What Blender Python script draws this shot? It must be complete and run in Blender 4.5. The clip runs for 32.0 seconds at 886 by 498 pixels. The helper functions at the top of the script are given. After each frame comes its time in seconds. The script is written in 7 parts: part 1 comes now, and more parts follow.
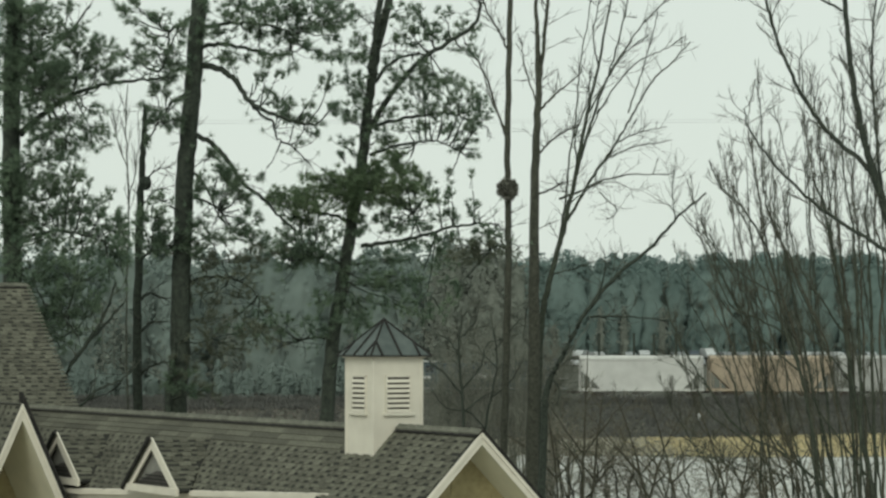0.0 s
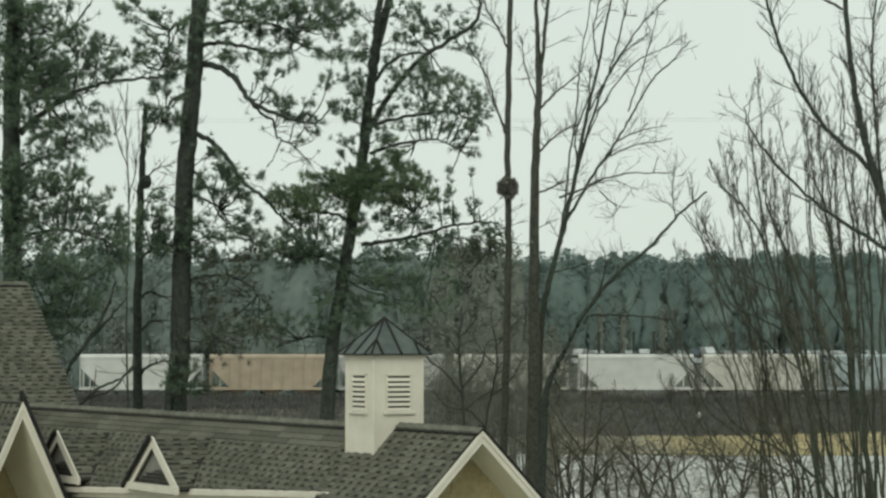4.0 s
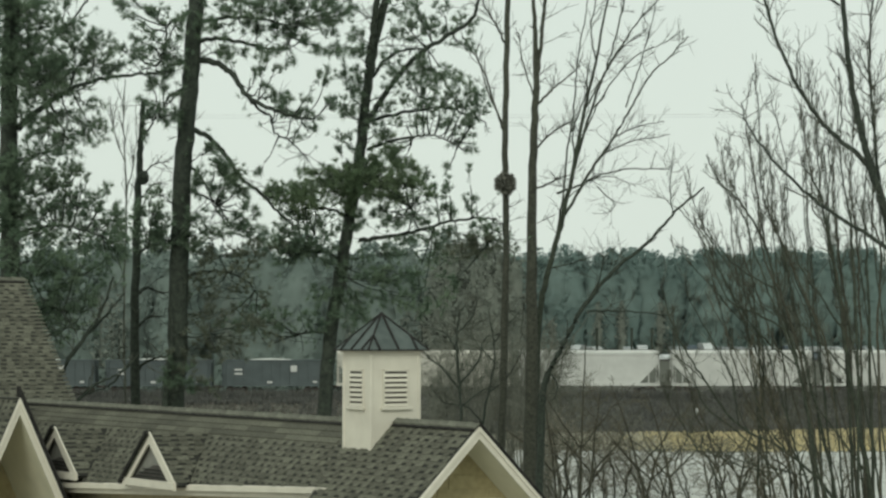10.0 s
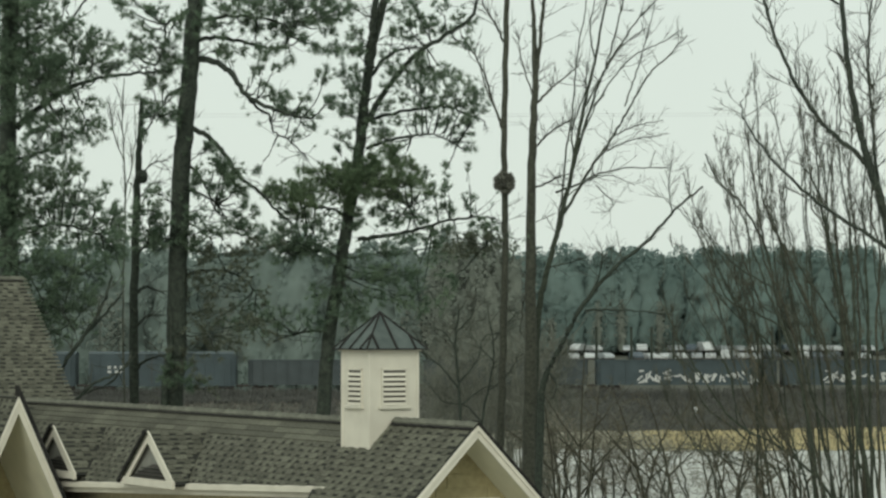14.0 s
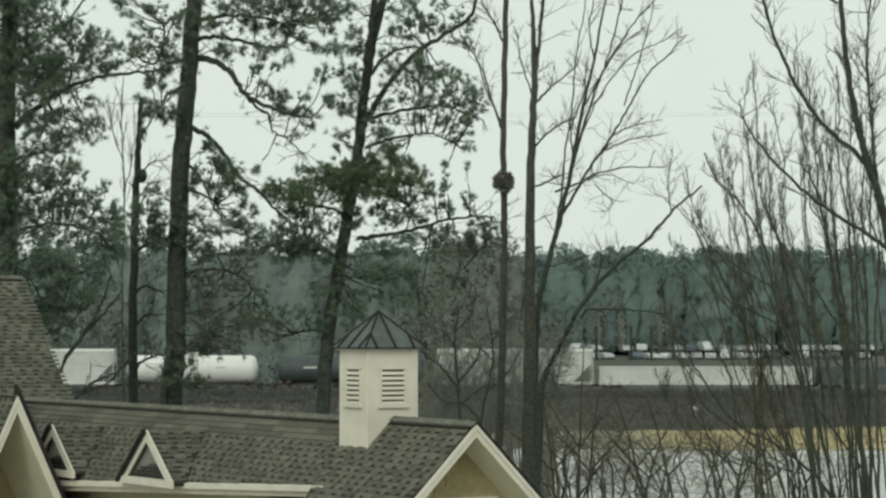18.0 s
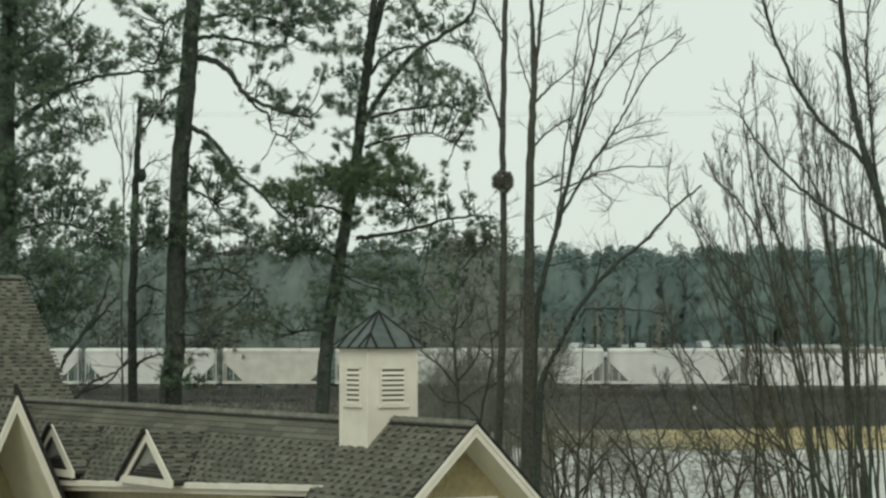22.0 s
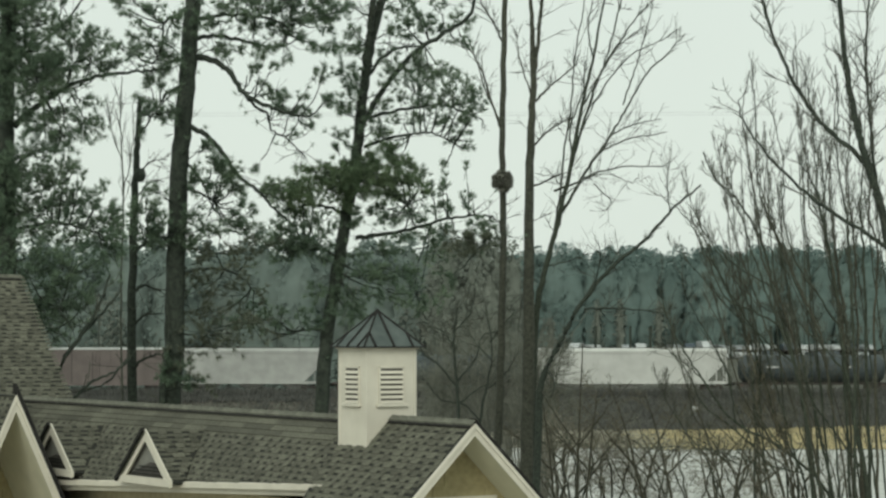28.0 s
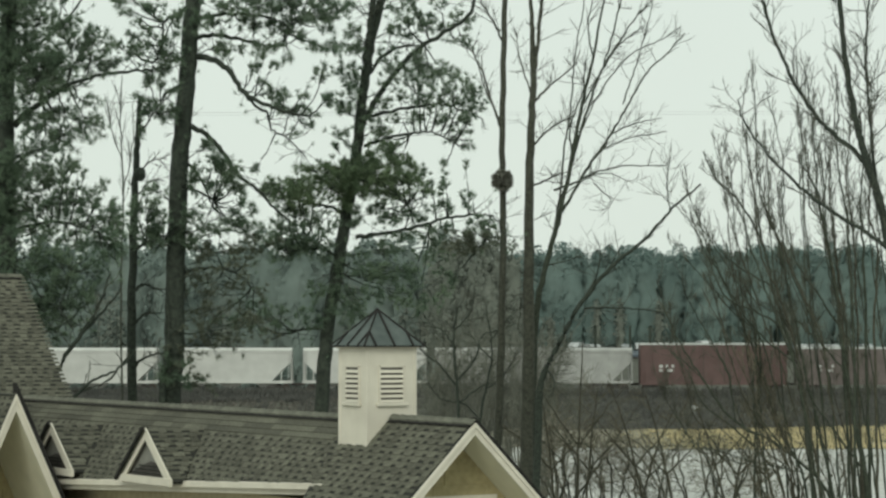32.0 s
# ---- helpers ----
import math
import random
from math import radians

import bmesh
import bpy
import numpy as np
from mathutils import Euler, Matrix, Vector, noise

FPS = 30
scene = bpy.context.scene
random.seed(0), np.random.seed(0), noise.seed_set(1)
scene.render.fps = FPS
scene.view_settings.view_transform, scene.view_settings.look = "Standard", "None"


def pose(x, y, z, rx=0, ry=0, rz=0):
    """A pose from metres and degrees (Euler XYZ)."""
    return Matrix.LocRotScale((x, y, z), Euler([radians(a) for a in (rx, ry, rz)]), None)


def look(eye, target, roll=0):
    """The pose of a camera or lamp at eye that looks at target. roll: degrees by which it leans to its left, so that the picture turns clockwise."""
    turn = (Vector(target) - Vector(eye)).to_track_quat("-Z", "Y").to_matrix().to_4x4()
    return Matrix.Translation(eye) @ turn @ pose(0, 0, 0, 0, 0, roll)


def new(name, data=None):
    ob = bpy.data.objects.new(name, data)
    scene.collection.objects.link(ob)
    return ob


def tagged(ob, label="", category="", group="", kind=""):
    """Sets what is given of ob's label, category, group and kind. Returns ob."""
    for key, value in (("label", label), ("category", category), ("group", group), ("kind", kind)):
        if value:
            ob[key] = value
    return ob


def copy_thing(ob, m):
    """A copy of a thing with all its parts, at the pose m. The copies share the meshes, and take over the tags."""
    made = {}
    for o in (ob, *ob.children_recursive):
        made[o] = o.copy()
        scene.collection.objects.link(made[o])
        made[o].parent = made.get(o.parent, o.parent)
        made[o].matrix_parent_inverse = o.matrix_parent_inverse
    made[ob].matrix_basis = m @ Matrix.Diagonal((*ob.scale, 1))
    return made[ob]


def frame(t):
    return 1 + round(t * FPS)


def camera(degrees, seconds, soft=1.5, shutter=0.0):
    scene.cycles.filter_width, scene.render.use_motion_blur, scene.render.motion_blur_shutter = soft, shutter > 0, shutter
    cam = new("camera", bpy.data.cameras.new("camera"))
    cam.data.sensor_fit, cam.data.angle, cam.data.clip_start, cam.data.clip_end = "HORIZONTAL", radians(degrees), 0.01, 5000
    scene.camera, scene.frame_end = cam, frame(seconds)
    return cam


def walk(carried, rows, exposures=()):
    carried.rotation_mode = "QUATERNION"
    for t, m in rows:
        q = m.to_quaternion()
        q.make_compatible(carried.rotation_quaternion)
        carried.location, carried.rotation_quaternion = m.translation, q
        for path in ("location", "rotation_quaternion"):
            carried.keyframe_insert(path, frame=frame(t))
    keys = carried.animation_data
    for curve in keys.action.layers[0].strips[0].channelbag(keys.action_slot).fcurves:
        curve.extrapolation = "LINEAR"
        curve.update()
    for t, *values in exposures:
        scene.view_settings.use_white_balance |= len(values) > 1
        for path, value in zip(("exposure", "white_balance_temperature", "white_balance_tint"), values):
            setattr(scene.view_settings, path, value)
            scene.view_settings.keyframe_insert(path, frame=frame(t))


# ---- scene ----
# Camera: a long lens at a window, looking over a clubhouse roof to a railway.
cam = camera(20.0, 32.0, soft=2.5)
walk(cam, [
    (0, pose(-0.012, 0, 7.998, 92.0483, 0, -0.0122)),
    (1, pose(-0.015, 0, 7.996, 92.0340, 0, -0.0098)),
    (2, pose(-0.007, 0, 8.004, 92.0110, 0, 0.0009)),
    (3.5, pose(-0.022, 0, 7.994, 92.0217, 0, -0.0176)),
    (5.5, pose(-0.012, 0, 8.005, 91.9928, 0, -0.0106)),
    (6, pose(-0.008, 0, 7.998, 91.9857, 0, -0.0134)),
    (7, pose(0.020, 0, 7.993, 91.9728, 0, 0.0044)),
    (8, pose(-0.008, 0, 7.994, 91.9542, 0, -0.0431)),
    (9, pose(0.003, 0, 7.993, 91.9428, 0, -0.0432)),
    (10, pose(-0.004, 0, 7.990, 91.9289, 0, -0.0590)),
    (11, pose(0.002, 0, 7.989, 91.9088, 0, -0.0641)),
    (12, pose(-0.004, 0, 7.992, 91.9129, 0, -0.0724)),
    (13, pose(0.016, 0, 8.002, 91.9007, 0, -0.0593)),
    (14.5, pose(0.012, 0, 7.986, 91.9038, 0, -0.0703)),
    (16.5, pose(0.037, 0, 7.980, 91.9023, 0, -0.0535)),
    (18, pose(0.036, 0, 7.980, 91.8978, 0, -0.0675)),
    (20, pose(0.031, 0, 7.992, 91.8709, 0, -0.0763)),
    (22, pose(0.018, 0, 7.986, 91.8830, 0, -0.0967)),
    (24, pose(0.018, 0, 7.979, 91.8797, 0, -0.0889)),
    (25.5, pose(0.035, 0, 7.985, 91.8602, 0, -0.0781)),
    (27.5, pose(0.039, 0, 7.969, 91.8923, 0, -0.0905)),
    (29, pose(0.050, 0, 7.972, 91.8800, 0, -0.0740)),
    (30.5, pose(0.040, 0, 7.967, 91.8873, 0, -0.0884)),
    (32, pose(0.037, 0, 7.964, 91.8774, 0, -0.0924)),
], [(0, 0.0, 6500, 10.0), (3.5, 0.0, 6500, 10.0), (6, 0.0, 6500, 9.0), (14, 0.02, 6500, 9.2), (17, 0.03, 6500, 9.7), (28, 0.05, 6500, 9.7), (32, 0.05, 6500, 9.7)])

# ---- world and light: flat bright overcast ----
world = bpy.data.worlds.new("overcast_sky")
scene.world = world
world.use_nodes = True
wn, wl = world.node_tree.nodes, world.node_tree.links
wn.clear()
sky = wn.new("ShaderNodeTexSky")
sky.sky_type = "NISHITA"
sky.sun_disc = False
sky.sun_elevation, sky.sun_rotation = radians(33), radians(191)
sky.dust_density = 4.0
cloud = wn.new("ShaderNodeTexNoise")
cloud.inputs["Scale"].default_value = 2.2
cloud.inputs["Detail"].default_value = 5
ramp = wn.new("ShaderNodeValToRGB")
ramp.color_ramp.elements[0].position, ramp.color_ramp.elements[0].color = 0.25, (6.75, 7.55, 6.8, 1)
ramp.color_ramp.elements[1].position, ramp.color_ramp.elements[1].color = 0.75, (7.55, 8.35, 7.55, 1)
mixer = wn.new("ShaderNodeMixRGB")
mixer.inputs[0].default_value = 0.93
bg = wn.new("ShaderNodeBackground")
bg.inputs["Strength"].default_value = 0.104
wout = wn.new("ShaderNodeOutputWorld")
wl.new(cloud.outputs["Fac"], ramp.inputs[0])
wl.new(sky.outputs[0], mixer.inputs[1])
wl.new(ramp.outputs[0], mixer.inputs[2])
wl.new(mixer.outputs[0], bg.inputs["Color"])
wl.new(bg.outputs[0], wout.inputs["Surface"])
sun = new("sun", bpy.data.lights.new("sun", "SUN"))
sun.data.energy, sun.data.angle, sun.data.color = 1.15, radians(25), (0.99, 1.0, 0.89)
sun.matrix_world = look((-10, -50, 33), (0, 0, 0))


# ---- materials ----
def material(name, c1, c2, rough=0.8, metal=0.0, scale=6.0, bump=0.3, vary=0.0, island=0.0, stain=0.25, stain_scale=0.6,
             wave=None, spec=0.3):
    """A surface of two tones: fine grain, broad stains, relief, and optional change from piece to piece."""
    m = bpy.data.materials.new(name)
    m.use_nodes = True
    n, l = m.node_tree.nodes, m.node_tree.links
    b = n["Principled BSDF"]
    b.inputs["Roughness"].default_value, b.inputs["Metallic"].default_value = rough, metal
    b.inputs["Specular IOR Level"].default_value = spec
    co = n.new("ShaderNodeTexCoord")
    fine = n.new("ShaderNodeTexNoise")
    fine.inputs["Scale"].default_value, fine.inputs["Detail"].default_value = scale, 6
    l.new(co.outputs["Object"], fine.inputs["Vector"])
    mix = n.new("ShaderNodeMixRGB")
    mix.inputs[1].default_value, mix.inputs[2].default_value = (*c1, 1), (*c2, 1)
    r = n.new("ShaderNodeValToRGB")
    r.color_ramp.elements[0].position, r.color_ramp.elements[1].position = 0.32, 0.68
    l.new(fine.outputs["Fac"], r.inputs[0])
    l.new(r.outputs[0], mix.inputs[0])
    broad = n.new("ShaderNodeTexNoise")
    broad.inputs["Scale"].default_value, broad.inputs["Detail"].default_value = stain_scale, 4
    l.new(co.outputs["Object"], broad.inputs["Vector"])
    st = n.new("ShaderNodeMapRange")
    st.inputs[3].default_value, st.inputs[4].default_value = 1 - stain, 1 + stain
    l.new(broad.outputs["Fac"], st.inputs[0])
    mul = n.new("ShaderNodeVectorMath")
    mul.operation = "SCALE"
    l.new(mix.outputs[0], mul.inputs[0])
    l.new(st.outputs[0], mul.inputs["Scale"])
    out = mul.outputs[0]
    for amount, node, socket in ((vary, "ShaderNodeObjectInfo", "Random"), (island, "ShaderNodeNewGeometry", "Random Per Island")):
        if amount:
            info = n.new(node)
            mr = n.new("ShaderNodeMapRange")
            mr.inputs[3].default_value, mr.inputs[4].default_value = 1 - amount, 1 + amount
            l.new(info.outputs[socket], mr.inputs[0])
            mm = n.new("ShaderNodeVectorMath")
            mm.operation = "SCALE"
            l.new(out, mm.inputs[0])
            l.new(mr.outputs[0], mm.inputs["Scale"])
            out = mm.outputs[0]
    l.new(out, b.inputs["Base Color"])
    src = fine.outputs["Fac"]
    if wave:
        wv = n.new("ShaderNodeTexWave")
        wv.inputs["Scale"].default_value, wv.inputs["Distortion"].default_value = wave, 3
        l.new(co.outputs["Object"], wv.inputs["Vector"])
        src = wv.outputs["Fac"]
    bp = n.new("ShaderNodeBump")
    bp.inputs["Strength"].default_value, bp.inputs["Distance"].default_value = bump, 0.02
    l.new(src, bp.inputs["Height"])
    l.new(bp.outputs[0], b.inputs["Normal"])
    return m


def leafy(m, share=0.5):
    """Let part of the light pass through leaves and needles."""
    n, l = m.node_tree.nodes, m.node_tree.links
    b = n["Principled BSDF"]
    tr, mx = n.new("ShaderNodeBsdfTranslucent"), n.new("ShaderNodeMixShader")
    mx.inputs[0].default_value = share
    l.new(b.inputs["Base Color"].links[0].from_socket, tr.inputs["Color"])
    l.new(b.outputs[0], mx.inputs[1])
    l.new(tr.outputs[0], mx.inputs[2])
    l.new(mx.outputs[0], n["Material Output"].inputs["Surface"])


M = {}
M["bark_pine"] = material("pine_bark", (0.022, 0.029, 0.023), (0.056, 0.068, 0.053), 0.95, scale=9, bump=0.9, stain=0.35)
M["bark_grey"] = material("grey_bark", (0.036, 0.039, 0.030), (0.082, 0.086, 0.066), 0.95, scale=11, bump=0.8, stain=0.3)
M["bark_dark"] = material("dark_bark", (0.024, 0.031, 0.025), (0.056, 0.069, 0.054), 0.95, scale=12, bump=0.6)
M["bark_olive"] = material("olive_bark", (0.031, 0.038, 0.028), (0.066, 0.079, 0.057), 0.95, scale=12, bump=0.6)
M["bark_brown"] = material("brown_bark", (0.041, 0.041, 0.029), (0.084, 0.082, 0.059), 0.95, scale=12, bump=0.6)
M["twig_warm"] = material("warm_brown_twig", (0.070, 0.064, 0.042), (0.150, 0.135, 0.092), 0.9, scale=4, bump=0.2)
M["twig_tan"] = material("tan_twig", (0.15, 0.14, 0.11), (0.28, 0.265, 0.21), 0.9, scale=4, bump=0.2)
M["twig"] = material("bare_twig", (0.040, 0.046, 0.035), (0.098, 0.106, 0.082), 0.9, scale=4, bump=0.2)
M["twig_mid"] = material("thicket_twig", (0.051, 0.055, 0.042), (0.110, 0.116, 0.088), 0.9, scale=4, bump=0.2)
M["twig_brown"] = material("brown_twig", (0.098, 0.104, 0.086), (0.198, 0.206, 0.168), 0.9, scale=4, bump=0.2)
M["needle"] = material("pine_needles", (0.118, 0.178, 0.122), (0.205, 0.275, 0.185), 0.75, scale=1.6, bump=0.1, island=0.25)
M["needle_green"] = material("bright_pine_needles", (0.142, 0.208, 0.122), (0.232, 0.31, 0.182), 0.75, scale=1.6, bump=0.1, island=0.25)
M["needle_brown"] = material("withered_pine_needles", (0.115, 0.137, 0.098), (0.19, 0.207, 0.152), 0.8, scale=1.6, bump=0.1, island=0.25)
M["nest"] = material("dry_leaf_nest", (0.11, 0.115, 0.095), (0.20, 0.205, 0.17), 0.95, scale=12, bump=1.0)
M["shingle"] = material("asphalt_shingle", (0.071, 0.071, 0.054), (0.126, 0.126, 0.097), 0.95, scale=30, bump=0.5, vary=0.28, stain=0.38, stain_scale=0.9)
M["shingle_field"] = material("asphalt_shingle_field", (0.071, 0.071, 0.054), (0.126, 0.126, 0.097), 0.95, scale=30, bump=0.5, island=0.28, stain=0.38, stain_scale=0.9)
M["underlay"] = material("roof_underlay", (0.018, 0.019, 0.016), (0.036, 0.037, 0.031), 0.95, scale=20)
M["ridge_cap"] = material("ridge_cap_shingle", (0.090, 0.092, 0.073), (0.146, 0.148, 0.119), 0.95, scale=24, bump=0.5, vary=0.2)
M["trim"] = material("cream_white_paint", (0.555, 0.525, 0.445), (0.625, 0.595, 0.505), 0.55, scale=3, bump=0.08, stain=0.07)
M["soffit"] = material("soffit_paint", (0.58, 0.565, 0.435), (0.64, 0.62, 0.48), 0.6, scale=3, bump=0.08, stain=0.08)
M["siding"] = material("tan_shake_siding", (0.27, 0.232, 0.125), (0.35, 0.305, 0.17), 0.8, scale=10, bump=0.3, vary=0.14, stain=0.15)
M["wall"] = material("olive_tan_wall", (0.33, 0.29, 0.19), (0.42, 0.37, 0.25), 0.8, scale=8, bump=0.2)
M["edge"] = material("dark_edge_and_shadow_line", (0.02, 0.02, 0.019), (0.035, 0.034, 0.032), 0.9, scale=6, bump=0.1, spec=0.05)
M["metal_roof"] = material("weathered_metal_roof", (0.058, 0.075, 0.071), (0.098, 0.118, 0.111), 0.7, 0.1, scale=4, bump=0.08, vary=0.25, stain=0.25, stain_scale=2.2)
# grey is lowered to paint in the shade of a deeper dormer recess
M["vent_board"] = material("recess_shade_board", (0.17, 0.17, 0.15), (0.225, 0.225, 0.20), 0.85, scale=5)
M["louvre_dark"] = material("louvre_shadow_board", (0.06, 0.055, 0.05), (0.10, 0.095, 0.085), 0.9, scale=5)
M["ground"] = material("winter_ground", (0.05, 0.053, 0.042), (0.10, 0.102, 0.08), 0.95, scale=0.8, bump=0.5, stain=0.3, stain_scale=0.05)
# pale only to throw light up from unseen ground
M["drive"] = material("unseen_bounce_ground", (0.29, 0.285, 0.255), (0.38, 0.37, 0.335), 0.85, scale=3, bump=0.2, stain=0.2)
M["lot"] = material("pale_gravel", (0.33, 0.34, 0.318), (0.50, 0.505, 0.472), 0.55, scale=0.5, bump=0.3, stain=0.22, stain_scale=0.09)
M["straw"] = material("straw_grass", (0.40, 0.385, 0.31), (0.54, 0.52, 0.43), 0.9, scale=0.6, bump=0.2, island=0.2, stain=0.35, stain_scale=0.12)
M["straw_gold"] = material("golden_straw_grass", (0.57, 0.48, 0.27), (0.74, 0.64, 0.39), 0.9, scale=0.6, bump=0.2, island=0.2, stain=0.35, stain_scale=0.12)
M["scrub"] = material("dark_scrub", (0.106, 0.108, 0.100), (0.146, 0.147, 0.135), 0.95, scale=0.5, bump=0.1, island=0.16)
M["field"] = material("dull_field_grass", (0.125, 0.12, 0.104), (0.20, 0.188, 0.165), 0.95, scale=1.2, bump=0.3, island=0.3)
# woodland colours are lifted towards pale teal: distance haze painted into the leaves
M["forest"] = material("haze_painted_evergreen", (0.143, 0.205, 0.19), (0.187, 0.254, 0.235), 0.95, scale=0.12, bump=0.0, island=0.03)
M["forest_near"] = material("haze_painted_near_evergreen", (0.172, 0.222, 0.202), (0.222, 0.272, 0.247), 0.95, scale=0.12, bump=0.0, island=0.03)
M["forest_bare"] = material("haze_painted_bare_wood", (0.165, 0.19, 0.162), (0.225, 0.245, 0.21), 0.95, scale=0.2, bump=0.0, island=0.2)
M["ballast"] = material("track_ballast", (0.16, 0.15, 0.14), (0.30, 0.28, 0.26), 0.95, scale=5, bump=0.8)
M["steel"] = material("dark_steel", (0.05, 0.046, 0.042), (0.10, 0.09, 0.08), 0.6, 0.5, scale=3, bump=0.1)
M["rust"] = material("rusty_rail", (0.085, 0.068, 0.056), (0.16, 0.125, 0.10), 0.7, 0.4, scale=5)
M["glass"] = material("dark_window_glass", (0.02, 0.025, 0.028), (0.035, 0.04, 0.043), 0.12, scale=1, bump=0.0, spec=0.8)
M["van_white"] = material("vehicle_white_paint", (0.43, 0.455, 0.455), (0.52, 0.545, 0.545), 0.3, scale=1, bump=0.02, vary=0.15, stain=0.05)
M["van_silver"] = material("vehicle_silver_paint", (0.34, 0.37, 0.38), (0.42, 0.45, 0.46), 0.35, 0.3, scale=1, bump=0.02, vary=0.25, stain=0.05)
M["van_blue"] = material("vehicle_dark_blue_paint", (0.05, 0.07, 0.085), (0.08, 0.10, 0.12), 0.35, scale=1, bump=0.02, vary=0.25, stain=0.05)
M["rubber"] = material("tyre_rubber", (0.018, 0.018, 0.018), (0.03, 0.03, 0.03), 0.85, scale=8)
M["paint_dark"] = material("dark_spray_paint", (0.05, 0.06, 0.07), (0.12, 0.13, 0.14), 0.6, scale=4, stain=0.15)
M["wire"] = material("weathered_cable", (0.3, 0.31, 0.31), (0.4, 0.41, 0.41), 0.6, scale=2)
M["paint_mark"] = material("pale_stencil_paint", (0.42, 0.43, 0.41), (0.56, 0.57, 0.55), 0.6, scale=4, stain=0.15)

for key in ("needle", "needle_green", "needle_brown"):
    leafy(M[key], 0.45)
for key in ("straw", "straw_gold", "scrub", "field"):
    leafy(M[key])
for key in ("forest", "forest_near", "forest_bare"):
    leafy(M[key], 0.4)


def paint(name, c, wear=0.22):
    return material(name, tuple(v * (1 - wear) for v in c), c, 0.6, scale=0.7, bump=0.12, stain=0.18, stain_scale=0.25)


PAINT = {
    "white": paint("car_white", (0.53, 0.54, 0.51), 0.14),
    "bright": paint("car_bright_white", (0.68, 0.69, 0.66), 0.1),
    "grey": paint("car_light_grey", (0.37, 0.38, 0.36)),
    "dull": paint("car_dull_grey", (0.235, 0.225, 0.19)),
    "gloom": paint("car_gloomy_grey", (0.085, 0.098, 0.10)),
    "cream": paint("car_cream", (0.50, 0.49, 0.43)),
    "tan": paint("car_tan", (0.37, 0.308, 0.228)),
    "bluegrey": paint("car_blue_grey", (0.34, 0.40, 0.41)),
    "pale": paint("car_pale_blue", (0.27, 0.34, 0.37)),
    "black": paint("car_black", (0.058, 0.073, 0.076)),
    "navy": paint("car_dark_blue", (0.056, 0.078, 0.085)),
    "patch": paint("car_grimy_patch", (0.15, 0.152, 0.142)),
    "slate": paint("car_slate", (0.08, 0.10, 0.102)),
    "maroon": paint("car_maroon", (0.125, 0.08, 0.074)),
    "brown": paint("car_brown", (0.15, 0.126, 0.118)),
}


# ---- mesh helpers ----
def mesh_of(name, V, F, mat):
    me = bpy.data.meshes.new(name)
    me.from_pydata([tuple(v) for v in V], [], F)
    me.materials.append(mat)
    me.update()
    return me


def put(name, me, parent=None, label="", m=None):
    ob = new(name, me)
    if parent:
        ob.parent = parent
    if m is not None:
        ob.matrix_basis = m
    if label:
        ob["label"] = label
    return ob


def part(name, bm, mat, parent, label="", m=None):
    me = bpy.data.meshes.new(name)
    bmesh.ops.recalc_face_normals(bm, faces=bm.faces)
    bm.to_mesh(me)
    bm.free()
    me.materials.append(mat)
    return put(name, me, parent, label, m)


def thing(name, label, category, m=None, group="", kind=""):
    ob = new(name)
    ob.empty_display_size = 0.2
    if m is not None:
        ob.matrix_basis = m
    return tagged(ob, label, category, group, kind)


def box(bm, x0, x1, y0, y1, z0, z1, bevel=0.0):
    g = bmesh.ops.create_cube(bm, size=1.0)
    bmesh.ops.scale(bm, verts=g["verts"], vec=(x1 - x0, y1 - y0, z1 - z0))
    bmesh.ops.translate(bm, verts=g["verts"], vec=((x0 + x1) / 2, (y0 + y1) / 2, (z0 + z1) / 2))
    if bevel:
        es = list({e for v in g["verts"] for e in v.link_edges})
        bmesh.ops.bevel(bm, geom=es, offset=bevel, segments=1, affect="EDGES")
    return bm


def boxes(*sizes, bevel=0.0):
    bm = bmesh.new()
    for s in sizes:
        box(bm, *s, bevel=bevel)
    return bm


def prism(bm, outline, y0, y1):
    """An outline of (x, z) points, drawn out along y."""
    a = [bm.verts.new((x, y0, z)) for x, z in outline]
    b = [bm.verts.new((x, y1, z)) for x, z in outline]
    bm.faces.new(a)
    bm.faces.new(b[::-1])
    n = len(a)
    for i in range(n):
        bm.faces.new((a[i], b[i], b[(i + 1) % n], a[(i + 1) % n]))
    return bm


def plate(bm, corners, thick):
    """A flat polygon with thickness, to the side opposite to its normal."""
    p = [Vector(c) for c in corners]
    nrm = (p[1] - p[0]).cross(p[2] - p[0]).normalized()
    a = [bm.verts.new(c) for c in p]
    b = [bm.verts.new(c - nrm * thick) for c in p]
    bm.faces.new(a)
    bm.faces.new(b[::-1])
    for i in range(len(a)):
        bm.faces.new((a[i], b[i], b[(i + 1) % len(a)], a[(i + 1) % len(a)]))
    return bm


def rod(bm, a, b, r, sides=6):
    a, b = Vector(a), Vector(b)
    g = bmesh.ops.create_cone(bm, cap_ends=True, segments=sides, radius1=r, radius2=r, depth=(b - a).length)
    q = (b - a).to_track_quat("Z", "Y").to_matrix().to_4x4()
    bmesh.ops.transform(bm, matrix=Matrix.Translation((a + b) / 2) @ q, verts=g["verts"])
    return bm


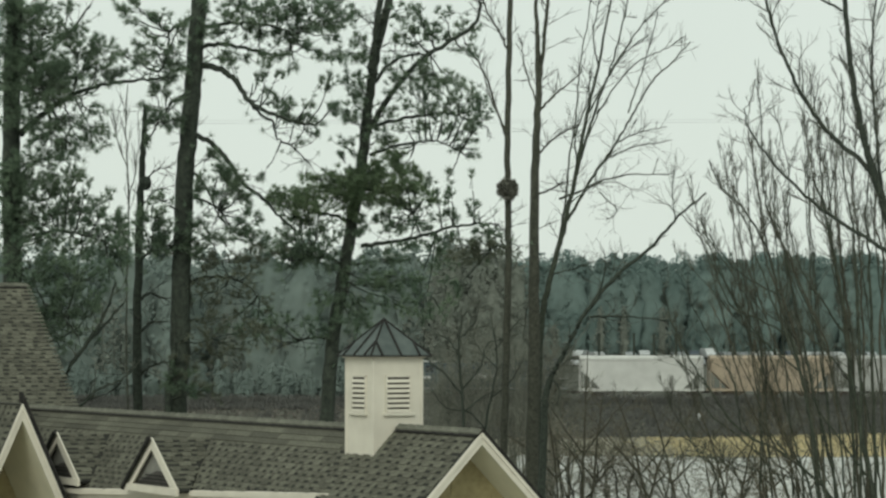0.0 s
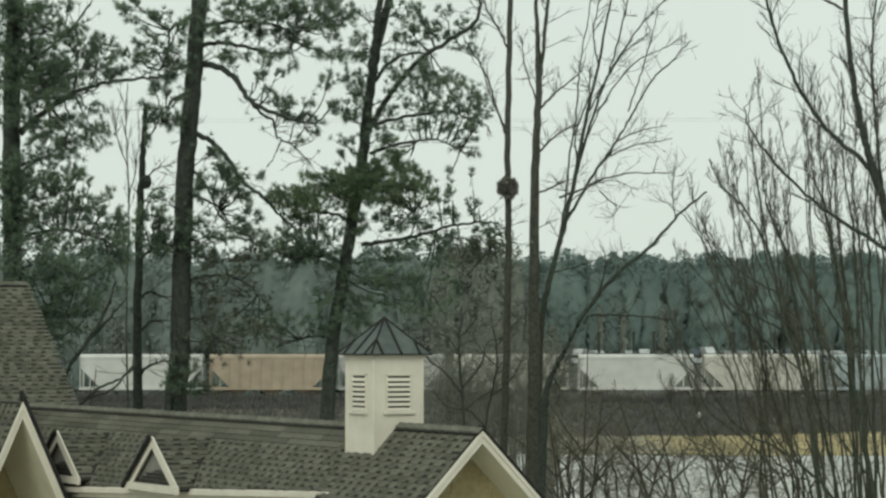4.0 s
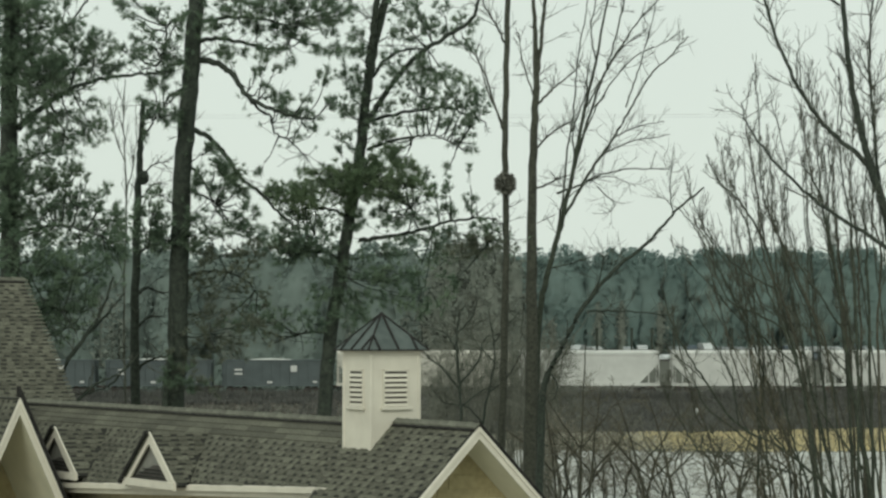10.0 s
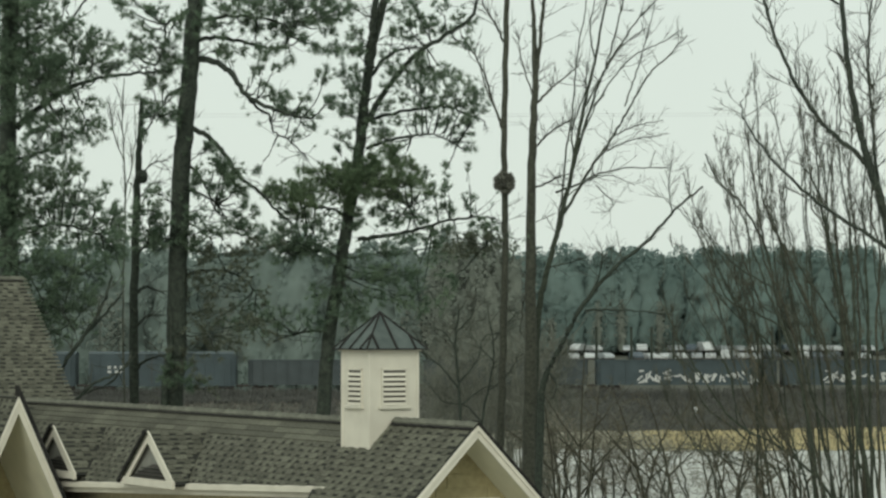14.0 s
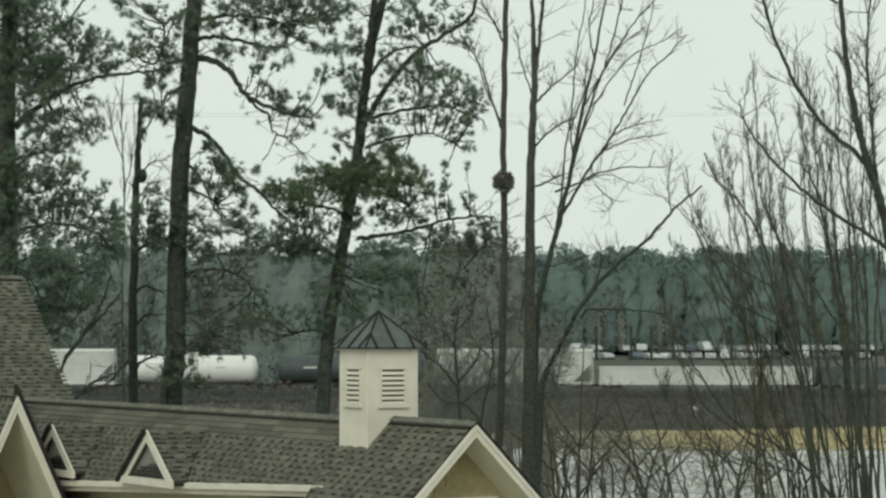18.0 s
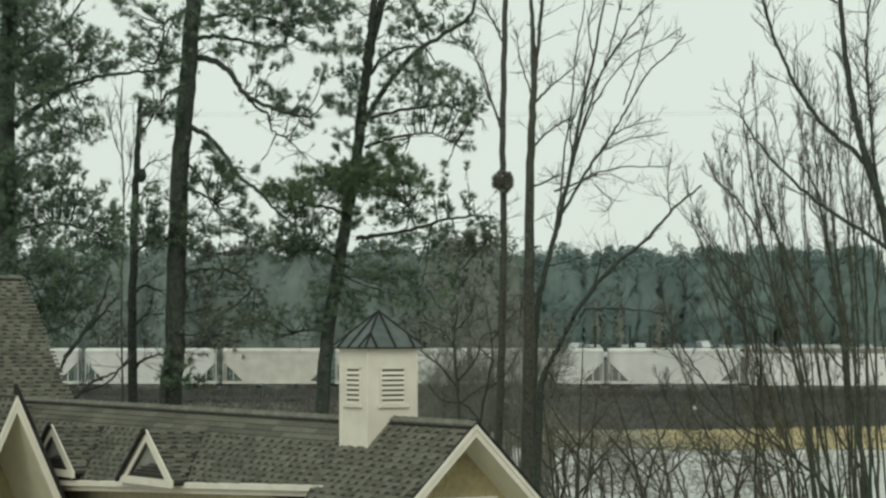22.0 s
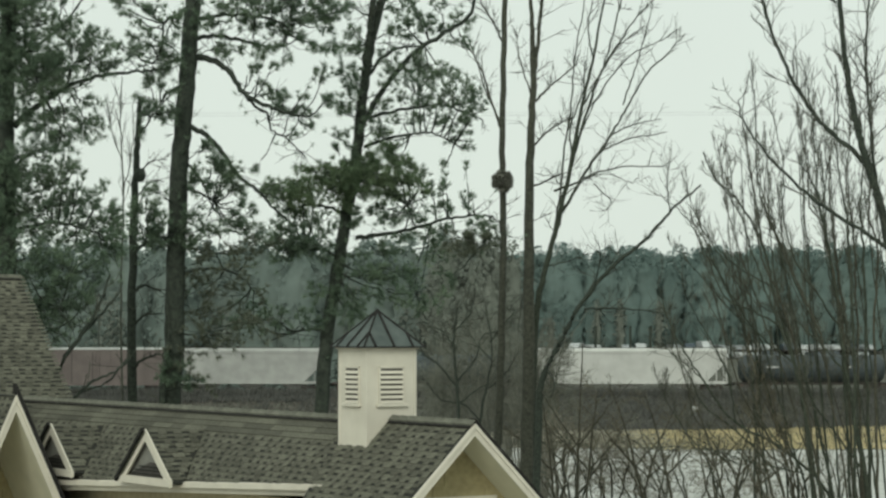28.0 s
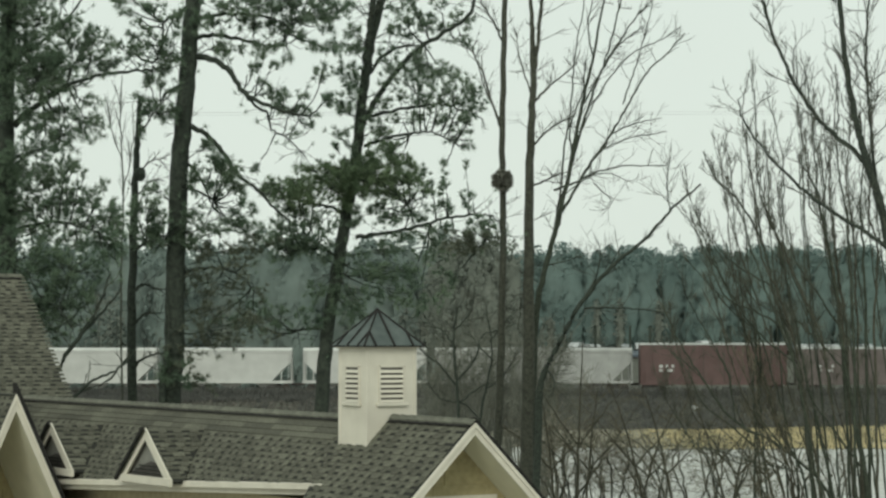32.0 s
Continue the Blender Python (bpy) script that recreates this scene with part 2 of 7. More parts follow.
def smooth_line(pts, n, rng, jitter=0.0):
    """A curve through the points, with n steps between each two."""
    p = [np.array(q, float) for q in pts]
    p = [2 * p[0] - p[1]] + p + [2 * p[-1] - p[-2]]
    out = []
    for i in range(1, len(p) - 2):
        for k in range(n):
            t = k / n
            out.append(0.5 * (2 * p[i] + (p[i + 1] - p[i - 1]) * t + (2 * p[i - 1] - 5 * p[i] + 4 * p[i + 1] - p[i + 2]) * t * t
                              + (3 * p[i] - p[i - 1] - 3 * p[i + 1] + p[i + 2]) * t ** 3))
    out.append(p[-2])
    if jitter:
        for q in out[1:-1]:
            q += np.array([rng.uniform(-jitter, jitter) for _ in range(3)])
    return out


class Wood:
    """Gathers tapered tubes into one mesh."""

    def __init__(self, wiggle=0.13):
        self.V, self.F, self.wiggle = [], [], wiggle

    def tube(self, pts, r0, r1, sides=5):
        n, base = len(pts), len(self.V)
        for i, p in enumerate(pts):
            d = pts[min(i + 1, n - 1)] - pts[max(i - 1, 0)]
            d = d / (np.linalg.norm(d) + 1e-9)
            s = np.cross(d, (0.31, 0.17, 0.93) if abs(d[2]) < 0.9 else (1, 0.1, 0))
            s /= np.linalg.norm(s) + 1e-9
            u = np.cross(d, s)
            r = r0 + (r1 - r0) * i / (n - 1)
            for k in range(sides):
                a = 2 * math.pi * k / sides
                self.V.append(p + r * (math.cos(a) * s + math.sin(a) * u))
        for i in range(n - 1):
            for k in range(sides):
                a, b = base + i * sides + k, base + i * sides + (k + 1) % sides
                self.F.append((a, b, b + sides, a + sides))
        self.F.append(tuple(range(base + (n - 1) * sides, base + n * sides)))

    def twig(self, p, d, length, r, depth, rng, up=0.15, spread=0.6, kids=3, tips=None):
        """A bare twig with side twigs of its own."""
        p = np.array(p, float)
        d = np.array(d, float)
        pts, steps = [p], 3 if depth else 2
        for _ in range(steps):
            d = d + np.array([rng.gauss(0, self.wiggle), rng.gauss(0, self.wiggle), rng.gauss(0, self.wiggle * 0.85) + up * 0.35])
            d /= np.linalg.norm(d)
            p = p + d * length / steps
            pts.append(p)
        self.tube(pts, r, max(r * 0.45, 0.003), 3)
        if tips is not None:
            tips.append((p, d))
        if depth > 0:
            for _ in range(kids):
                t = rng.uniform(0.25, 0.95) * steps
                i = min(int(t), steps - 1)
                q = pts[i] + (pts[i + 1] - pts[i]) * (t - i)
                e = d + np.array([rng.gauss(0, spread), rng.gauss(0, spread), rng.gauss(0, spread * 0.8) + up])
                e /= np.linalg.norm(e)
                self.twig(q, e, length * rng.uniform(0.4, 0.7), max(r * 0.55, 0.0045), depth - 1, rng, up, spread, kids, tips)

    def fringe(self, line, count, length, r, depth, rng, start=0.25, up=0.3, spread=0.7, kids=3, tips=None):
        """Side twigs along a limb."""
        n = len(line) - 1
        for _ in range(count):
            t = rng.uniform(start, 1.0) * n
            i = min(int(t), n - 1)
            q = line[i] + (line[i + 1] - line[i]) * (t - i)
            d = line[i + 1] - line[i]
            d = d / np.linalg.norm(d) * 0.7 + np.array([rng.gauss(0, spread), rng.gauss(0, spread), rng.gauss(0, spread * 0.7) + up])
            d /= np.linalg.norm(d)
            self.twig(q, d, length * rng.uniform(0.5, 1.2) * (1.15 - 0.5 * t / n), r, depth, rng, up, min(spread, 0.6), kids, tips)

    def mesh(self, name, mat):
        me = mesh_of(name, self.V, self.F, mat)
        me.polygons.foreach_set("use_smooth", [True] * len(me.polygons))
        return me


def tufts(name, centres, dirs, mat, rs, needles=34, length=0.15, width=0.0105):
    """Bunches of pine needles that fan out from each centre."""
    c, d = np.asarray(centres, float), np.asarray(dirs, float)
    N = len(c)
    v = rs.normal(size=(N, needles, 3))
    v /= np.linalg.norm(v, axis=2, keepdims=True)
    v = v * 0.72 + d[:, None, :] * 0.95
    v /= np.linalg.norm(v, axis=2, keepdims=True)
    ln = length * rs.uniform(0.65, 1.2, (N, needles, 1)) * rs.uniform(0.8, 1.2, (N, 1, 1))
    side = np.cross(v, rs.normal(size=v.shape))
    side /= np.linalg.norm(side, axis=2, keepdims=True) + 1e-9
    b = c[:, None, :] + v * 0.012
    tri = np.stack([b - side * width / 2, b + side * width / 2, b + v * ln], axis=2).reshape(-1, 3)
    me = bpy.data.meshes.new(name)
    k = N * needles
    me.vertices.add(3 * k)
    me.vertices.foreach_set("co", tri.ravel())
    me.loops.add(3 * k)
    me.loops.foreach_set("vertex_index", np.arange(3 * k))
    me.polygons.add(k)
    me.polygons.foreach_set("loop_start", np.arange(0, 3 * k, 3))
    me.update(calc_edges=True)
    me.materials.append(mat)
    return me


def blades(name, c, h, w, mat, rs, lean=0.35):
    """Upright three-cornered blades: grass, stalks or scrub."""
    c = np.asarray(c, float)
    N = len(c)
    a = rs.uniform(0, math.pi, N)
    s = np.stack([np.cos(a), np.sin(a), np.zeros(N)], 1) * (w * rs.uniform(0.6, 1.4, N))[:, None] / 2
    tip = c + np.stack([rs.normal(0, lean, N) * h, rs.normal(0, lean, N) * h, h * rs.uniform(0.5, 1.15, N)], 1)
    tri = np.stack([c - s, c + s, tip], 1).reshape(-1, 3)
    return mesh_of(name, tri, [(3 * i, 3 * i + 1, 3 * i + 2) for i in range(N)], mat)


# ---- the ground ----
TRACK_Y, RAIL_Z, LOT_Z = 306.6, 0.67, -2.22


def shore(x):
    """How far off the far edge of the lot lies."""
    return 221 - 0.16 * x + 1.6 * math.sin(x * 0.21) + 0.7 * math.sin(x * 0.9)


def toe(x):
    """Where the straw ends and the embankment begins."""
    return 250 + 0.36 * x + 1.5 * math.sin(x * 0.17)


def ground_z(x, y):
    def ease(a, b, t):
        t = min(1, max(0, (t - a) / (b - a)))
        return t * t * (3 - 2 * t)
    z = -2.2 * ease(85, 140, y)
    inside = ease(146, 152, y) * (1 - ease(shore(x) - 2, shore(x) + 0.5, y)) * ease(-36, -30, x)
    z -= 0.35 * inside
    z += 2.35 * ease(268, 299, y) + 2.4 * ease(330, 430, y) * ease(2, 22, x) + 1.6 * ease(446, 474, y) * ease(2, 22, x)
    z += 14 * ease(700, 1500, y)
    return z + 0.10 * noise.noise((x * 0.09, y * 0.09, 0)) * (1 - inside) + 0.05 * noise.noise((x * 0.4, y * 0.4, 3)) * (1 - inside)


def sheet(name, xs, ys, zf, mat):
    V = [(x, y, zf(x, y)) for y in ys for x in xs]
    n = len(xs)
    F = [(j * n + i, j * n + i + 1, (j + 1) * n + i + 1, (j + 1) * n + i) for j in range(len(ys) - 1) for i in range(n - 1)]
    me = mesh_of(name, V, F, mat)
    me.polygons.foreach_set("use_smooth", [True] * len(me.polygons))
    return put(name, me)


ys = [-120, -60, -20, 0, 20, 40, 60, 80, 95, 110, 125, 140] + [146 + 2 * i for i in range(0, 93)] + [340, 360, 380, 400, 430, 460, 520, 600, 700, 900, 1200, 1600, 2500, 4000]
xs = [-2500, -1200, -600, -300, -160, -110] + [-80 + 3 * i for i in range(0, 54)] + [110, 160, 300, 600, 1200, 2500]
tagged(sheet("ground", xs, ys, ground_z, M["ground"]), "brown winter ground sloping to a gravel lot and a rail embankment", "ground", kind="structure")

def lot_edge(x, y):
    return LOT_Z + 0.03 * noise.noise((x * 0.05, y * 0.05, 7))


lot_x = [-40 + 4 * i for i in range(0, 40)]
lot = sheet("pavement", lot_x, [140 + 2 * i for i in range(0, 46)], lot_edge, M["lot"])
tagged(lot, "pale wet gravel lot at the foot of the slope", "gravel lot", kind="structure")

# pale sheet out of view, added to bounce light onto soffits and gables
drive = sheet("road", [-60 + 6 * i for i in range(0, 21)], [-60 + 6 * i for i in range(0, 19)], lambda x, y: ground_z(x, y) + 0.06, M["drive"])
tagged(drive, "unseen pale ground sheet added to bounce light onto the clubhouse", "drive", kind="structure")
rs = np.random.RandomState(4)
pale, gold = [], []
for _ in range(26000):
    x = rs.uniform(-12, 62)
    y = shore(x) + 0.5 + rs.uniform(0, 1) * (toe(x) + 1.5 - shore(x))
    (gold if x + rs.normal(0, 2) > 20 else pale).append((x, y, ground_z(x, y)))
tagged(put("pale_grass", blades("pale_grass", pale, 0.24, 0.2, M["straw"], rs)), "strip of bleached dead grass along the edge of a gravel lot", "grass", kind="stuff")
tagged(put("straw_grass", blades("straw_grass", gold, 0.24, 0.2, M["straw_gold"], rs)), "strip of golden straw grass along the edge of a gravel lot", "grass", kind="stuff")
pts = []
for _ in range(30000):
    x = rs.uniform(-62, 64)
    y = rs.uniform(toe(x) if x > -16 + 6 * math.sin(x) else 291, 303)
    pts.append((x, y, ground_z(x, y)))
tagged(put("bank_scrub", blades("bank_scrub", pts, 0.6, 0.3, M["scrub"], rs, 0.5)), "dark brown leafless scrub on the rail embankment", "scrub", kind="stuff")
pts = []
for _ in range(9000):
    x, y = rs.uniform(-62, 64), rs.uniform(297, 302.5)
    pts.append((x, y, ground_z(x, y) - 0.05))
tagged(put("trackside_scrub", blades("trackside_scrub", pts, 1.35, 0.3, M["scrub"], rs, 0.3)), "knee-high dead weeds beside the ballast", "scrub", kind="stuff")
pts = []
for _ in range(14000):
    x, y = rs.uniform(-62, -6), rs.uniform(258, 296)
    pts.append((x, y, ground_z(x, y)))
tagged(put("field_grass", blades("field_grass", pts, 0.4, 0.22, M["field"], rs, 0.5)), "dull brown grass on the field before the tracks", "grass", kind="stuff")

# ---- the railway ----
rail_x = (-2500.0, 2500.0)
bm = bmesh.new()
prism(bm, [(-4.2, -0.75), (-2.2, 0.0), (2.2, 0.0), (4.2, -0.75)], rail_x[0], rail_x[1])
track = thing("railway_track", "straight ballasted railway track with rusty rails on a low bank", "railway track", pose(0, TRACK_Y, RAIL_Z - 0.34, 0, 0, -90), kind="structure")
part("ballast", bm, M["ballast"], track)
for side in (-0.76, 0.76):
    part("rail", boxes((side - 0.04, side + 0.04, rail_x[0], rail_x[1], 0.15, 0.33)), M["rust"], track)
bm = bmesh.new()
V, F = [], []
for i in range(240):
    y = -72 + i * 0.6
    b = len(V)
    V += [(x, y + dy, z) for z in (0.0, 0.15) for x, dy in ((-1.3, -0.11), (1.3, -0.11), (1.3, 0.11), (-1.3, 0.11))]
    F += [(b, b + 1, b + 5, b + 4), (b + 1, b + 2, b + 6, b + 5), (b + 2, b + 3, b + 7, b + 6), (b + 3, b, b + 4, b + 7), (b + 4, b + 5, b + 6, b + 7)]
bm.free()
put("sleepers", mesh_of("sleepers", V, F, M["bark_dark"]), track, "weathered wooden sleepers")


# ---- freight cars: built at the origin along x, rails at z = 0 ----
def truck(parent, x):
    t = part("truck", boxes((x - 1.25, x + 1.25, -1.12, -1.0, 0.42, 0.72), (x - 1.25, x + 1.25, 1.0, 1.12, 0.42, 0.72),
                            (x - 0.25, x + 0.25, -1.1, 1.1, 0.5, 0.85), bevel=0.04), M["steel"], parent)
    for dx in (-0.88, 0.88):
        bm = bmesh.new()
        for y in (-0.76, 0.76):
            rod(bm, (x + dx, y - 0.06, 0.46), (x + dx, y + 0.06, 0.46), 0.46, 14)
        rod(bm, (x + dx, -0.9, 0.46), (x + dx, 0.9, 0.46), 0.08, 8)
        part("wheelset", bm, M["rust"], t)


def ladder(parent, x, y, z0, z1, mat):
    bm = bmesh.new()
    for dx in (-0.2, 0.2):
        rod(bm, (x + dx, y, z0), (x + dx, y, z1), 0.03, 4)
    n = int((z1 - z0) / 0.4)
    for i in range(1, n):
        z = z0 + (z1 - z0) * i / n
        rod(bm, (x - 0.2, y, z), (x + 0.2, y, z), 0.02, 4)
    return part("ladder", bm, mat, parent)


def running_gear(c, L):
    for s in (-1, 1):
        truck(c, s * (L / 2 - 2.1))
        part("coupler", boxes((s * L / 2 - 0.5, s * L / 2 + 0.5, -0.14, 0.14, 0.72, 1.0), bevel=0.03), M["steel"], c)


def marks(c, rows, y=-1.62, mat=None):
    """Stencilled lettering too small to read: plain bars."""
    for x, z, w, h in rows:
        part("stencil_bar", boxes((x - w / 2, x + w / 2, y - 0.012, y, z, z + h)), mat or M["paint_mark"], c)


def graffiti(c, x0, x1, z, h, y, seed, dark=False):
    """A row of scrawled, unreadable strokes along the lower side."""
    rng = random.Random(seed)
    bm = bmesh.new()
    x = x0
    while x < x1:
        w, hh = rng.uniform(0.7, 1.5), h * rng.uniform(0.65, 1.15)
        for _ in range(rng.randint(3, 5)):
            p = Vector((x + w * rng.random(), y, z + hh * rng.random()))
            q = Vector((x + w * rng.random(), y, z + hh * rng.random()))
            if (q - p).length < 0.35:
                continue
            side = Vector((-(q - p).z, 0, (q - p).x)).normalized() * rng.uniform(0.07, 0.14)
            cs = [p - side, p + side, q + side * rng.uniform(0.5, 1.3), q - side * rng.uniform(0.5, 1.3)]
            if (cs[1] - cs[0]).cross(cs[2] - cs[0]).y > 0:
                cs = cs[::-1]
            plate(bm, [v + Vector((0, rng.uniform(-0.012, 0), 0)) for v in cs], 0.012)
        x += w * rng.uniform(0.75, 1.05)
    part("graffiti", bm, M["paint_dark" if dark else "paint_mark"], c, "dark spray painted scrawl" if dark else "pale spray painted scrawl")


def covered_hopper(L, pt, label, H=5.35, ribs=False):
    c = thing("covered_hopper", label, "freight car", group="cars of the freight train")
    e, w = L / 2 - 0.45, 1.55
    bm = bmesh.new()
    prism(bm, [(-e, H - 0.35), (e, H - 0.35), (e, H - 1.7), (e - 2.5, 1.15), (-e + 2.5, 1.15), (-e, H - 1.7)], -w, w)
    part("body", bm, PAINT[pt], c)
    bm = bmesh.new()
    a = [(-w - 0.03, H - 0.36), (-w * 0.8, H - 0.14), (-w * 0.3, H - 0.04), (w * 0.3, H - 0.04), (w * 0.8, H - 0.14), (w + 0.03, H - 0.36)]
    f0 = [bm.verts.new((-e - 0.05, y, z)) for y, z in a]
    f1 = [bm.verts.new((e + 0.05, y, z)) for y, z in a]
    for i in range(len(a)):
        j = (i + 1) % len(a)
        bm.faces.new((f0[i], f0[j], f1[j], f1[i]))
    bm.faces.new(f0[::-1])
    bm.faces.new(f1)
    part("roof", bm, PAINT[pt], c)
    part("top_chord", boxes((-e, e, -w - 0.06, -w, H - 0.62, H - 0.4), (-e, e, w, w + 0.06, H - 0.62, H - 0.4)), PAINT[pt], c)
    part("side_sill", boxes((-L / 2 + 0.3, L / 2 - 0.3, -w - 0.05, -w + 0.1, 1.0, 1.3), (-L / 2 + 0.3, L / 2 - 0.3, w - 0.1, w + 0.05, 1.0, 1.3)), PAINT[pt], c)
    for s in (-1, 1):
        for y in (-w + 0.06, w - 0.06):
            part("end_post", boxes((s * e - 0.07, s * e + 0.07, y - 0.06, y + 0.06, 1.1, H - 0.5)), PAINT[pt], c)
        part("end_brace", boxes((s * (e - 1.2) - 0.06, s * (e - 1.2) + 0.06, -w, -w + 0.1, 1.1, 2.6)), PAINT[pt], c)
        ladder(c, s * (e - 0.15), -w - 0.08, 1.1, H - 0.3, PAINT[pt])
    for x in (-0.28, 0.0, 0.28):
        bm = bmesh.new()
        d = x * L
        plate(bm, ((d - L * 0.11, -w + 0.3, 1.16), (d + L * 0.11, -w + 0.3, 1.16), (d + 0.4, -0.5, 0.35), (d - 0.4, -0.5, 0.35)), 0.05)
        plate(bm, ((d + L * 0.11, w - 0.3, 1.16), (d - L * 0.11, w - 0.3, 1.16), (d - 0.4, 0.5, 0.35), (d + 0.4, 0.5, 0.35)), 0.05)
        part("hopper_bay", bm, PAINT[pt], c)
    part("roof_walk", boxes((-e, e, -0.35, 0.35, H + 0.0, H + 0.06)), M["steel"], c)
    if ribs:
        for i in range(11):
            x = -e + 1.0 + i * (2 * e - 2.0) / 10
            z0 = 1.3 if abs(x) < e - 2.5 else 1.3 + (abs(x) - e + 2.5) * 0.85
            part("side_rib", boxes((x - 0.07, x + 0.07, -w - 0.12, -w, z0, H - 0.6)), PAINT[pt], c)
    running_gear(c, L)
    return c


def gondola(L, pt, label, H=4.1, load=True, ribs=12, tag=0):
    c = thing("gondola_car", label, "freight car", group="cars of the freight train")
    e, w = L / 2 - 0.4, 1.55
    part("body", boxes((-e, e, -w, -w + 0.1, 1.0, H), (-e, e, w - 0.1, w, 1.0, H), (-e, -e + 0.1, -w, w, 1.0, H), (e - 0.1, e, -w, w, 1.0, H),
                       (-e, e, -w, w, 0.95, 1.1)), PAINT[pt], c)
    part("top_chord", boxes((-e - 0.04, e + 0.04, -w - 0.07, -w + 0.1, H - 0.12, H + 0.05), (-e - 0.04, e + 0.04, w - 0.1, w + 0.07, H - 0.12, H + 0.05)), PAINT[pt], c)
    part("side_sill", boxes((-e, e, -w - 0.06, -w, 0.95, 1.2)), PAINT[pt], c)
    for i in range(ribs):
        x = -e + 0.3 + i * (2 * e - 0.6) / (ribs - 1)
        part("side_rib", boxes((x - 0.06, x + 0.06, -w - 0.1, -w, 1.1, H - 0.1)), PAINT[pt], c)
    for s in (-1, 1):
        ladder(c, s * (e - 0.3), -w - 0.13, 0.9, H, PAINT[pt])
    if load:
        bm = bmesh.new()
        n = 14
        rows = []
        for i in range(n + 1):
            x = -e * 0.55 + e * 0.9 * i / n
            hgt = 0.34 * math.sin(math.pi * min(1, max(0.0, i / n))) ** 0.35
            rows.append([bm.verts.new((x, y, H - 0.1 + hgt * k)) for y, k in ((-w + 0.15, 0.0), (-0.8, 0.85), (0.8, 0.85), (w - 0.15, 0.0))])
        for i in range(n):
            for k in range(3):
                bm.faces.new((rows[i][k], rows[i + 1][k], rows[i + 1][k + 1], rows[i][k + 1]))
        part("load", bm, PAINT["white"], c, "pale heaped load")
        marks(c, [(-e + 2.0, 2.85, 0.95, 0.22), (-e + 2.0, 2.35, 0.95, 0.22), (e * 0.35, 2.7, 0.75, 0.75), (-e * 0.1, 1.3, 0.6, 0.25), (e * 0.75, 1.35, 0.5, 0.25)], -w - 0.1)
    if tag:
        graffiti(c, -e * 0.55, e * 0.75, 1.2, 1.5, -w - 0.1, tag, pt == "white")
    running_gear(c, L)
    return c


def tank_car(L, pt, label, H=4.85):
    c = thing("tank_car", label, "freight car", group="cars of the freight train")
    e, R = L / 2 - 0.9, (H - 0.35 - 1.15) / 2
    zc = 1.15 + R
    prof = [(-e, 0.0), (-e + 0.05, 0.45 * R), (-e + 0.25, 0.78 * R), (-e + 0.6, 0.97 * R), (-e + 0.9, R), (e - 0.9, R), (e - 0.6, 0.97 * R), (e - 0.25, 0.78 * R), (e - 0.05, 0.45 * R), (e, 0.0)]
    V, F, S = [], [], 24
    for x, r in prof:
        V += [(x, r * math.cos(2 * math.pi * k / S), zc + r * math.sin(2 * math.pi * k / S)) for k in range(S)]
    for i in range(len(prof) - 1):
        F += [(i * S + k, i * S + (k + 1) % S, (i + 1) * S + (k + 1) % S, (i + 1) * S + k) for k in range(S)]
    me = mesh_of("tank", V, F, PAINT[pt])
    me.polygons.foreach_set("use_smooth", [True] * len(me.polygons))
    put("tank", me, c)
    bm = bmesh.new()
    rod(bm, (0, 0, zc + R - 0.1), (0, 0, H), 0.75, 16)
    part("dome", bm, PAINT[pt], c)
    bm = bmesh.new()
    for y in (-0.95, 0.95):
        rod(bm, (-1.6, y, H + 0.05), (1.6, y, H + 0.05), 0.025, 5)
        for x in (-1.6, 0, 1.6):
            rod(bm, (x, y, zc + R * 0.72), (x, y, H + 0.05), 0.025, 5)
    part("dome_railing", bm, M["steel"], c)
    part("frame", boxes((-L / 2 + 0.3, L / 2 - 0.3, -0.35, 0.35, 0.85, 1.2), (-L / 2 + 0.3, -L / 2 + 0.9, -1.5, 1.5, 1.0, 1.15), (L / 2 - 0.9, L / 2 - 0.3, -1.5, 1.5, 1.0, 1.15)), M["steel"], c)
    for s in (-1, 1):
        part("saddle", boxes((s * (e - 1.4) - 0.25, s * (e - 1.4) + 0.25, -1.0, 1.0, 1.1, 1.7)), M["steel"], c)
    ladder(c, 0.5, -R - 0.08, 1.0, H - 0.2, M["steel"])
    marks(c, [(-e * 0.55, zc + 0.1, 1.6, 0.22), (e * 0.45, zc + 0.1, 1.2, 0.22)], -R + 0.0)
    running_gear(c, L)
    return c


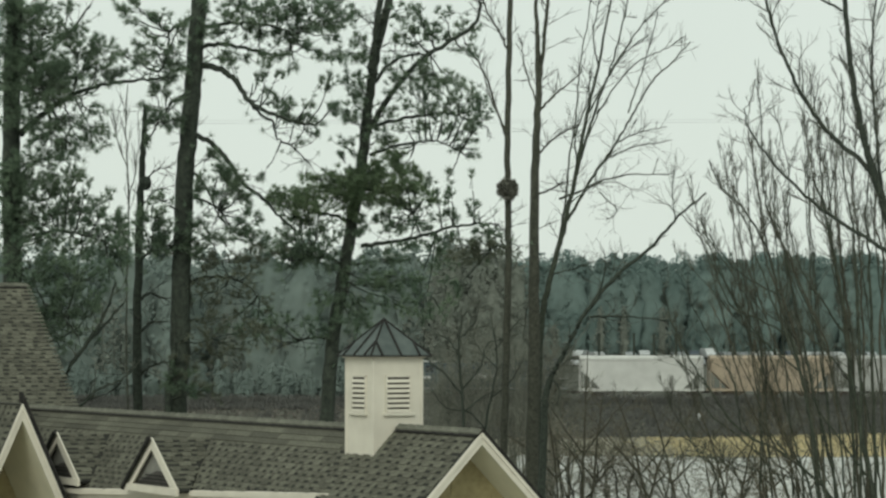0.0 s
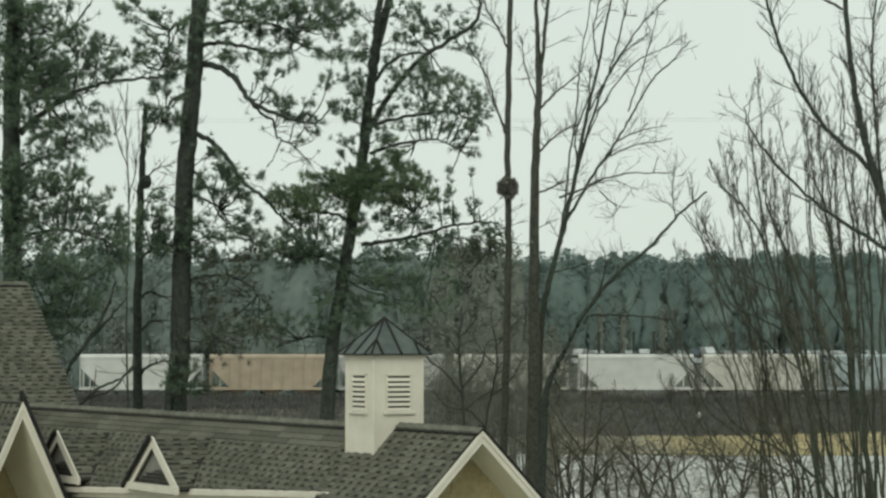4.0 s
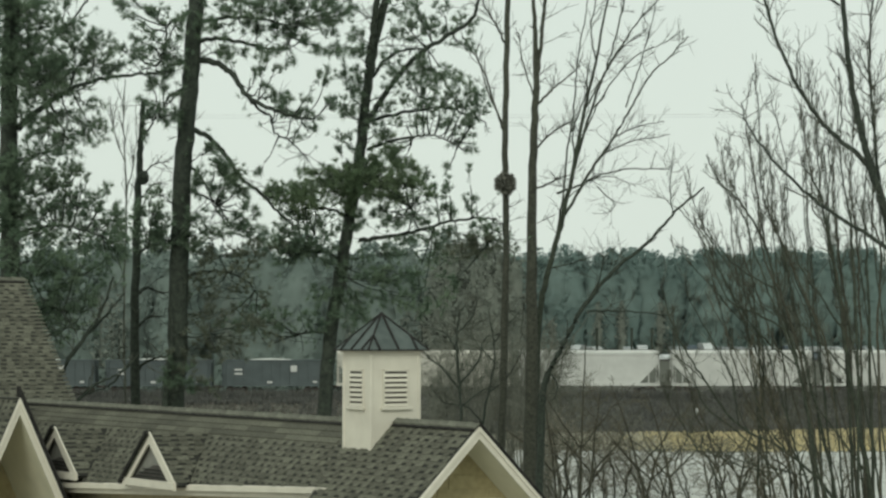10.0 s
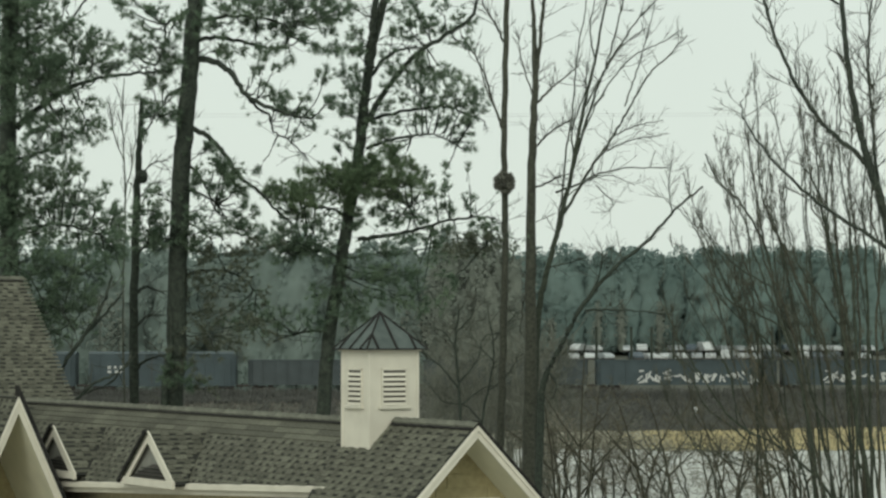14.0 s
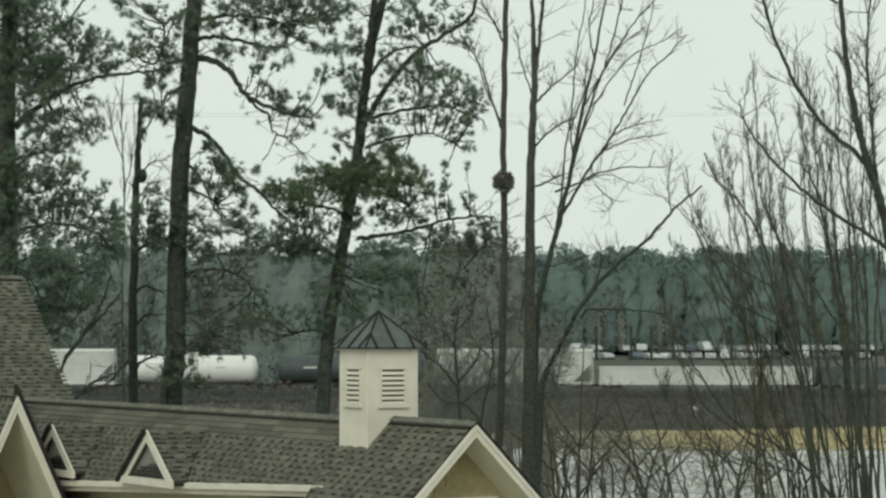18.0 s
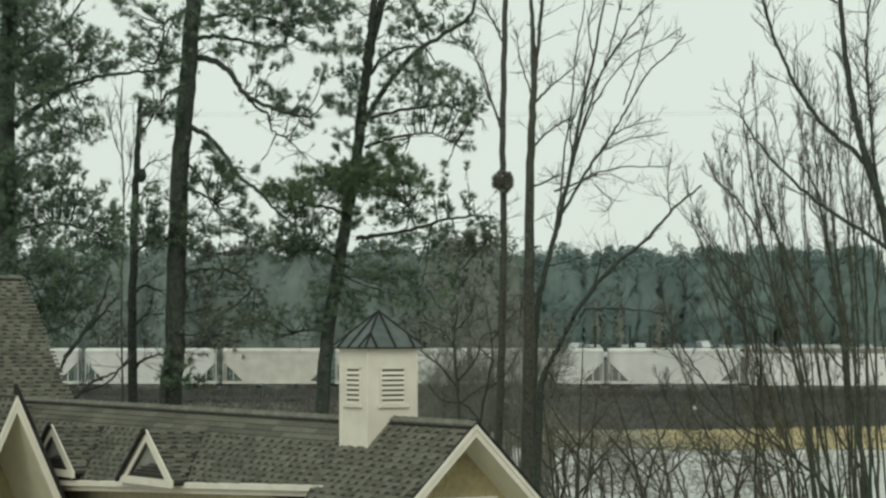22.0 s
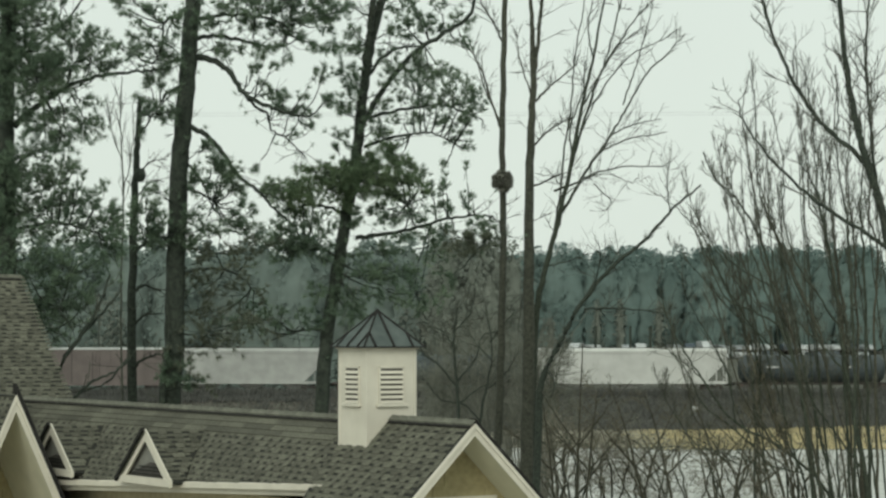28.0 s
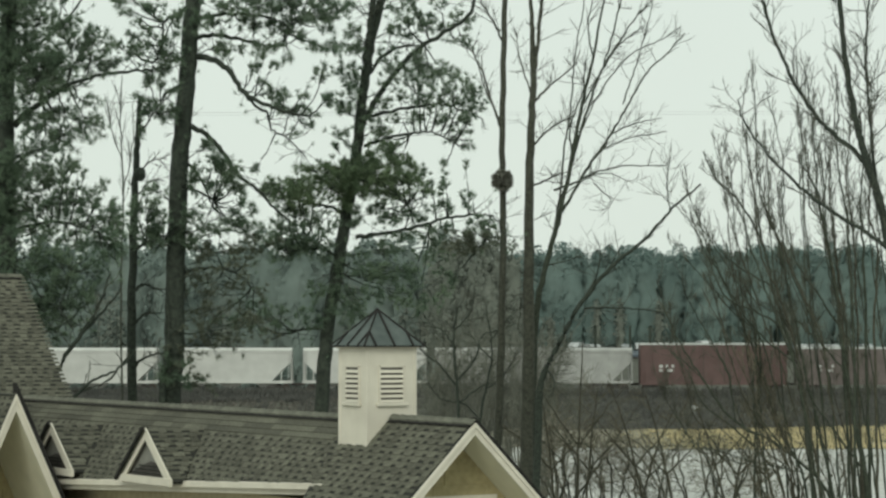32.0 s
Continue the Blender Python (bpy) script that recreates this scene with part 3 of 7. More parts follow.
def autorack(L, label):
    c = thing("autorack_car", label, "freight car", group="cars of the freight train")
    e, w, H = L / 2 - 0.4, 1.5, 5.4
    part("body", boxes((-e, e, -w, w, 0.95, H - 0.75)), PAINT["bright"], c)
    part("upper_band", boxes((-e, e, -w + 0.05, w - 0.05, H - 0.75, H - 0.25)), PAINT["dull"], c, "dull grey band under the roof")
    part("roof", boxes((-e - 0.05, e + 0.05, -w - 0.05, w + 0.05, H - 0.25, H), bevel=0.1), PAINT["grey"], c)
    part("side_sill", boxes((-e, e, -w - 0.06, -w, 0.8, 1.2)), PAINT["bright"], c)
    n = 20
    for i in range(n + 1):
        x = -e + 0.1 + i * (2 * e - 0.2) / n
        part("side_post", boxes((x - 0.06, x + 0.06, -w - 0.07, -w, 1.2, H - 0.75)), PAINT["bright"], c)
    for i in range(n):
        x = -e + 0.1 + (i + 0.5) * (2 * e - 0.2) / n
        if i % 3 != 2:
            part("vent_slot", boxes((x - 0.14, x + 0.14, -w - 0.012, -w, 2.0, 2.3)), PAINT["dull"], c)
            part("vent_slot", boxes((x - 0.14, x + 0.14, -w - 0.012, -w, 3.95, 4.3)), PAINT["dull"], c)
    for s in (-1, 1):
        part("end_door", boxes((s * e - 0.05, s * e + 0.05, -w + 0.1, w - 0.1, 1.0, H - 0.3)), PAINT["dull"], c)
        ladder(c, s * (e - 0.35), -w - 0.12, 0.9, H - 0.2, PAINT["grey"])
    running_gear(c, L)
    return c


def boxcar(L, pt, label, H=5.3, tag=0):
    c = thing("boxcar", label, "freight car", group="cars of the freight train")
    e, w = L / 2 - 0.45, 1.55
    part("body", boxes((-e, e, -w, w, 0.95, H - 0.25)), PAINT[pt], c)
    bm = bmesh.new()
    prism(bm, [(-w - 0.05, H - 0.27), (w + 0.05, H - 0.27), (0.6, H), (-0.6, H)], -e - 0.04, e + 0.04)
    part("roof", bm, PAINT["grey" if pt in ("maroon", "brown") else pt], c, "galvanised roof" if pt in ("maroon", "brown") else "", pose(0, 0, 0, 0, 0, 90))
    part("side_sill", boxes((-e, e, -w - 0.06, -w, 0.8, 1.1)), PAINT[pt], c)
    d = part("door", boxes((-1.6, 1.6, -w - 0.1, -w, 1.05, H - 0.45)), PAINT[pt], c)
    part("door_bar", boxes((-1.3, -1.22, -w - 0.15, -w - 0.1, 1.1, H - 0.6), (1.22, 1.3, -w - 0.15, -w - 0.1, 1.1, H - 0.6)), M["steel"], d)
    for i in range(16):
        x = -e + 0.25 + i * (2 * e - 0.5) / 15
        if abs(x) > 1.8:
            part("side_post", boxes((x - 0.06, x + 0.06, -w - 0.06, -w, 1.1, H - 0.3)), PAINT[pt], c)
    for s in (-1, 1):
        ladder(c, s * (e - 0.35), -w - 0.12, 0.8, H - 0.6 if s > 0 else 2.6, PAINT[pt])
    marks(c, [(-e * 0.72, 2.9, 0.45, 0.35), (-e * 0.64, 2.9, 0.3, 0.35), (-e * 0.56, 2.9, 0.3, 0.35), (-e * 0.72, 2.4, 0.45, 0.3), (-e * 0.6, 2.4, 0.8, 0.3)], -w - 0.06)
    if tag:
        graffiti(c, -e * 0.8, e * 0.5, 1.2, 1.4, -w - 0.1, tag)
    running_gear(c, L)
    return c


def locomotive():
    c = thing("locomotive", "dark blue-grey diesel locomotive with a pale cab roof", "locomotive")
    L, w = 22.6, 1.5
    e = L / 2 - 0.4
    part("frame", boxes((-e, e, -w, w, 1.15, 1.5), bevel=0.05), PAINT["navy"], c)
    part("sill_stripe", boxes((-e, e, -w - 0.02, -w, 1.28, 1.42)), PAINT["grey"], c, "pale stripe along the walkway")
    part("hood", boxes((-4.9, e - 1.2, -1.05, 1.05, 1.5, 4.35), bevel=0.08), PAINT["navy"], c)
    part("radiator_wing", boxes((4.6, e - 1.0, -1.5, 1.5, 3.5, 4.6), bevel=0.1), PAINT["navy"], c)
    cab = part("cab", boxes((-8.0, -5.0, -w, w, 1.5, 4.5), bevel=0.12), PAINT["navy"], c)
    part("cab_roof", boxes((-8.1, -4.9, -w + 0.1, w - 0.1, 4.5, 4.68), bevel=0.05), PAINT["white"], c, "pale cab roof")
    for x in (-7.2, -5.9):
        part("side_window", boxes((x - 0.45, x + 0.45, -w - 0.01, -w + 0.02, 3.3, 4.1)), M["glass"], cab)
    part("nose", boxes((-e + 0.8, -8.0, -0.95, 0.95, 1.5, 3.3), bevel=0.2), PAINT["navy"], c)
    part("fuel_tank", boxes((-3.2, 3.2, -1.35, 1.35, 0.4, 1.15), bevel=0.15), M["steel"], c)
    bm = bmesh.new()
    for y in (-w + 0.03, w - 0.03):
        rod(bm, (-4.8, y, 2.5), (e, y, 2.5), 0.025, 5)
        for i in range(11):
            x = -4.8 + i * (e + 4.8) / 10
            rod(bm, (x, y, 1.5), (x, y, 2.5), 0.022, 5)
    part("handrail", bm, PAINT["grey"], c)
    for i in range(9):
        x = -3.9 + i * 0.9
        part("hood_door", boxes((x - 0.38, x + 0.38, -1.09, -1.04, 1.8, 3.7)), PAINT["navy"], c)
    part("exhaust_stack", boxes((0.2, 1.4, -0.3, 0.3, 4.35, 4.65)), M["steel"], c)
    marks(c, [(-6.5, 2.5, 1.5, 0.35), (1.0, 2.6, 3.2, 0.5)], -w - 0.005)
    for s in (-1, 1):
        part("headlight", boxes((-e + 0.75, -e + 0.82, s * 0.25 - 0.12, s * 0.25 + 0.12, 2.9, 3.1)), PAINT["white"], c)
        truck(c, s * 6.6)
        truck(c, s * 8.4)
        part("coupler", boxes((s * L / 2 - 0.5, s * L / 2 + 0.5, -0.14, 0.14, 0.72, 1.0)), M["steel"], c)
    return c


# the consist: kind, where the run begins (metres along the track at the start), how many
def car_of(kind, L):
    if kind == "loco":
        return locomotive()
    if kind in ("white", "grey", "cream", "tan", "bluegrey", "dull"):
        words = {"white": "clean white", "grey": "light grey", "cream": "dusty cream", "tan": "tan ribbed", "bluegrey": "blue-grey ribbed", "dull": "grimy brown-grey"}
        return covered_hopper(L, kind, words[kind] + " covered hopper car with slanted ends", ribs=kind in ("tan", "bluegrey"))
    if kind == "coal":
        return gondola(L, "slate", "dark high-sided gondola car with a pale heaped load")
    if kind == "pale":
        return gondola(L, "pale", "pale blue high-sided gondola car", load=False)
    if kind == "dark":
        return gondola(L, "navy", "dark blue high-sided gondola car with pale graffiti", 3.95, False, 14, tag=5)
    if kind == "plain":
        return gondola(L, "black", "plain dark high-sided gondola car", 3.95, False, 14)
    if kind == "low":
        return gondola(L, "white", "low dusty white gondola car with ribbed sides", 3.1, False, 13)
    if kind == "mid":
        return gondola(L, "white", "white gondola car with a dark scrawl along its side", 3.75, False, 13, tag=7)
    if kind == "lowgrey":
        c = gondola(L, "gloom", "low grimy dark grey gondola car with pale patches", 3.05, False, 13)
        rng = random.Random(int(L * 10))
        x = -L * 0.42
        while x < L * 0.42:
            w = rng.uniform(0.35, 1.1)
            if rng.random() < 0.55:
                marks(c, [(x + w / 2, rng.uniform(1.4, 1.7), w, rng.uniform(0.5, 1.1))], -1.655, PAINT["patch"])
            x += w + rng.uniform(0.15, 0.7)
        return c
    if kind == "lowdark":
        return gondola(L, "slate", "low plain dark gondola car with ribbed sides", 3.05, False, 13)
    if kind == "tank":
        return tank_car(L, "black", "black tank car with a domed top")
    if kind == "milk":
        return tank_car(L, "bright", "white tank car with a domed top")
    if kind == "rack":
        return autorack(L, "long white autorack car with vented sides")
    if kind == "maroon":
        return boxcar(L, "maroon", "tall maroon boxcar with a galvanised roof", 5.9)
    if kind == "brown":
        return boxcar(L, "brown", "brown boxcar with a galvanised roof", 5.4)
    if kind == "navybox":
        return boxcar(L, "navy", "dark blue boxcar with a galvanised roof", 5.0)
    if kind == "tagbox":
        return boxcar(L, "navy", "dark blue boxcar with pale graffiti", 5.0, tag=3)
    return boxcar(L, "dull", "grimy grey boxcar with pale graffiti", 5.2, tag=4)


cars_1 = [
    ("loco", -7.5, 1),
    ("white", 16.2, 1),
    ("tan", 32.1, 1),
    ("grey", 47.7, 1),
    ("cream", 61.4, 1),
    ("white", 76.6, 1),
    ("cream", 91.8, 1),
    ("bluegrey", 107.0, 2),
    ("white", 139.6, 1),
    ("white", 155.3, 1),
    ("coal", 179.4, 7),
    ("pale", 290.8, 1),
    ("coal", 304.9, 8),
    ("cream", 417.9, 1),
    ("white", 439.7, 3),
    ("grey", 495.2, 1),
    ("white", 511.9, 2),
    ("dull", 541.5, 1),
    ("low", 563.9, 1),
    ("white", 577.5, 2),
    ("dull", 618.6, 2),
    ("tagbox", 644.6, 1),
    ("navybox", 663.1, 3),
    ("plain", 721.4, 2),
    ("dark", 764.0, 2),
    ("plain", 809.2, 4),
    ("white", 895.7, 1),
    ("white", 917.1, 3),
    ("grey", 959.6, 1),
    ("white", 977.0, 3),
    ("milk", 1020.6, 1),
    ("tank", 1038.9, 1),
    ("white", 1059.2, 1),
    ("low", 1078.8, 1),
    ("lowdark", 1105.4, 1),
    ("low", 1132.2, 1),
    ("lowdark", 1153.5, 1),
    ("lowgrey", 1176.8, 1),
    ("rack", 1206.2, 1),
    ("dull", 1232.5, 0),
    ("mid", 1234.6, 1),
    ("tank", 1251.4, 2),
    ("white", 1282.9, 1),
    ("dull", 1299.3, 1),
    ("white", 1314.3, 2),
    ("cream", 1347.8, 1),
    ("white", 1361.5, 3),
    ("rack", 1411.2, 2)]
cars_2 = [
    ("dark", 1465.9, 3),
    ("plain", 1529.9, 1),
    ("dark", 1549.8, 1),
    ("milk", 1569.7, 1),
    ("lowgrey", 1588.3, 1),
    ("lowgrey", 1616.4, 1),
    ("lowgrey", 1639.3, 2),
    ("grey", 1678.6, 2),
    ("brown", 1711.4, 3),
    ("tagged", 1775.6, 1),
    ("brown", 1791.7, 1),
    ("grey", 1813.9, 1),
    ("tank", 1832.6, 1),
    ("white", 1856.6, 1),
    ("tank", 1881.4, 9),
    ("low", 2062.1, 1),
    ("white", 2088.7, 1),
    ("white", 2110.8, 3),
    ("grey", 2159.7, 1),
    ("maroon", 2184.4, 1),
    ("brown", 2203.4, 2),
    ("end", 2245.4, 0)]
consist = cars_1 + cars_2
cars = []
protos = {}
for (kind, a, count), (_, b, _) in zip(consist, consist[1:]):
    pitch = (b - a) / max(count, 1)
    for i in range(count):
        x = a + pitch * (i + 0.5)
        key = (kind, round(pitch, 0))
        if key in protos:
            c = copy_thing(protos[key], pose(x, TRACK_Y, RAIL_Z))
        else:
            c = protos[key] = car_of(kind, pitch if kind == "loco" else round(pitch, 0) - 0.3)
            c.matrix_basis = pose(x, TRACK_Y, RAIL_Z)
        cars.append((c, x))


def motions():
    """The train runs past, slowly for the first seconds and then fast."""
    slow, fast, change = 15.17, 78.62, 5.6
    for c, x in cars:
        def place(t):
            return pose(x - slow * min(t, change) - fast * max(0.0, t - change), TRACK_Y, RAIL_Z)
        walk(c, [(t, place(t)) for t in (0, 1.5, 3, 4, 4.6, 5, 5.2, 5.3, 5.4, 5.5, 5.6, 5.7, 5.8, 5.9, 6, 6.2, 6.6, 7.4, 9, 12, 16, 20, 24, 28, 32)])



# ---- trees ----
def pine(name, label, stems, limbs, clumps, density, seed, mats=("bark_pine", "needle"), extra=()):
    """A pine: stems and limbs as curves with (points, thick end, thin end), needle clumps as (x, z, half width, half height)."""
    rng, rsn = random.Random(seed), np.random.RandomState(seed)
    t = thing(name, label, "tree", Matrix.Translation((stems[0][0][0][0], stems[0][0][0][1], 0)))
    o = np.array([stems[0][0][0][0], stems[0][0][0][1], 0.0])
    pool = []
    for i, (pts, r0, r1) in enumerate(stems):
        wd = Wood()
        line = smooth_line([np.array(p) - o for p in pts], 8, rng, 0.02)
        wd.tube(line, r0, r1, 12)
        put("trunk", wd.mesh("trunk", M[mats[0]]), t)
        pool += line[len(line) // 3:]
        bw = Wood()
        bw.fringe(line, 16, 0.8, 0.013, 1, rng, 0.25, 0.0)
        tagged(put("dead_twig_mass", bw.mesh("dead_twig_mass", M["twig"]), t, "short dead twigs on the trunk"), kind="stuff")
    for pts, r0, r1 in limbs:
        wd = Wood()
        line = smooth_line([np.array(p) - o for p in pts], 6, rng, 0.025)
        wd.tube(line, r0, r1, 7)
        wd.fringe(line, 7, 0.8, 0.012, 1, rng, 0.3, 0.15)
        put("limb", wd.mesh("limb", M["bark_dark"]), t)
        pool += line[len(line) // 2:] * 2
    pool = np.array(pool)
    bw = Wood()
    C, D = [], []
    for pts, r0, r1 in limbs:
        # thin outlying sprays along each limb
        for _ in range(12):
            i = rng.randrange(1, len(pts))
            k = rng.random()
            base = np.array(pts[i - 1]) * (1 - k) + np.array(pts[i]) * k - o
            tip = base + np.array([rng.gauss(0, 0.42), rng.gauss(0, 0.3), rng.gauss(0.02, 0.3)])
            bw.tube(smooth_line([base, (base + tip) / 2 + np.array([0, 0, -0.05]), tip], 2, rng, 0.03), 0.009, 0.005, 3)
            C.append(tip)
            D.append((tip - base) / (np.linalg.norm(tip - base) + 1e-6) * 0.6 + np.array([0, 0, 0.2]))
    tagged(put("needle_mass", tufts("needle_mass", C, D, M[mats[1]], rsn, 22, 0.13), t, "sparse outlying needle tufts"), kind="stuff")
    for mat_name, group, thick in ((mats[1], clumps, density), *extra):
        C, D = [], []
        for cx, cz, rx, rz in group:
            rx, rz = rx * 1.2 + 0.03, rz * 1.2 + 0.03
            mid = np.array([cx, o[1] + rng.uniform(-1.0, -0.2 if thick > 100 else 0.8), cz]) - o
            root = pool[np.argmin(np.linalg.norm(pool - mid - np.array([0, 0, -0.2]), axis=1))]
            n = max(2, int(thick * (0.62 if cz < 9.9 else 1.03) * rx * rz + rng.random()))
            ex, ez = max(rx - 0.07, 0.05), max(rz - 0.07, 0.04)
            hub = mid * 0.7 + root * 0.3
            if np.linalg.norm(root - hub) < 2.5:
                bw.tube(smooth_line([root, (root + hub) / 2 + np.array([0, 0, -0.06]), hub], 3, rng, 0.02), 0.022, 0.012, 4)
            for _ in range(n):
                v = rsn.normal(size=3)
                v = v / np.linalg.norm(v) * rsn.uniform(0.1, 1.0) ** 0.5 * 1.4
                tip = mid + v * np.array([ex, max(ex, ez) * 0.5, ez])
                a = hub + (tip - hub) * rsn.uniform(0.0, 0.35) + rsn.normal(size=3) * 0.05
                bw.tube([a, (a + tip) / 2 + np.array([0, 0, -0.03]), tip], 0.009, 0.005, 3)
                d = (tip - a) / (np.linalg.norm(tip - a) + 1e-6) * 0.75 + np.array([0, 0, 0.25])
                for k in (1.0, 0.78, 0.56):
                    if k == 1.0 or rsn.rand() < 0.75:
                        C.append(a + (tip - a) * k + rsn.normal(size=3) * 0.03)
                        D.append(d)
        tagged(put("needle_mass", tufts("needle_mass", C, D, M[mat_name], rsn), t, {"needle_brown": "thin withered needles", "needle_green": "bright green needle clump"}.get(mat_name, "tufts of long green needles")), kind="stuff")
    tagged(put("branchlet_mass", bw.mesh("branchlet_mass", M["bark_dark"]), t), kind="stuff")
    return t


def bare_tree(name, label, stems, seed, mat="bark_grey", twigs=26, tw_len=1.4, tw_depth=2, start=0.3, up=0.35, brown="twig", kids=3, wiggle=0.13, spread=0.6):
    """A leafless tree: the first stem is the trunk, the rest are limbs; side twigs grow on all."""
    rng = random.Random(seed)
    o = np.array([stems[0][0][0][0], stems[0][0][0][1], 0.0])
    t = thing(name, label, "tree", Matrix.Translation(tuple(o)))
    tw = Wood(wiggle)
    for i, (pts, r0, r1) in enumerate(stems):
        wd = Wood()
        line = smooth_line([np.array(p) - o for p in pts], 7, rng, 0.02)
        wd.tube(line, r0, r1, 10 if r0 > 0.08 else 6)
        put("trunk" if i == 0 else "limb", wd.mesh("stem", M[mat]), t)
        tw.fringe(line, twigs, tw_len, max(0.008, min(0.016, r1 * 0.85)), tw_depth, rng, start if i == 0 else 0.15, up, spread, kids)
    tagged(put("twig_mass", tw.mesh("twig_mass", M[brown]), t, "fine leafless twigs"), kind="stuff")
    return t


pine_clumps_1 = [(-8.56, 15.07, 0.37, 0.29), (-8.30, 14.74, 0.52, 0.21), (-7.78, 14.67, 0.33, 0.21), (-8.30, 14.28, 0.52, 0.33), (-7.84, 14.28, 0.46, 0.39), (-8.56, 13.88, 0.33, 0.26), (-7.58, 14.02, 0.20, 0.13), (-8.10, 13.16, 0.33, 0.16), (-8.42, 12.77, 0.52, 0.26), (-9.47, 12.97, 0.46, 0.26), (-9.01, 12.44, 0.59, 0.29), (-8.42, 12.25, 0.33, 0.29), (-7.96, 12.57, 0.33, 0.23), (-9.33, 12.11, 0.52, 0.20), (-8.48, 11.79, 0.26, 0.20), (-8.15, 11.59, 0.13, 0.10), (-7.63, 11.33, 0.13, 0.10), (-9.20, 11.39, 0.39, 0.18), (-9.26, 10.68, 0.52, 0.23), (-9.12, 10.22, 0.65, 0.23), (-7.62, 9.96, 0.46, 0.26), (-8.28, 10.09, 0.39, 0.20), (-7.49, 10.61, 0.33, 0.26), (-7.30, 10.09, 0.20, 0.33)]
pine_clumps_2 = [(-7.50, 10.87, 0.20, 0.16), (-8.54, 10.54, 0.26, 0.20), (-9.16, 15.59, 0.33, 0.26), (-8.57, 15.59, 0.18, 0.13), (-9.80, 14.74, 0.39, 0.26), (-9.19, 9.70, 0.78, 0.47), (-8.27, 9.56, 0.65, 0.44), (-9.44, 8.52, 0.78, 0.55), (-8.53, 8.59, 0.52, 0.52), (-8.98, 7.93, 0.52, 0.42), (-8.92, 9.04, 0.78, 0.42), (-9.45, 9.30, 0.52, 0.39), (-8.07, 8.52, 0.33, 0.50), (-7.56, 9.56, 0.33, 0.42), (-8.01, 9.04, 0.39, 0.33)]
pine("pine_tree", "tall dark pine with dense ragged needle clumps", [
    ([(-9.87, 58.00, 2.03), (-9.90, 58.00, 6.70), (-9.94, 58.00, 9.30), (-9.98, 58.00, 11.92), (-9.97, 58.00, 14.28), (-9.88, 58.00, 16.64)], 0.26, 0.17)],
    [([(-9.78, 58.00, 12.70), (-9.24, 58.20, 13.25), (-8.61, 58.40, 13.69), (-7.85, 58.60, 13.97), (-7.15, 58.80, 14.07), (-6.55, 59.00, 14.12)], 0.07, 0.025), ([(-9.81, 58.00, 12.77), (-9.28, 57.67, 13.13), (-8.78, 57.33, 13.43), (-8.15, 57.00, 13.55)], 0.045, 0.015),
     ([(-9.71, 58.00, 10.30), (-9.13, 57.60, 10.44), (-8.49, 57.20, 10.44), (-7.66, 56.80, 10.20)], 0.05, 0.02), ([(-9.98, 58.00, 11.53), (-9.53, 58.40, 12.08), (-9.06, 58.80, 12.30)], 0.05, 0.02),
     ([(-9.94, 58.00, 14.02), (-9.40, 58.33, 14.58), (-8.79, 58.67, 15.15), (-8.31, 59.00, 15.86)], 0.05, 0.02), ([(-9.88, 58.00, 8.52), (-9.26, 57.67, 8.71), (-8.69, 57.33, 8.52), (-8.25, 57.00, 8.00)], 0.04, 0.015)],
    pine_clumps_1 + pine_clumps_2,
    104, 11, extra=(("needle", [(-9.87, 15.07, 0.59, 0.65), (-9.34, 14.41, 0.65, 0.59), (-9.87, 13.88, 0.52, 0.59), (-8.95, 13.75, 0.52, 0.44), (-9.28, 13.88, 0.65, 0.47), (-8.79, 14.02, 0.26, 0.37), (-8.82, 13.39, 0.31, 0.26), (-9.55, 15.39, 0.39, 0.33), (-10.07, 15.59, 0.39, 0.39), (-8.75, 13.03, 0.34, 0.26), (-9.46, 11.68, 0.76, 0.31), (-9.72, 11.26, 0.52, 0.47), (-8.78, 11.59, 0.39, 0.23), (-8.87, 11.03, 0.65, 0.34), (-8.28, 11.07, 0.52, 0.34), (-7.82, 10.81, 0.31, 0.26), (-7.82, 10.40, 0.57, 0.18), (-9.98, 10.61, 0.37, 0.52), (-9.98, 11.85, 0.29, 0.34), (-8.96, 15.04, 0.29, 0.37), (-9.72, 10.77, 0.39, 0.21), (-9.45, 9.56, 0.65, 0.31), (-8.92, 8.52, 0.65, 0.26)], 120),))

pine_clumps_3 = [([(-5.88, 60.00, 14.53), (-5.38, 59.80, 14.45), (-4.96, 59.60, 14.15), (-4.61, 59.40, 13.65), (-4.19, 59.20, 13.39), (-3.71, 59.00, 13.18), (-3.04, 58.80, 13.01)], 0.085, 0.03), ([(-4.61, 59.40, 13.65), (-4.32, 59.48, 13.31), (-4.06, 59.56, 13.15), (-3.93, 59.64, 12.77), (-3.55, 59.72, 12.55), (-3.15, 59.80, 12.15)], 0.04, 0.012), ([(-5.96, 60.00, 12.89), (-5.55, 60.20, 12.68), (-5.20, 60.40, 12.31), (-4.81, 60.60, 11.75), (-4.30, 60.80, 11.35), (-3.90, 61.00, 10.91), (-3.57, 61.20, 10.64)], 0.07, 0.02), ([(-5.85, 60.00, 15.45), (-5.18, 59.73, 15.52), (-4.48, 59.47, 15.49), (-3.66, 59.20, 15.28)], 0.05, 0.02)]
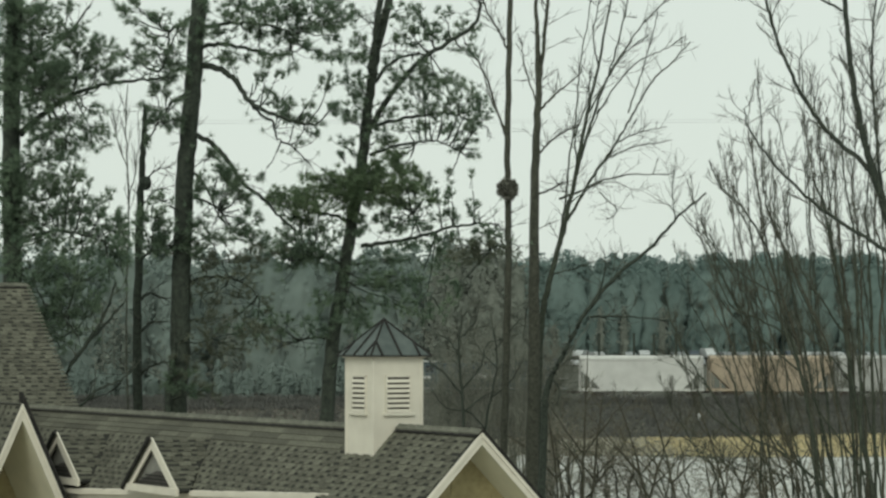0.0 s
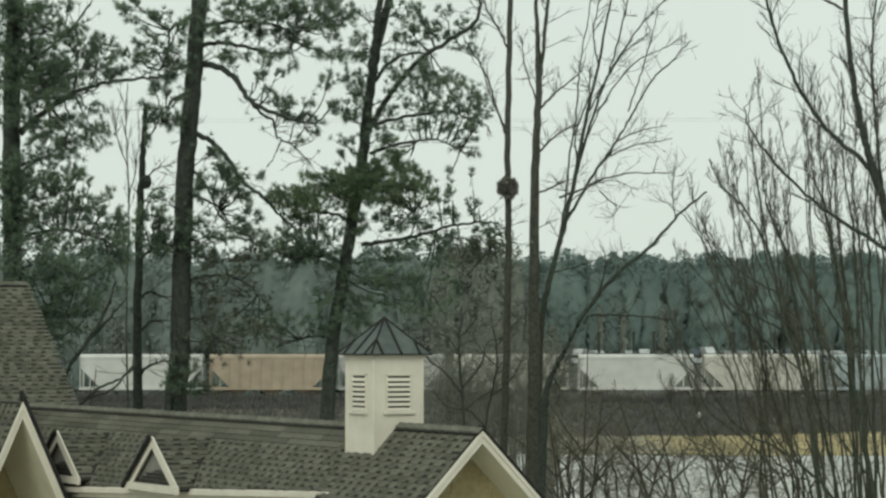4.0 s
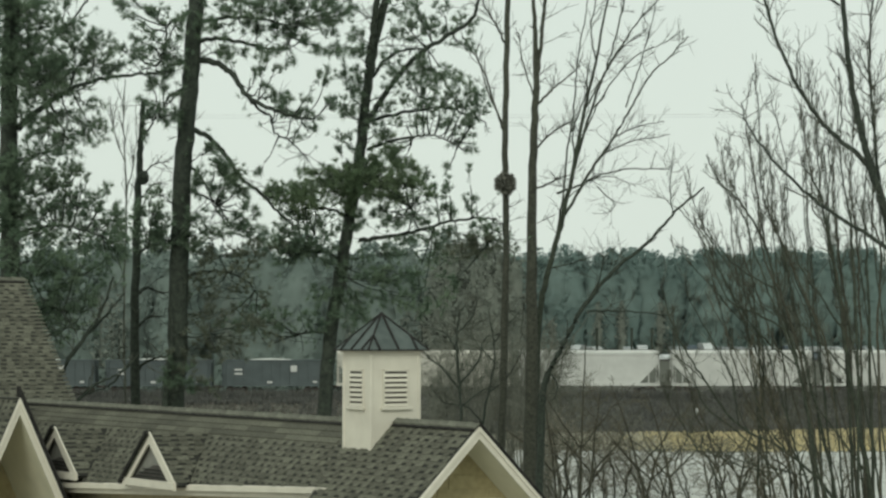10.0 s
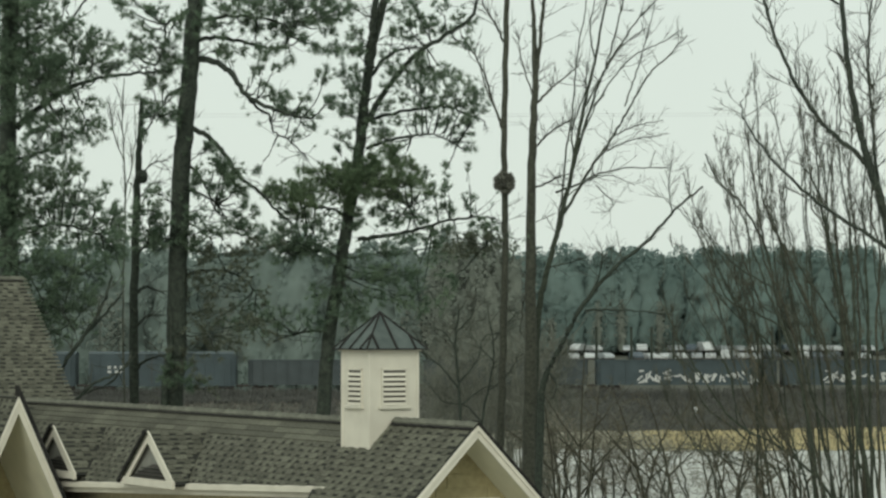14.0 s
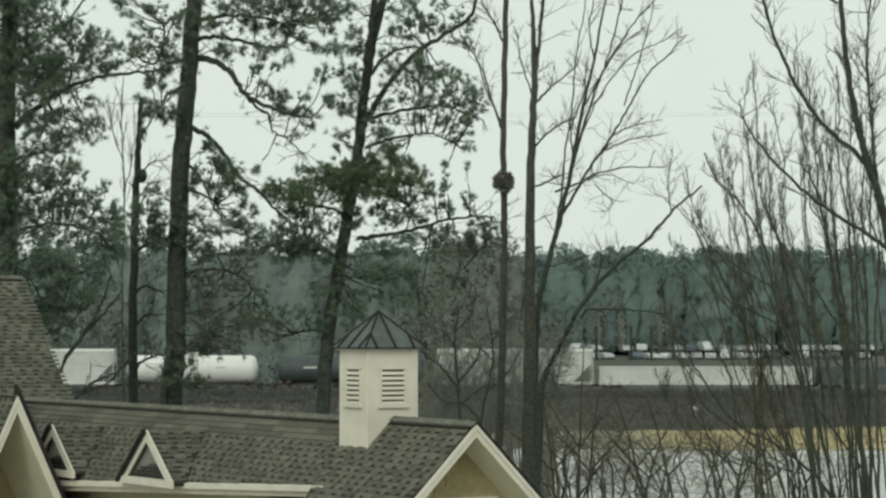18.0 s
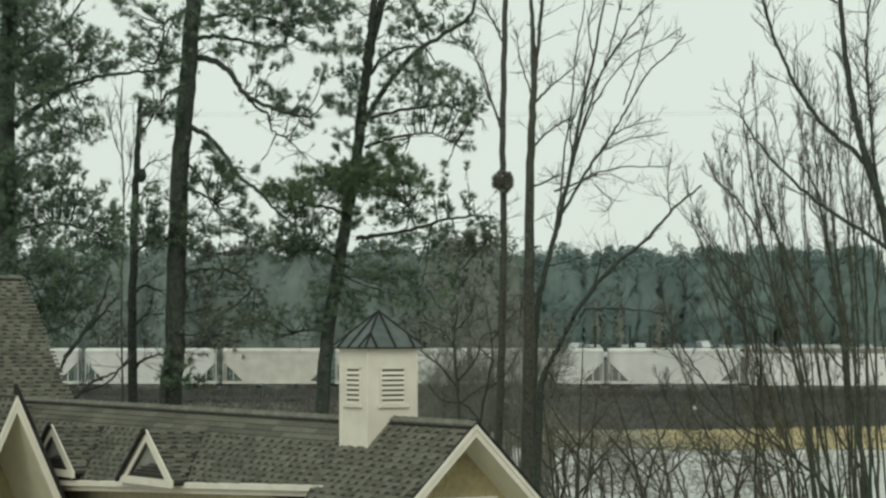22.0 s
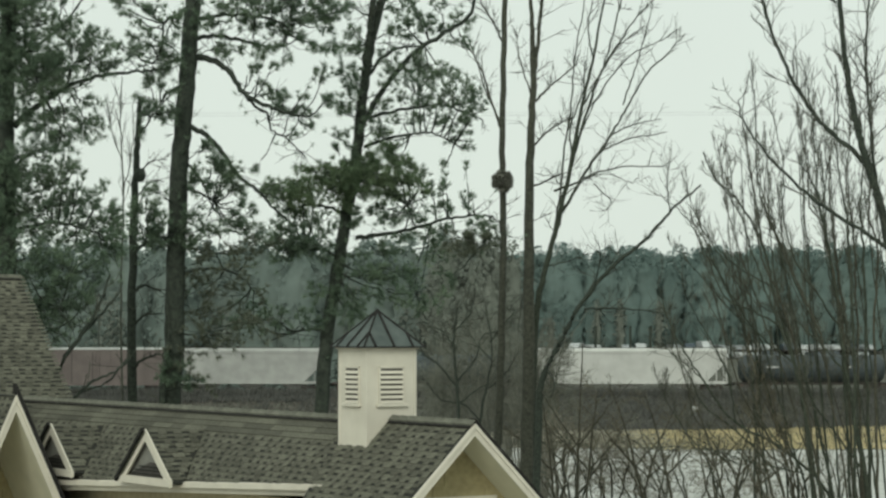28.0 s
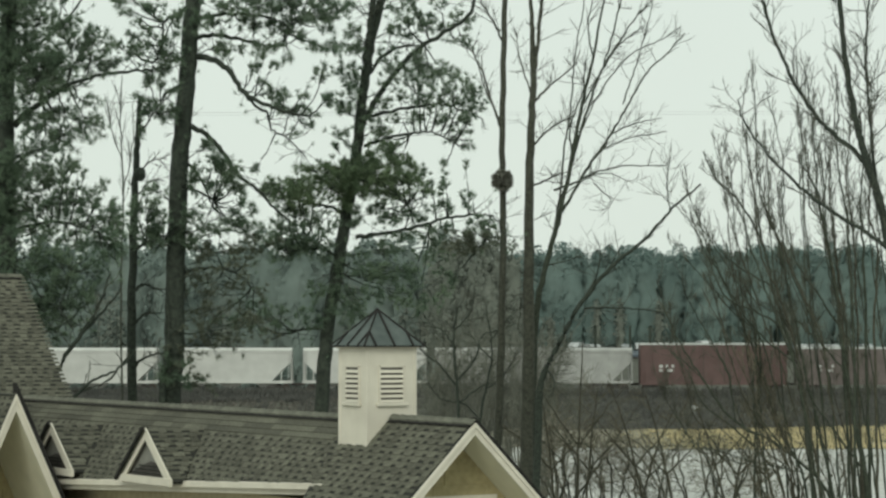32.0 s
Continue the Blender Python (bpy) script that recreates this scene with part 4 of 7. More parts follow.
pine_clumps_4 = [([(-5.88, 60.00, 14.98), (-5.29, 60.23, 15.09), (-4.69, 60.45, 14.98), (-4.16, 60.67, 14.90), (-3.74, 60.90, 14.91)], 0.06, 0.02), ([(-3.65, 59.40, 14.74), (-3.60, 59.55, 15.09), (-3.42, 59.70, 15.41)], 0.03, 0.012), ([(-5.88, 60.00, 15.83), (-6.19, 59.77, 15.55), (-6.51, 59.55, 15.32), (-6.51, 59.33, 14.82), (-6.72, 59.10, 14.20)], 0.05, 0.018), ([(-6.01, 60.00, 14.49), (-6.46, 60.45, 14.49), (-6.86, 60.90, 14.29)], 0.05, 0.02), ([(-6.08, 60.00, 13.88), (-6.45, 59.73, 13.65), (-6.62, 59.47, 13.29), (-6.83, 59.20, 12.91)], 0.045, 0.014), ([(-6.03, 60.00, 12.05), (-5.69, 60.27, 11.66), (-5.48, 60.53, 11.13), (-5.12, 60.80, 10.53)], 0.04, 0.014), ([(-6.17, 60.00, 10.16), (-6.49, 59.60, 10.14), (-6.95, 59.20, 10.02)], 0.035, 0.014)]
pine_clumps_5 = [([(-6.07, 60.00, 11.44), (-5.54, 60.20, 11.22), (-5.22, 60.40, 10.92), (-5.03, 60.60, 10.45)], 0.035, 0.012), ([(-6.06, 60.00, 9.35), (-5.48, 60.30, 9.49), (-4.83, 60.60, 9.36), (-4.44, 60.90, 8.96)], 0.04, 0.014)]
pine_clumps_6 = [(-7.37, 15.92, 0.24, 0.24), (-7.71, 15.79, 0.12, 0.20), (-6.96, 15.72, 0.12, 0.16), (-6.69, 15.55, 0.30, 0.19), (-6.28, 15.31, 0.24, 0.30), (-7.30, 15.45, 0.12, 0.13), (-7.03, 15.17, 0.22, 0.16), (-7.16, 14.93, 0.19, 0.16), (-7.53, 14.77, 0.19, 0.12), (-6.82, 14.83, 0.16, 0.20), (-6.62, 14.63, 0.24, 0.30), (-6.28, 14.63, 0.24, 0.27), (-7.30, 14.60, 0.16, 0.19), (-6.96, 14.56, 0.16, 0.12), (-6.42, 14.22, 0.27, 0.19), (-6.82, 13.88, 0.22, 0.19), (-6.55, 13.95, 0.19, 0.19), (-7.02, 13.41, 0.19, 0.16), (-6.68, 13.34, 0.19, 0.19), (-6.28, 13.20, 0.19, 0.30), (-6.21, 13.68, 0.13, 0.16), (-6.89, 13.07, 0.16, 0.13), (-6.55, 13.14, 0.20, 0.16), (-7.06, 12.73, 0.12, 0.20)]
pine_clumps_7 = [(-6.81, 11.04, 0.35, 0.30), (-6.54, 10.70, 0.27, 0.24), (-6.87, 10.50, 0.30, 0.27), (-6.54, 10.29, 0.35, 0.22), (-6.74, 10.09, 0.40, 0.19), (-7.08, 10.77, 0.16, 0.40), (-6.61, 11.31, 0.24, 0.16), (-5.61, 15.92, 0.13, 0.19), (-5.20, 15.85, 0.19, 0.24), (-5.61, 15.38, 0.19, 0.24), (-4.93, 15.65, 0.24, 0.22), (-4.66, 15.31, 0.30, 0.16), (-4.32, 15.17, 0.20, 0.16), (-5.20, 14.70, 0.27, 0.19), (-4.66, 14.66, 0.22, 0.16), (-4.39, 14.77, 0.19, 0.12), (-4.18, 14.56, 0.13, 0.16), (-3.85, 14.63, 0.19, 0.13), (-5.04, 14.52, 0.12, 0.16), (-3.57, 14.43, 0.11, 0.11), (-4.45, 14.20, 0.12, 0.12), (-4.18, 14.18, 0.12, 0.12), (-3.88, 14.22, 0.11, 0.12), (-4.25, 13.91, 0.13, 0.11)]
pine_clumps_8 = [(-3.91, 13.61, 0.27, 0.16), (-3.77, 13.48, 0.20, 0.13), (-3.57, 13.57, 0.13, 0.13), (-3.17, 13.61, 0.16, 0.13), (-3.17, 14.90, 0.12, 0.11), (-3.44, 15.04, 0.27, 0.12), (-2.83, 14.70, 0.22, 0.13), (-2.49, 14.60, 0.24, 0.12), (-2.63, 14.15, 0.24, 0.16), (-2.90, 14.09, 0.13, 0.12), (-2.56, 13.54, 0.20, 0.16), (-2.62, 13.41, 0.13, 0.13), (-3.10, 12.80, 0.16, 0.12), (-3.43, 12.69, 0.12, 0.11), (-5.53, 12.32, 0.22, 0.16), (-5.33, 12.05, 0.19, 0.13), (-5.12, 11.92, 0.30, 0.22), (-4.92, 11.71, 0.30, 0.22), (-4.78, 11.78, 0.13, 0.13), (-5.26, 11.51, 0.34, 0.19), (-4.65, 11.44, 0.24, 0.13), (-4.92, 11.24, 0.27, 0.13), (-5.66, 11.65, 0.19, 0.22), (-5.73, 11.38, 0.16, 0.20)]
pine_clumps_9 = [(-4.58, 11.04, 0.19, 0.12), (-4.78, 10.70, 0.27, 0.13), (-4.85, 10.50, 0.30, 0.13), (-5.93, 10.70, 0.19, 0.22), (-5.86, 10.36, 0.27, 0.16), (-5.39, 10.43, 0.22, 0.16), (-5.59, 10.77, 0.12, 0.16), (-4.31, 11.78, 0.12, 0.12), (-4.38, 10.77, 0.16, 0.16), (-5.19, 10.36, 0.22, 0.13), (-5.86, 10.09, 0.27, 0.13), (-4.51, 10.43, 0.40, 0.16), (-4.24, 10.29, 0.34, 0.13)]
pine_clumps_10 = (("needle", [(-5.24, 15.20, 0.24, 0.20), (-4.53, 15.92, 0.27, 0.22), (-4.25, 15.65, 0.40, 0.22), (-3.85, 15.99, 0.40, 0.19), (-3.58, 15.72, 0.40, 0.24), (-3.03, 15.85, 0.40, 0.27), (-2.70, 15.58, 0.32, 0.30), (-2.49, 15.51, 0.27, 0.19), (-2.49, 15.96, 0.24, 0.19), (-3.85, 15.24, 0.27, 0.24), (-3.30, 15.34, 0.30, 0.13), (-2.63, 15.17, 0.13, 0.12), (-4.80, 15.99, 0.22, 0.19), (-3.50, 13.25, 0.30, 0.12), (-3.17, 13.14, 0.27, 0.12), (-3.77, 13.30, 0.19, 0.11), (-5.03, 11.81, 0.24, 0.19), (-6.28, 7.08, 0.35, 0.24), (-5.92, 6.81, 0.40, 0.16)], 145),)
pine_clumps_11 = (("needle_brown", [(-5.32, 10.02, 0.81, 0.32), (-4.75, 9.59, 0.62, 0.38), (-5.42, 9.08, 0.67, 0.40), (-4.64, 8.74, 0.54, 0.32), (-5.11, 7.93, 0.81, 0.40), (-5.71, 6.79, 0.46, 0.35), (-5.86, 9.62, 0.40, 0.46), (-5.85, 8.54, 0.40, 0.49), (-4.37, 8.00, 0.54, 0.35), (-5.85, 7.60, 0.47, 0.40), (-4.17, 10.02, 0.46, 0.24), (-5.18, 8.40, 0.67, 0.30)], 62),)
pine("pine_tree", "tall straight pine with rough bark and spreading crooked limbs", [
    ([(-6.42, 60.00, 1.96), (-6.36, 60.00, 6.32), (-6.28, 60.00, 7.46), (-6.25, 60.00, 9.35), (-6.15, 60.00, 12.05), (-5.97, 60.00, 14.36), (-5.85, 60.00, 16.13), (-5.80, 60.00, 17.08)], 0.27, 0.17), ([(-6.62, 59.60, 2.13), (-6.54, 59.67, 6.33), (-6.47, 59.73, 7.13), (-6.34, 59.80, 8.00)], 0.10, 0.06)],
    pine_clumps_3 + pine_clumps_4 + pine_clumps_5,
    pine_clumps_6 + pine_clumps_7 + pine_clumps_8 + pine_clumps_9,
    104, 12, extra=pine_clumps_10 + pine_clumps_11)

pine_clumps_12 = [([(-1.90, 62.00, 13.00), (-1.62, 61.83, 13.50), (-1.28, 61.66, 14.00), (-0.68, 61.49, 14.72), (0.08, 61.31, 15.22), (0.75, 61.14, 15.66), (0.91, 60.97, 16.19), (0.85, 60.80, 16.65)], 0.085, 0.03), ([(-1.73, 62.00, 14.29), (-1.32, 62.27, 14.85), (-0.83, 62.53, 15.08), (-0.48, 62.80, 15.15)], 0.05, 0.02), ([(-1.90, 62.00, 13.24), (-1.32, 62.24, 13.39), (-0.62, 62.48, 13.56), (0.08, 62.72, 13.65), (0.65, 62.96, 13.50), (1.15, 63.20, 13.30)], 0.05, 0.015), ([(-1.80, 62.00, 12.54), (-1.31, 61.77, 12.70), (-0.68, 61.55, 12.82), (-0.12, 61.33, 12.83), (0.43, 61.10, 12.57)], 0.045, 0.014)]
pine_clumps_13 = [([(-2.01, 62.00, 10.29), (-1.31, 61.88, 10.39), (-0.54, 61.76, 10.53), (0.22, 61.64, 10.75), (0.91, 61.52, 10.82), (1.38, 61.40, 10.79)], 0.055, 0.02), ([(1.33, 61.50, 10.82), (1.27, 61.50, 10.60), (1.25, 61.50, 10.32)], 0.02, 0.01), ([(-2.26, 62.00, 10.79), (-2.58, 62.30, 11.01), (-3.16, 62.60, 11.13), (-3.88, 62.90, 10.94)], 0.05, 0.015), ([(-2.63, 62.00, 8.00), (-3.14, 62.30, 8.03), (-3.71, 62.60, 7.92), (-4.16, 62.90, 7.75)], 0.045, 0.015), ([(-0.54, 62.00, 10.51), (-0.68, 61.55, 10.94), (-0.77, 61.10, 11.13)], 0.02, 0.01), ([(-2.01, 62.00, 12.19), (-1.32, 62.40, 11.51), (-0.62, 62.80, 11.11)], 0.04, 0.014), ([(-2.40, 62.00, 9.81), (-2.96, 61.55, 10.01), (-3.63, 61.10, 9.90)], 0.04, 0.015)]
pine_clumps_14 = [(-2.16, 15.97, 0.13, 0.28), (-2.02, 15.27, 0.13, 0.20), (-2.18, 15.34, 0.11, 0.20), (-2.01, 14.78, 0.22, 0.20), (-2.50, 14.99, 0.14, 0.13), (-2.22, 14.92, 0.20, 0.14), (-2.08, 14.43, 0.22, 0.14), (-2.36, 14.29, 0.20, 0.17), (-2.01, 14.01, 0.20, 0.31), (-2.22, 13.80, 0.20, 0.25), (-2.15, 13.38, 0.25, 0.22), (-2.43, 13.45, 0.14, 0.14), (-2.57, 12.82, 0.14, 0.14), (-2.29, 12.68, 0.17, 0.22), (-2.01, 12.33, 0.13, 0.20), (-2.43, 12.40, 0.13, 0.13), (-1.94, 12.96, 0.13, 0.14), (-0.97, 15.97, 0.25, 0.22), (-0.62, 15.97, 0.20, 0.17), (-0.34, 15.76, 0.28, 0.17), (-0.90, 15.55, 0.25, 0.20), (-0.69, 15.34, 0.28, 0.20), (-0.27, 15.41, 0.22, 0.14), (-1.18, 15.27, 0.13, 0.14)]
pine_clumps_15 = [(0.08, 15.97, 0.22, 0.14), (0.08, 15.48, 0.28, 0.14), (0.57, 15.55, 0.28, 0.25), (0.50, 15.06, 0.25, 0.17), (-1.18, 14.64, 0.28, 0.20), (-0.90, 14.29, 0.31, 0.17), (-0.55, 14.64, 0.28, 0.14), (-0.48, 14.08, 0.33, 0.20), (0.22, 14.29, 0.28, 0.22), (0.57, 14.08, 0.28, 0.17), (0.08, 13.87, 0.33, 0.20), (-0.62, 13.80, 0.31, 0.17), (-1.17, 13.94, 0.20, 0.14), (-0.34, 13.66, 0.35, 0.14), (0.64, 13.73, 0.33, 0.20), (0.99, 13.87, 0.17, 0.17), (-1.31, 13.52, 0.20, 0.14), (-0.89, 13.24, 0.39, 0.14), (-0.20, 13.24, 0.35, 0.17), (0.36, 13.17, 0.31, 0.20), (0.78, 13.17, 0.20, 0.22), (0.43, 12.82, 0.22, 0.17), (-1.45, 12.96, 0.20, 0.14), (0.71, 12.54, 0.13, 0.13)]
pine_clumps_16 = [(-1.66, 13.17, 0.13, 0.14), (0.92, 13.45, 0.21, 0.17), (0.08, 13.52, 0.28, 0.13), (-0.31, 11.77, 0.13, 0.17), (-0.13, 11.49, 0.13, 0.20), (0.08, 11.42, 0.11, 0.17), (-0.40, 11.21, 0.22, 0.13), (-0.06, 11.00, 0.25, 0.14), (-1.17, 10.79, 0.33, 0.14), (-1.45, 11.04, 0.28, 0.14), (-0.61, 10.86, 0.14, 0.13), (-1.17, 10.62, 0.28, 0.13), (-1.87, 10.79, 0.20, 0.17), (-1.66, 10.86, 0.14, 0.13), (-2.01, 10.65, 0.14, 0.21), (-0.33, 10.58, 0.20, 0.13), (-0.89, 10.23, 0.33, 0.14), (-0.33, 10.16, 0.22, 0.13), (0.08, 10.37, 0.28, 0.17), (0.22, 11.00, 0.14, 0.14), (-3.62, 10.79, 0.22, 0.14), (-3.89, 10.58, 0.17, 0.20), (-3.54, 10.51, 0.22, 0.17), (-3.13, 10.65, 0.28, 0.14)]
pine_clumps_17 = [(-2.71, 10.51, 0.28, 0.17), (-2.85, 10.79, 0.20, 0.13), (-3.69, 11.00, 0.22, 0.13), (0.71, 11.07, 0.14, 0.20), (0.22, 11.63, 0.11, 0.14), (-2.01, 9.67, 0.35, 0.22), (-2.57, 9.67, 0.31, 0.20), (-0.61, 9.25, 0.39, 0.25), (-3.12, 8.28, 0.42, 0.22), (-3.96, 8.28, 0.56, 0.25), (-4.72, 8.21, 0.56, 0.25), (-2.98, 8.84, 0.31, 0.28), (-0.06, 9.81, 0.36, 0.28), (-1.31, 9.95, 0.42, 0.20), (-4.38, 8.56, 0.42, 0.22), (0.22, 9.11, 0.33, 0.28), (-0.47, 8.56, 0.42, 0.22), (-3.89, 10.02, 0.39, 0.28), (1.02, 10.62, 0.2, 0.2), (1.28, 10.45, 0.12, 0.24), (0.80, 10.40, 0.16, 0.2), (0.15, 11.95, 0.08, 0.15), (0.70, 12.00, 0.05, 0.14), (0.85, 11.25, 0.06, 0.14)]
pine_clumps_18 = [(-1.31, 12.64, 0.25, 0.20), (-1.17, 12.33, 0.28, 0.25), (-1.59, 12.05, 0.33, 0.28), (-2.01, 11.84, 0.56, 0.25), (-2.57, 12.05, 0.31, 0.14), (-2.85, 11.77, 0.36, 0.20), (-3.34, 11.56, 0.33, 0.22), (-3.55, 11.56, 0.25, 0.17), (-3.97, 11.63, 0.13, 0.20), (-3.97, 11.42, 0.28, 0.20), (-3.69, 11.28, 0.33, 0.20), (-3.13, 11.35, 0.33, 0.20), (-2.57, 11.49, 0.47, 0.22), (-2.01, 11.42, 0.42, 0.20), (-1.31, 11.70, 0.47, 0.31), (-0.89, 11.77, 0.31, 0.25), (-0.61, 11.63, 0.22, 0.17), (-0.89, 11.42, 0.36, 0.17), (-1.24, 11.32, 0.42, 0.13), (-1.73, 12.19, 0.28, 0.20), (-3.41, 11.00, 0.28, 0.13), (-2.99, 11.14, 0.22, 0.14), (-2.29, 11.70, 0.56, 0.31), (-1.73, 11.70, 0.56, 0.28)]
pine_clumps_19 = [(-0.34, 11.46, 0.20, 0.14), (-4.24, 11.46, 0.20, 0.14), (-2.43, 11.10, 0.42, 0.14), (-0.61, 11.94, 0.20, 0.17), (-0.96, 12.19, 0.25, 0.20), (-3.13, 11.94, 0.28, 0.11)]
pine("pine_tree", "leaning pine with a forked top and a bright green clump", [
    ([(-3.03, 62.00, 1.34), (-2.87, 62.00, 6.05), (-2.70, 62.00, 8.00), (-2.48, 62.00, 9.46), (-2.21, 62.00, 11.07), (-2.00, 62.00, 12.33), (-1.87, 62.00, 13.59), (-1.68, 62.00, 14.92), (-1.34, 62.00, 16.40), (-1.18, 62.00, 17.24)], 0.19, 0.09), ([(-1.80, 62.00, 14.57), (-1.70, 61.87, 15.12), (-1.62, 61.73, 15.80), (-1.48, 61.60, 16.90)], 0.10, 0.07)],
    pine_clumps_12 + pine_clumps_13,
    pine_clumps_14 + pine_clumps_15 + pine_clumps_16 + pine_clumps_17,
    104, 13, extra=(("needle", [(-0.20, 14.29, 0.36, 0.25), (-3.40, 10.27, 0.59, 0.22), (-2.85, 10.06, 0.47, 0.22), (-3.75, 10.09, 0.47, 0.17), (-1.73, 9.28, 0.63, 0.28), (-1.17, 9.39, 0.53, 0.25), (-2.01, 8.84, 0.56, 0.25), (-1.03, 8.84, 0.49, 0.22), (-2.43, 8.53, 0.42, 0.22), (-1.87, 8.28, 0.49, 0.20)], 145), ("needle_green", pine_clumps_18 + pine_clumps_19, 150), ("needle_brown", [(0.45, 10.2, 0.34, 0.26), (0.95, 10.05, 0.34, 0.26), (1.3, 10.3, 0.2, 0.24), (0.7, 9.95, 0.4, 0.2)], 80)))

bare_tree("dead_snag", "bare broken-topped trunk with a burl and drooping side branches", [
    ([(-7.46, 61.00, 1.86), (-7.41, 61.00, 6.29), (-7.41, 61.00, 9.10), (-7.34, 61.00, 11.57), (-7.29, 61.00, 12.81), (-7.25, 61.00, 13.71)], 0.14, 0.055),
    ([(-7.35, 61.00, 8.96), (-7.19, 61.27, 9.10), (-6.97, 61.53, 9.05), (-6.73, 61.80, 8.92)], 0.045, 0.012), ([(-7.35, 61.00, 8.14), (-7.11, 61.30, 8.39), (-6.76, 61.60, 8.42)], 0.045, 0.012), ([(-7.37, 61.00, 7.11), (-7.04, 60.75, 7.35), (-6.58, 60.50, 7.46)], 0.045, 0.012),
    ([(-7.33, 61.00, 9.92), (-6.95, 60.70, 10.18), (-6.31, 60.40, 10.28)], 0.045, 0.01), ([(-7.26, 61.00, 11.85), (-6.96, 61.30, 12.14), (-6.65, 61.60, 12.19)], 0.02, 0.01), ([(-7.25, 61.00, 11.29), (-7.02, 61.20, 11.61), (-6.69, 61.40, 11.66)], 0.02, 0.01), ([(-7.51, 61.00, 7.32), (-7.97, 60.75, 6.77), (-8.61, 60.50, 6.48)], 0.03, 0.012)],
    21, mat="bark_dark", twigs=9, tw_len=0.6, tw_depth=1, up=0.1)
bm = bmesh.new()
bmesh.ops.create_icosphere(bm, subdivisions=2, radius=0.17)
for v in bm.verts:
    v.co *= 1 + 0.3 * noise.noise(v.co * 9)
snag = bpy.data.objects["dead_snag"]
part("burl", bm, M["bark_dark"], snag, "round knobbly burl", Matrix.Translation(Vector([(-7.23, 61.00, 11.78)][0]) - snag.matrix_basis.translation))

bare_tree("sapling", "pale thin leafless sapling among the pines", [
    ([(-8.25, 66.00, 1.79), (-8.27, 66.00, 5.93), (-8.31, 66.00, 9.19), (-8.26, 66.00, 11.27), (-8.30, 66.00, 12.76), (-8.36, 66.00, 13.80), (-8.31, 66.00, 14.70)], 0.035, 0.012), ([(-8.29, 66.00, 11.56), (-8.11, 66.17, 12.47), (-8.04, 66.33, 13.23), (-8.10, 66.50, 13.99)], 0.018, 0.009), ([(-8.30, 66.00, 12.46), (-8.60, 66.25, 13.22), (-8.76, 66.50, 13.99)], 0.018, 0.009)],
    63, mat="twig", twigs=14, tw_len=0.8, tw_depth=1, start=0.45, up=0.5, kids=2)
bare_tree("fallen_limb", "dead bare limb leaning among the pines", [
    ([(-8.81, 57.00, 6.47), (-8.50, 57.00, 7.30), (-7.99, 57.00, 8.00), (-7.61, 57.00, 8.70), (-7.42, 57.00, 9.28)], 0.06, 0.03), ([(-8.12, 57.00, 7.85), (-7.70, 57.20, 8.32), (-7.25, 57.40, 8.90)], 0.045, 0.02), ([(-8.24, 57.00, 6.47), (-7.81, 57.13, 6.85), (-7.32, 57.27, 7.07), (-7.02, 57.40, 7.36)], 0.04, 0.02)],
    22, mat="bark_dark", twigs=5, tw_len=0.5, tw_depth=1)

bare_tree("bare_tree", "slender leafless tree with a leaf nest high on its trunk", [
    ([(1.65, 72.00, 1.39), (1.75, 72.00, 5.42), (1.83, 72.00, 8.00), (1.88, 72.00, 10.43), (1.85, 72.00, 12.38), (1.88, 72.00, 15.30), (1.94, 72.00, 17.75), (1.97, 72.00, 18.89)], 0.12, 0.07),
    ([(1.83, 72.00, 13.71), (1.59, 72.15, 14.50), (1.27, 72.30, 15.50), (0.92, 72.45, 16.17), (0.62, 72.60, 16.60)], 0.04, 0.016), ([(1.87, 72.00, 16.31), (1.56, 71.80, 16.91), (1.23, 71.60, 17.45), (1.06, 71.40, 18.16)], 0.035, 0.016), ([(1.77, 72.00, 14.08), (1.43, 72.20, 14.83), (1.11, 72.40, 15.84), (0.88, 72.60, 16.43)], 0.025, 0.012)],
    23, mat="bark_grey", twigs=12, tw_len=0.7, tw_depth=1, up=0.12)
rsn = np.random.RandomState(9)
bm = bmesh.new()
bmesh.ops.create_icosphere(bm, subdivisions=3, radius=0.18)
for v in bm.verts:
    v.co *= 1 + 1.1 * noise.noise(v.co * 6)
tagged(part("squirrel_nest", bm, M["nest"], None, "", Matrix.Translation([(1.88, 71.90, 12.29)][0])), "ragged ball of dry leaves lodged on a trunk", "nest")
C = rsn.normal(size=(260, 3))
C = C / np.linalg.norm(C, axis=1, keepdims=True) * np.array([0.22, 0.22, 0.21])
C = C * np.array([[1 + 0.4 * noise.noise(Vector(v) * 7.0)] for v in C])
tagged(put("leaf_fringe", tufts("leaf_fringe", C, C / 0.2, M["nest"], rsn, 7, 0.12, 0.05), bpy.data.objects["squirrel_nest"]), kind="stuff")

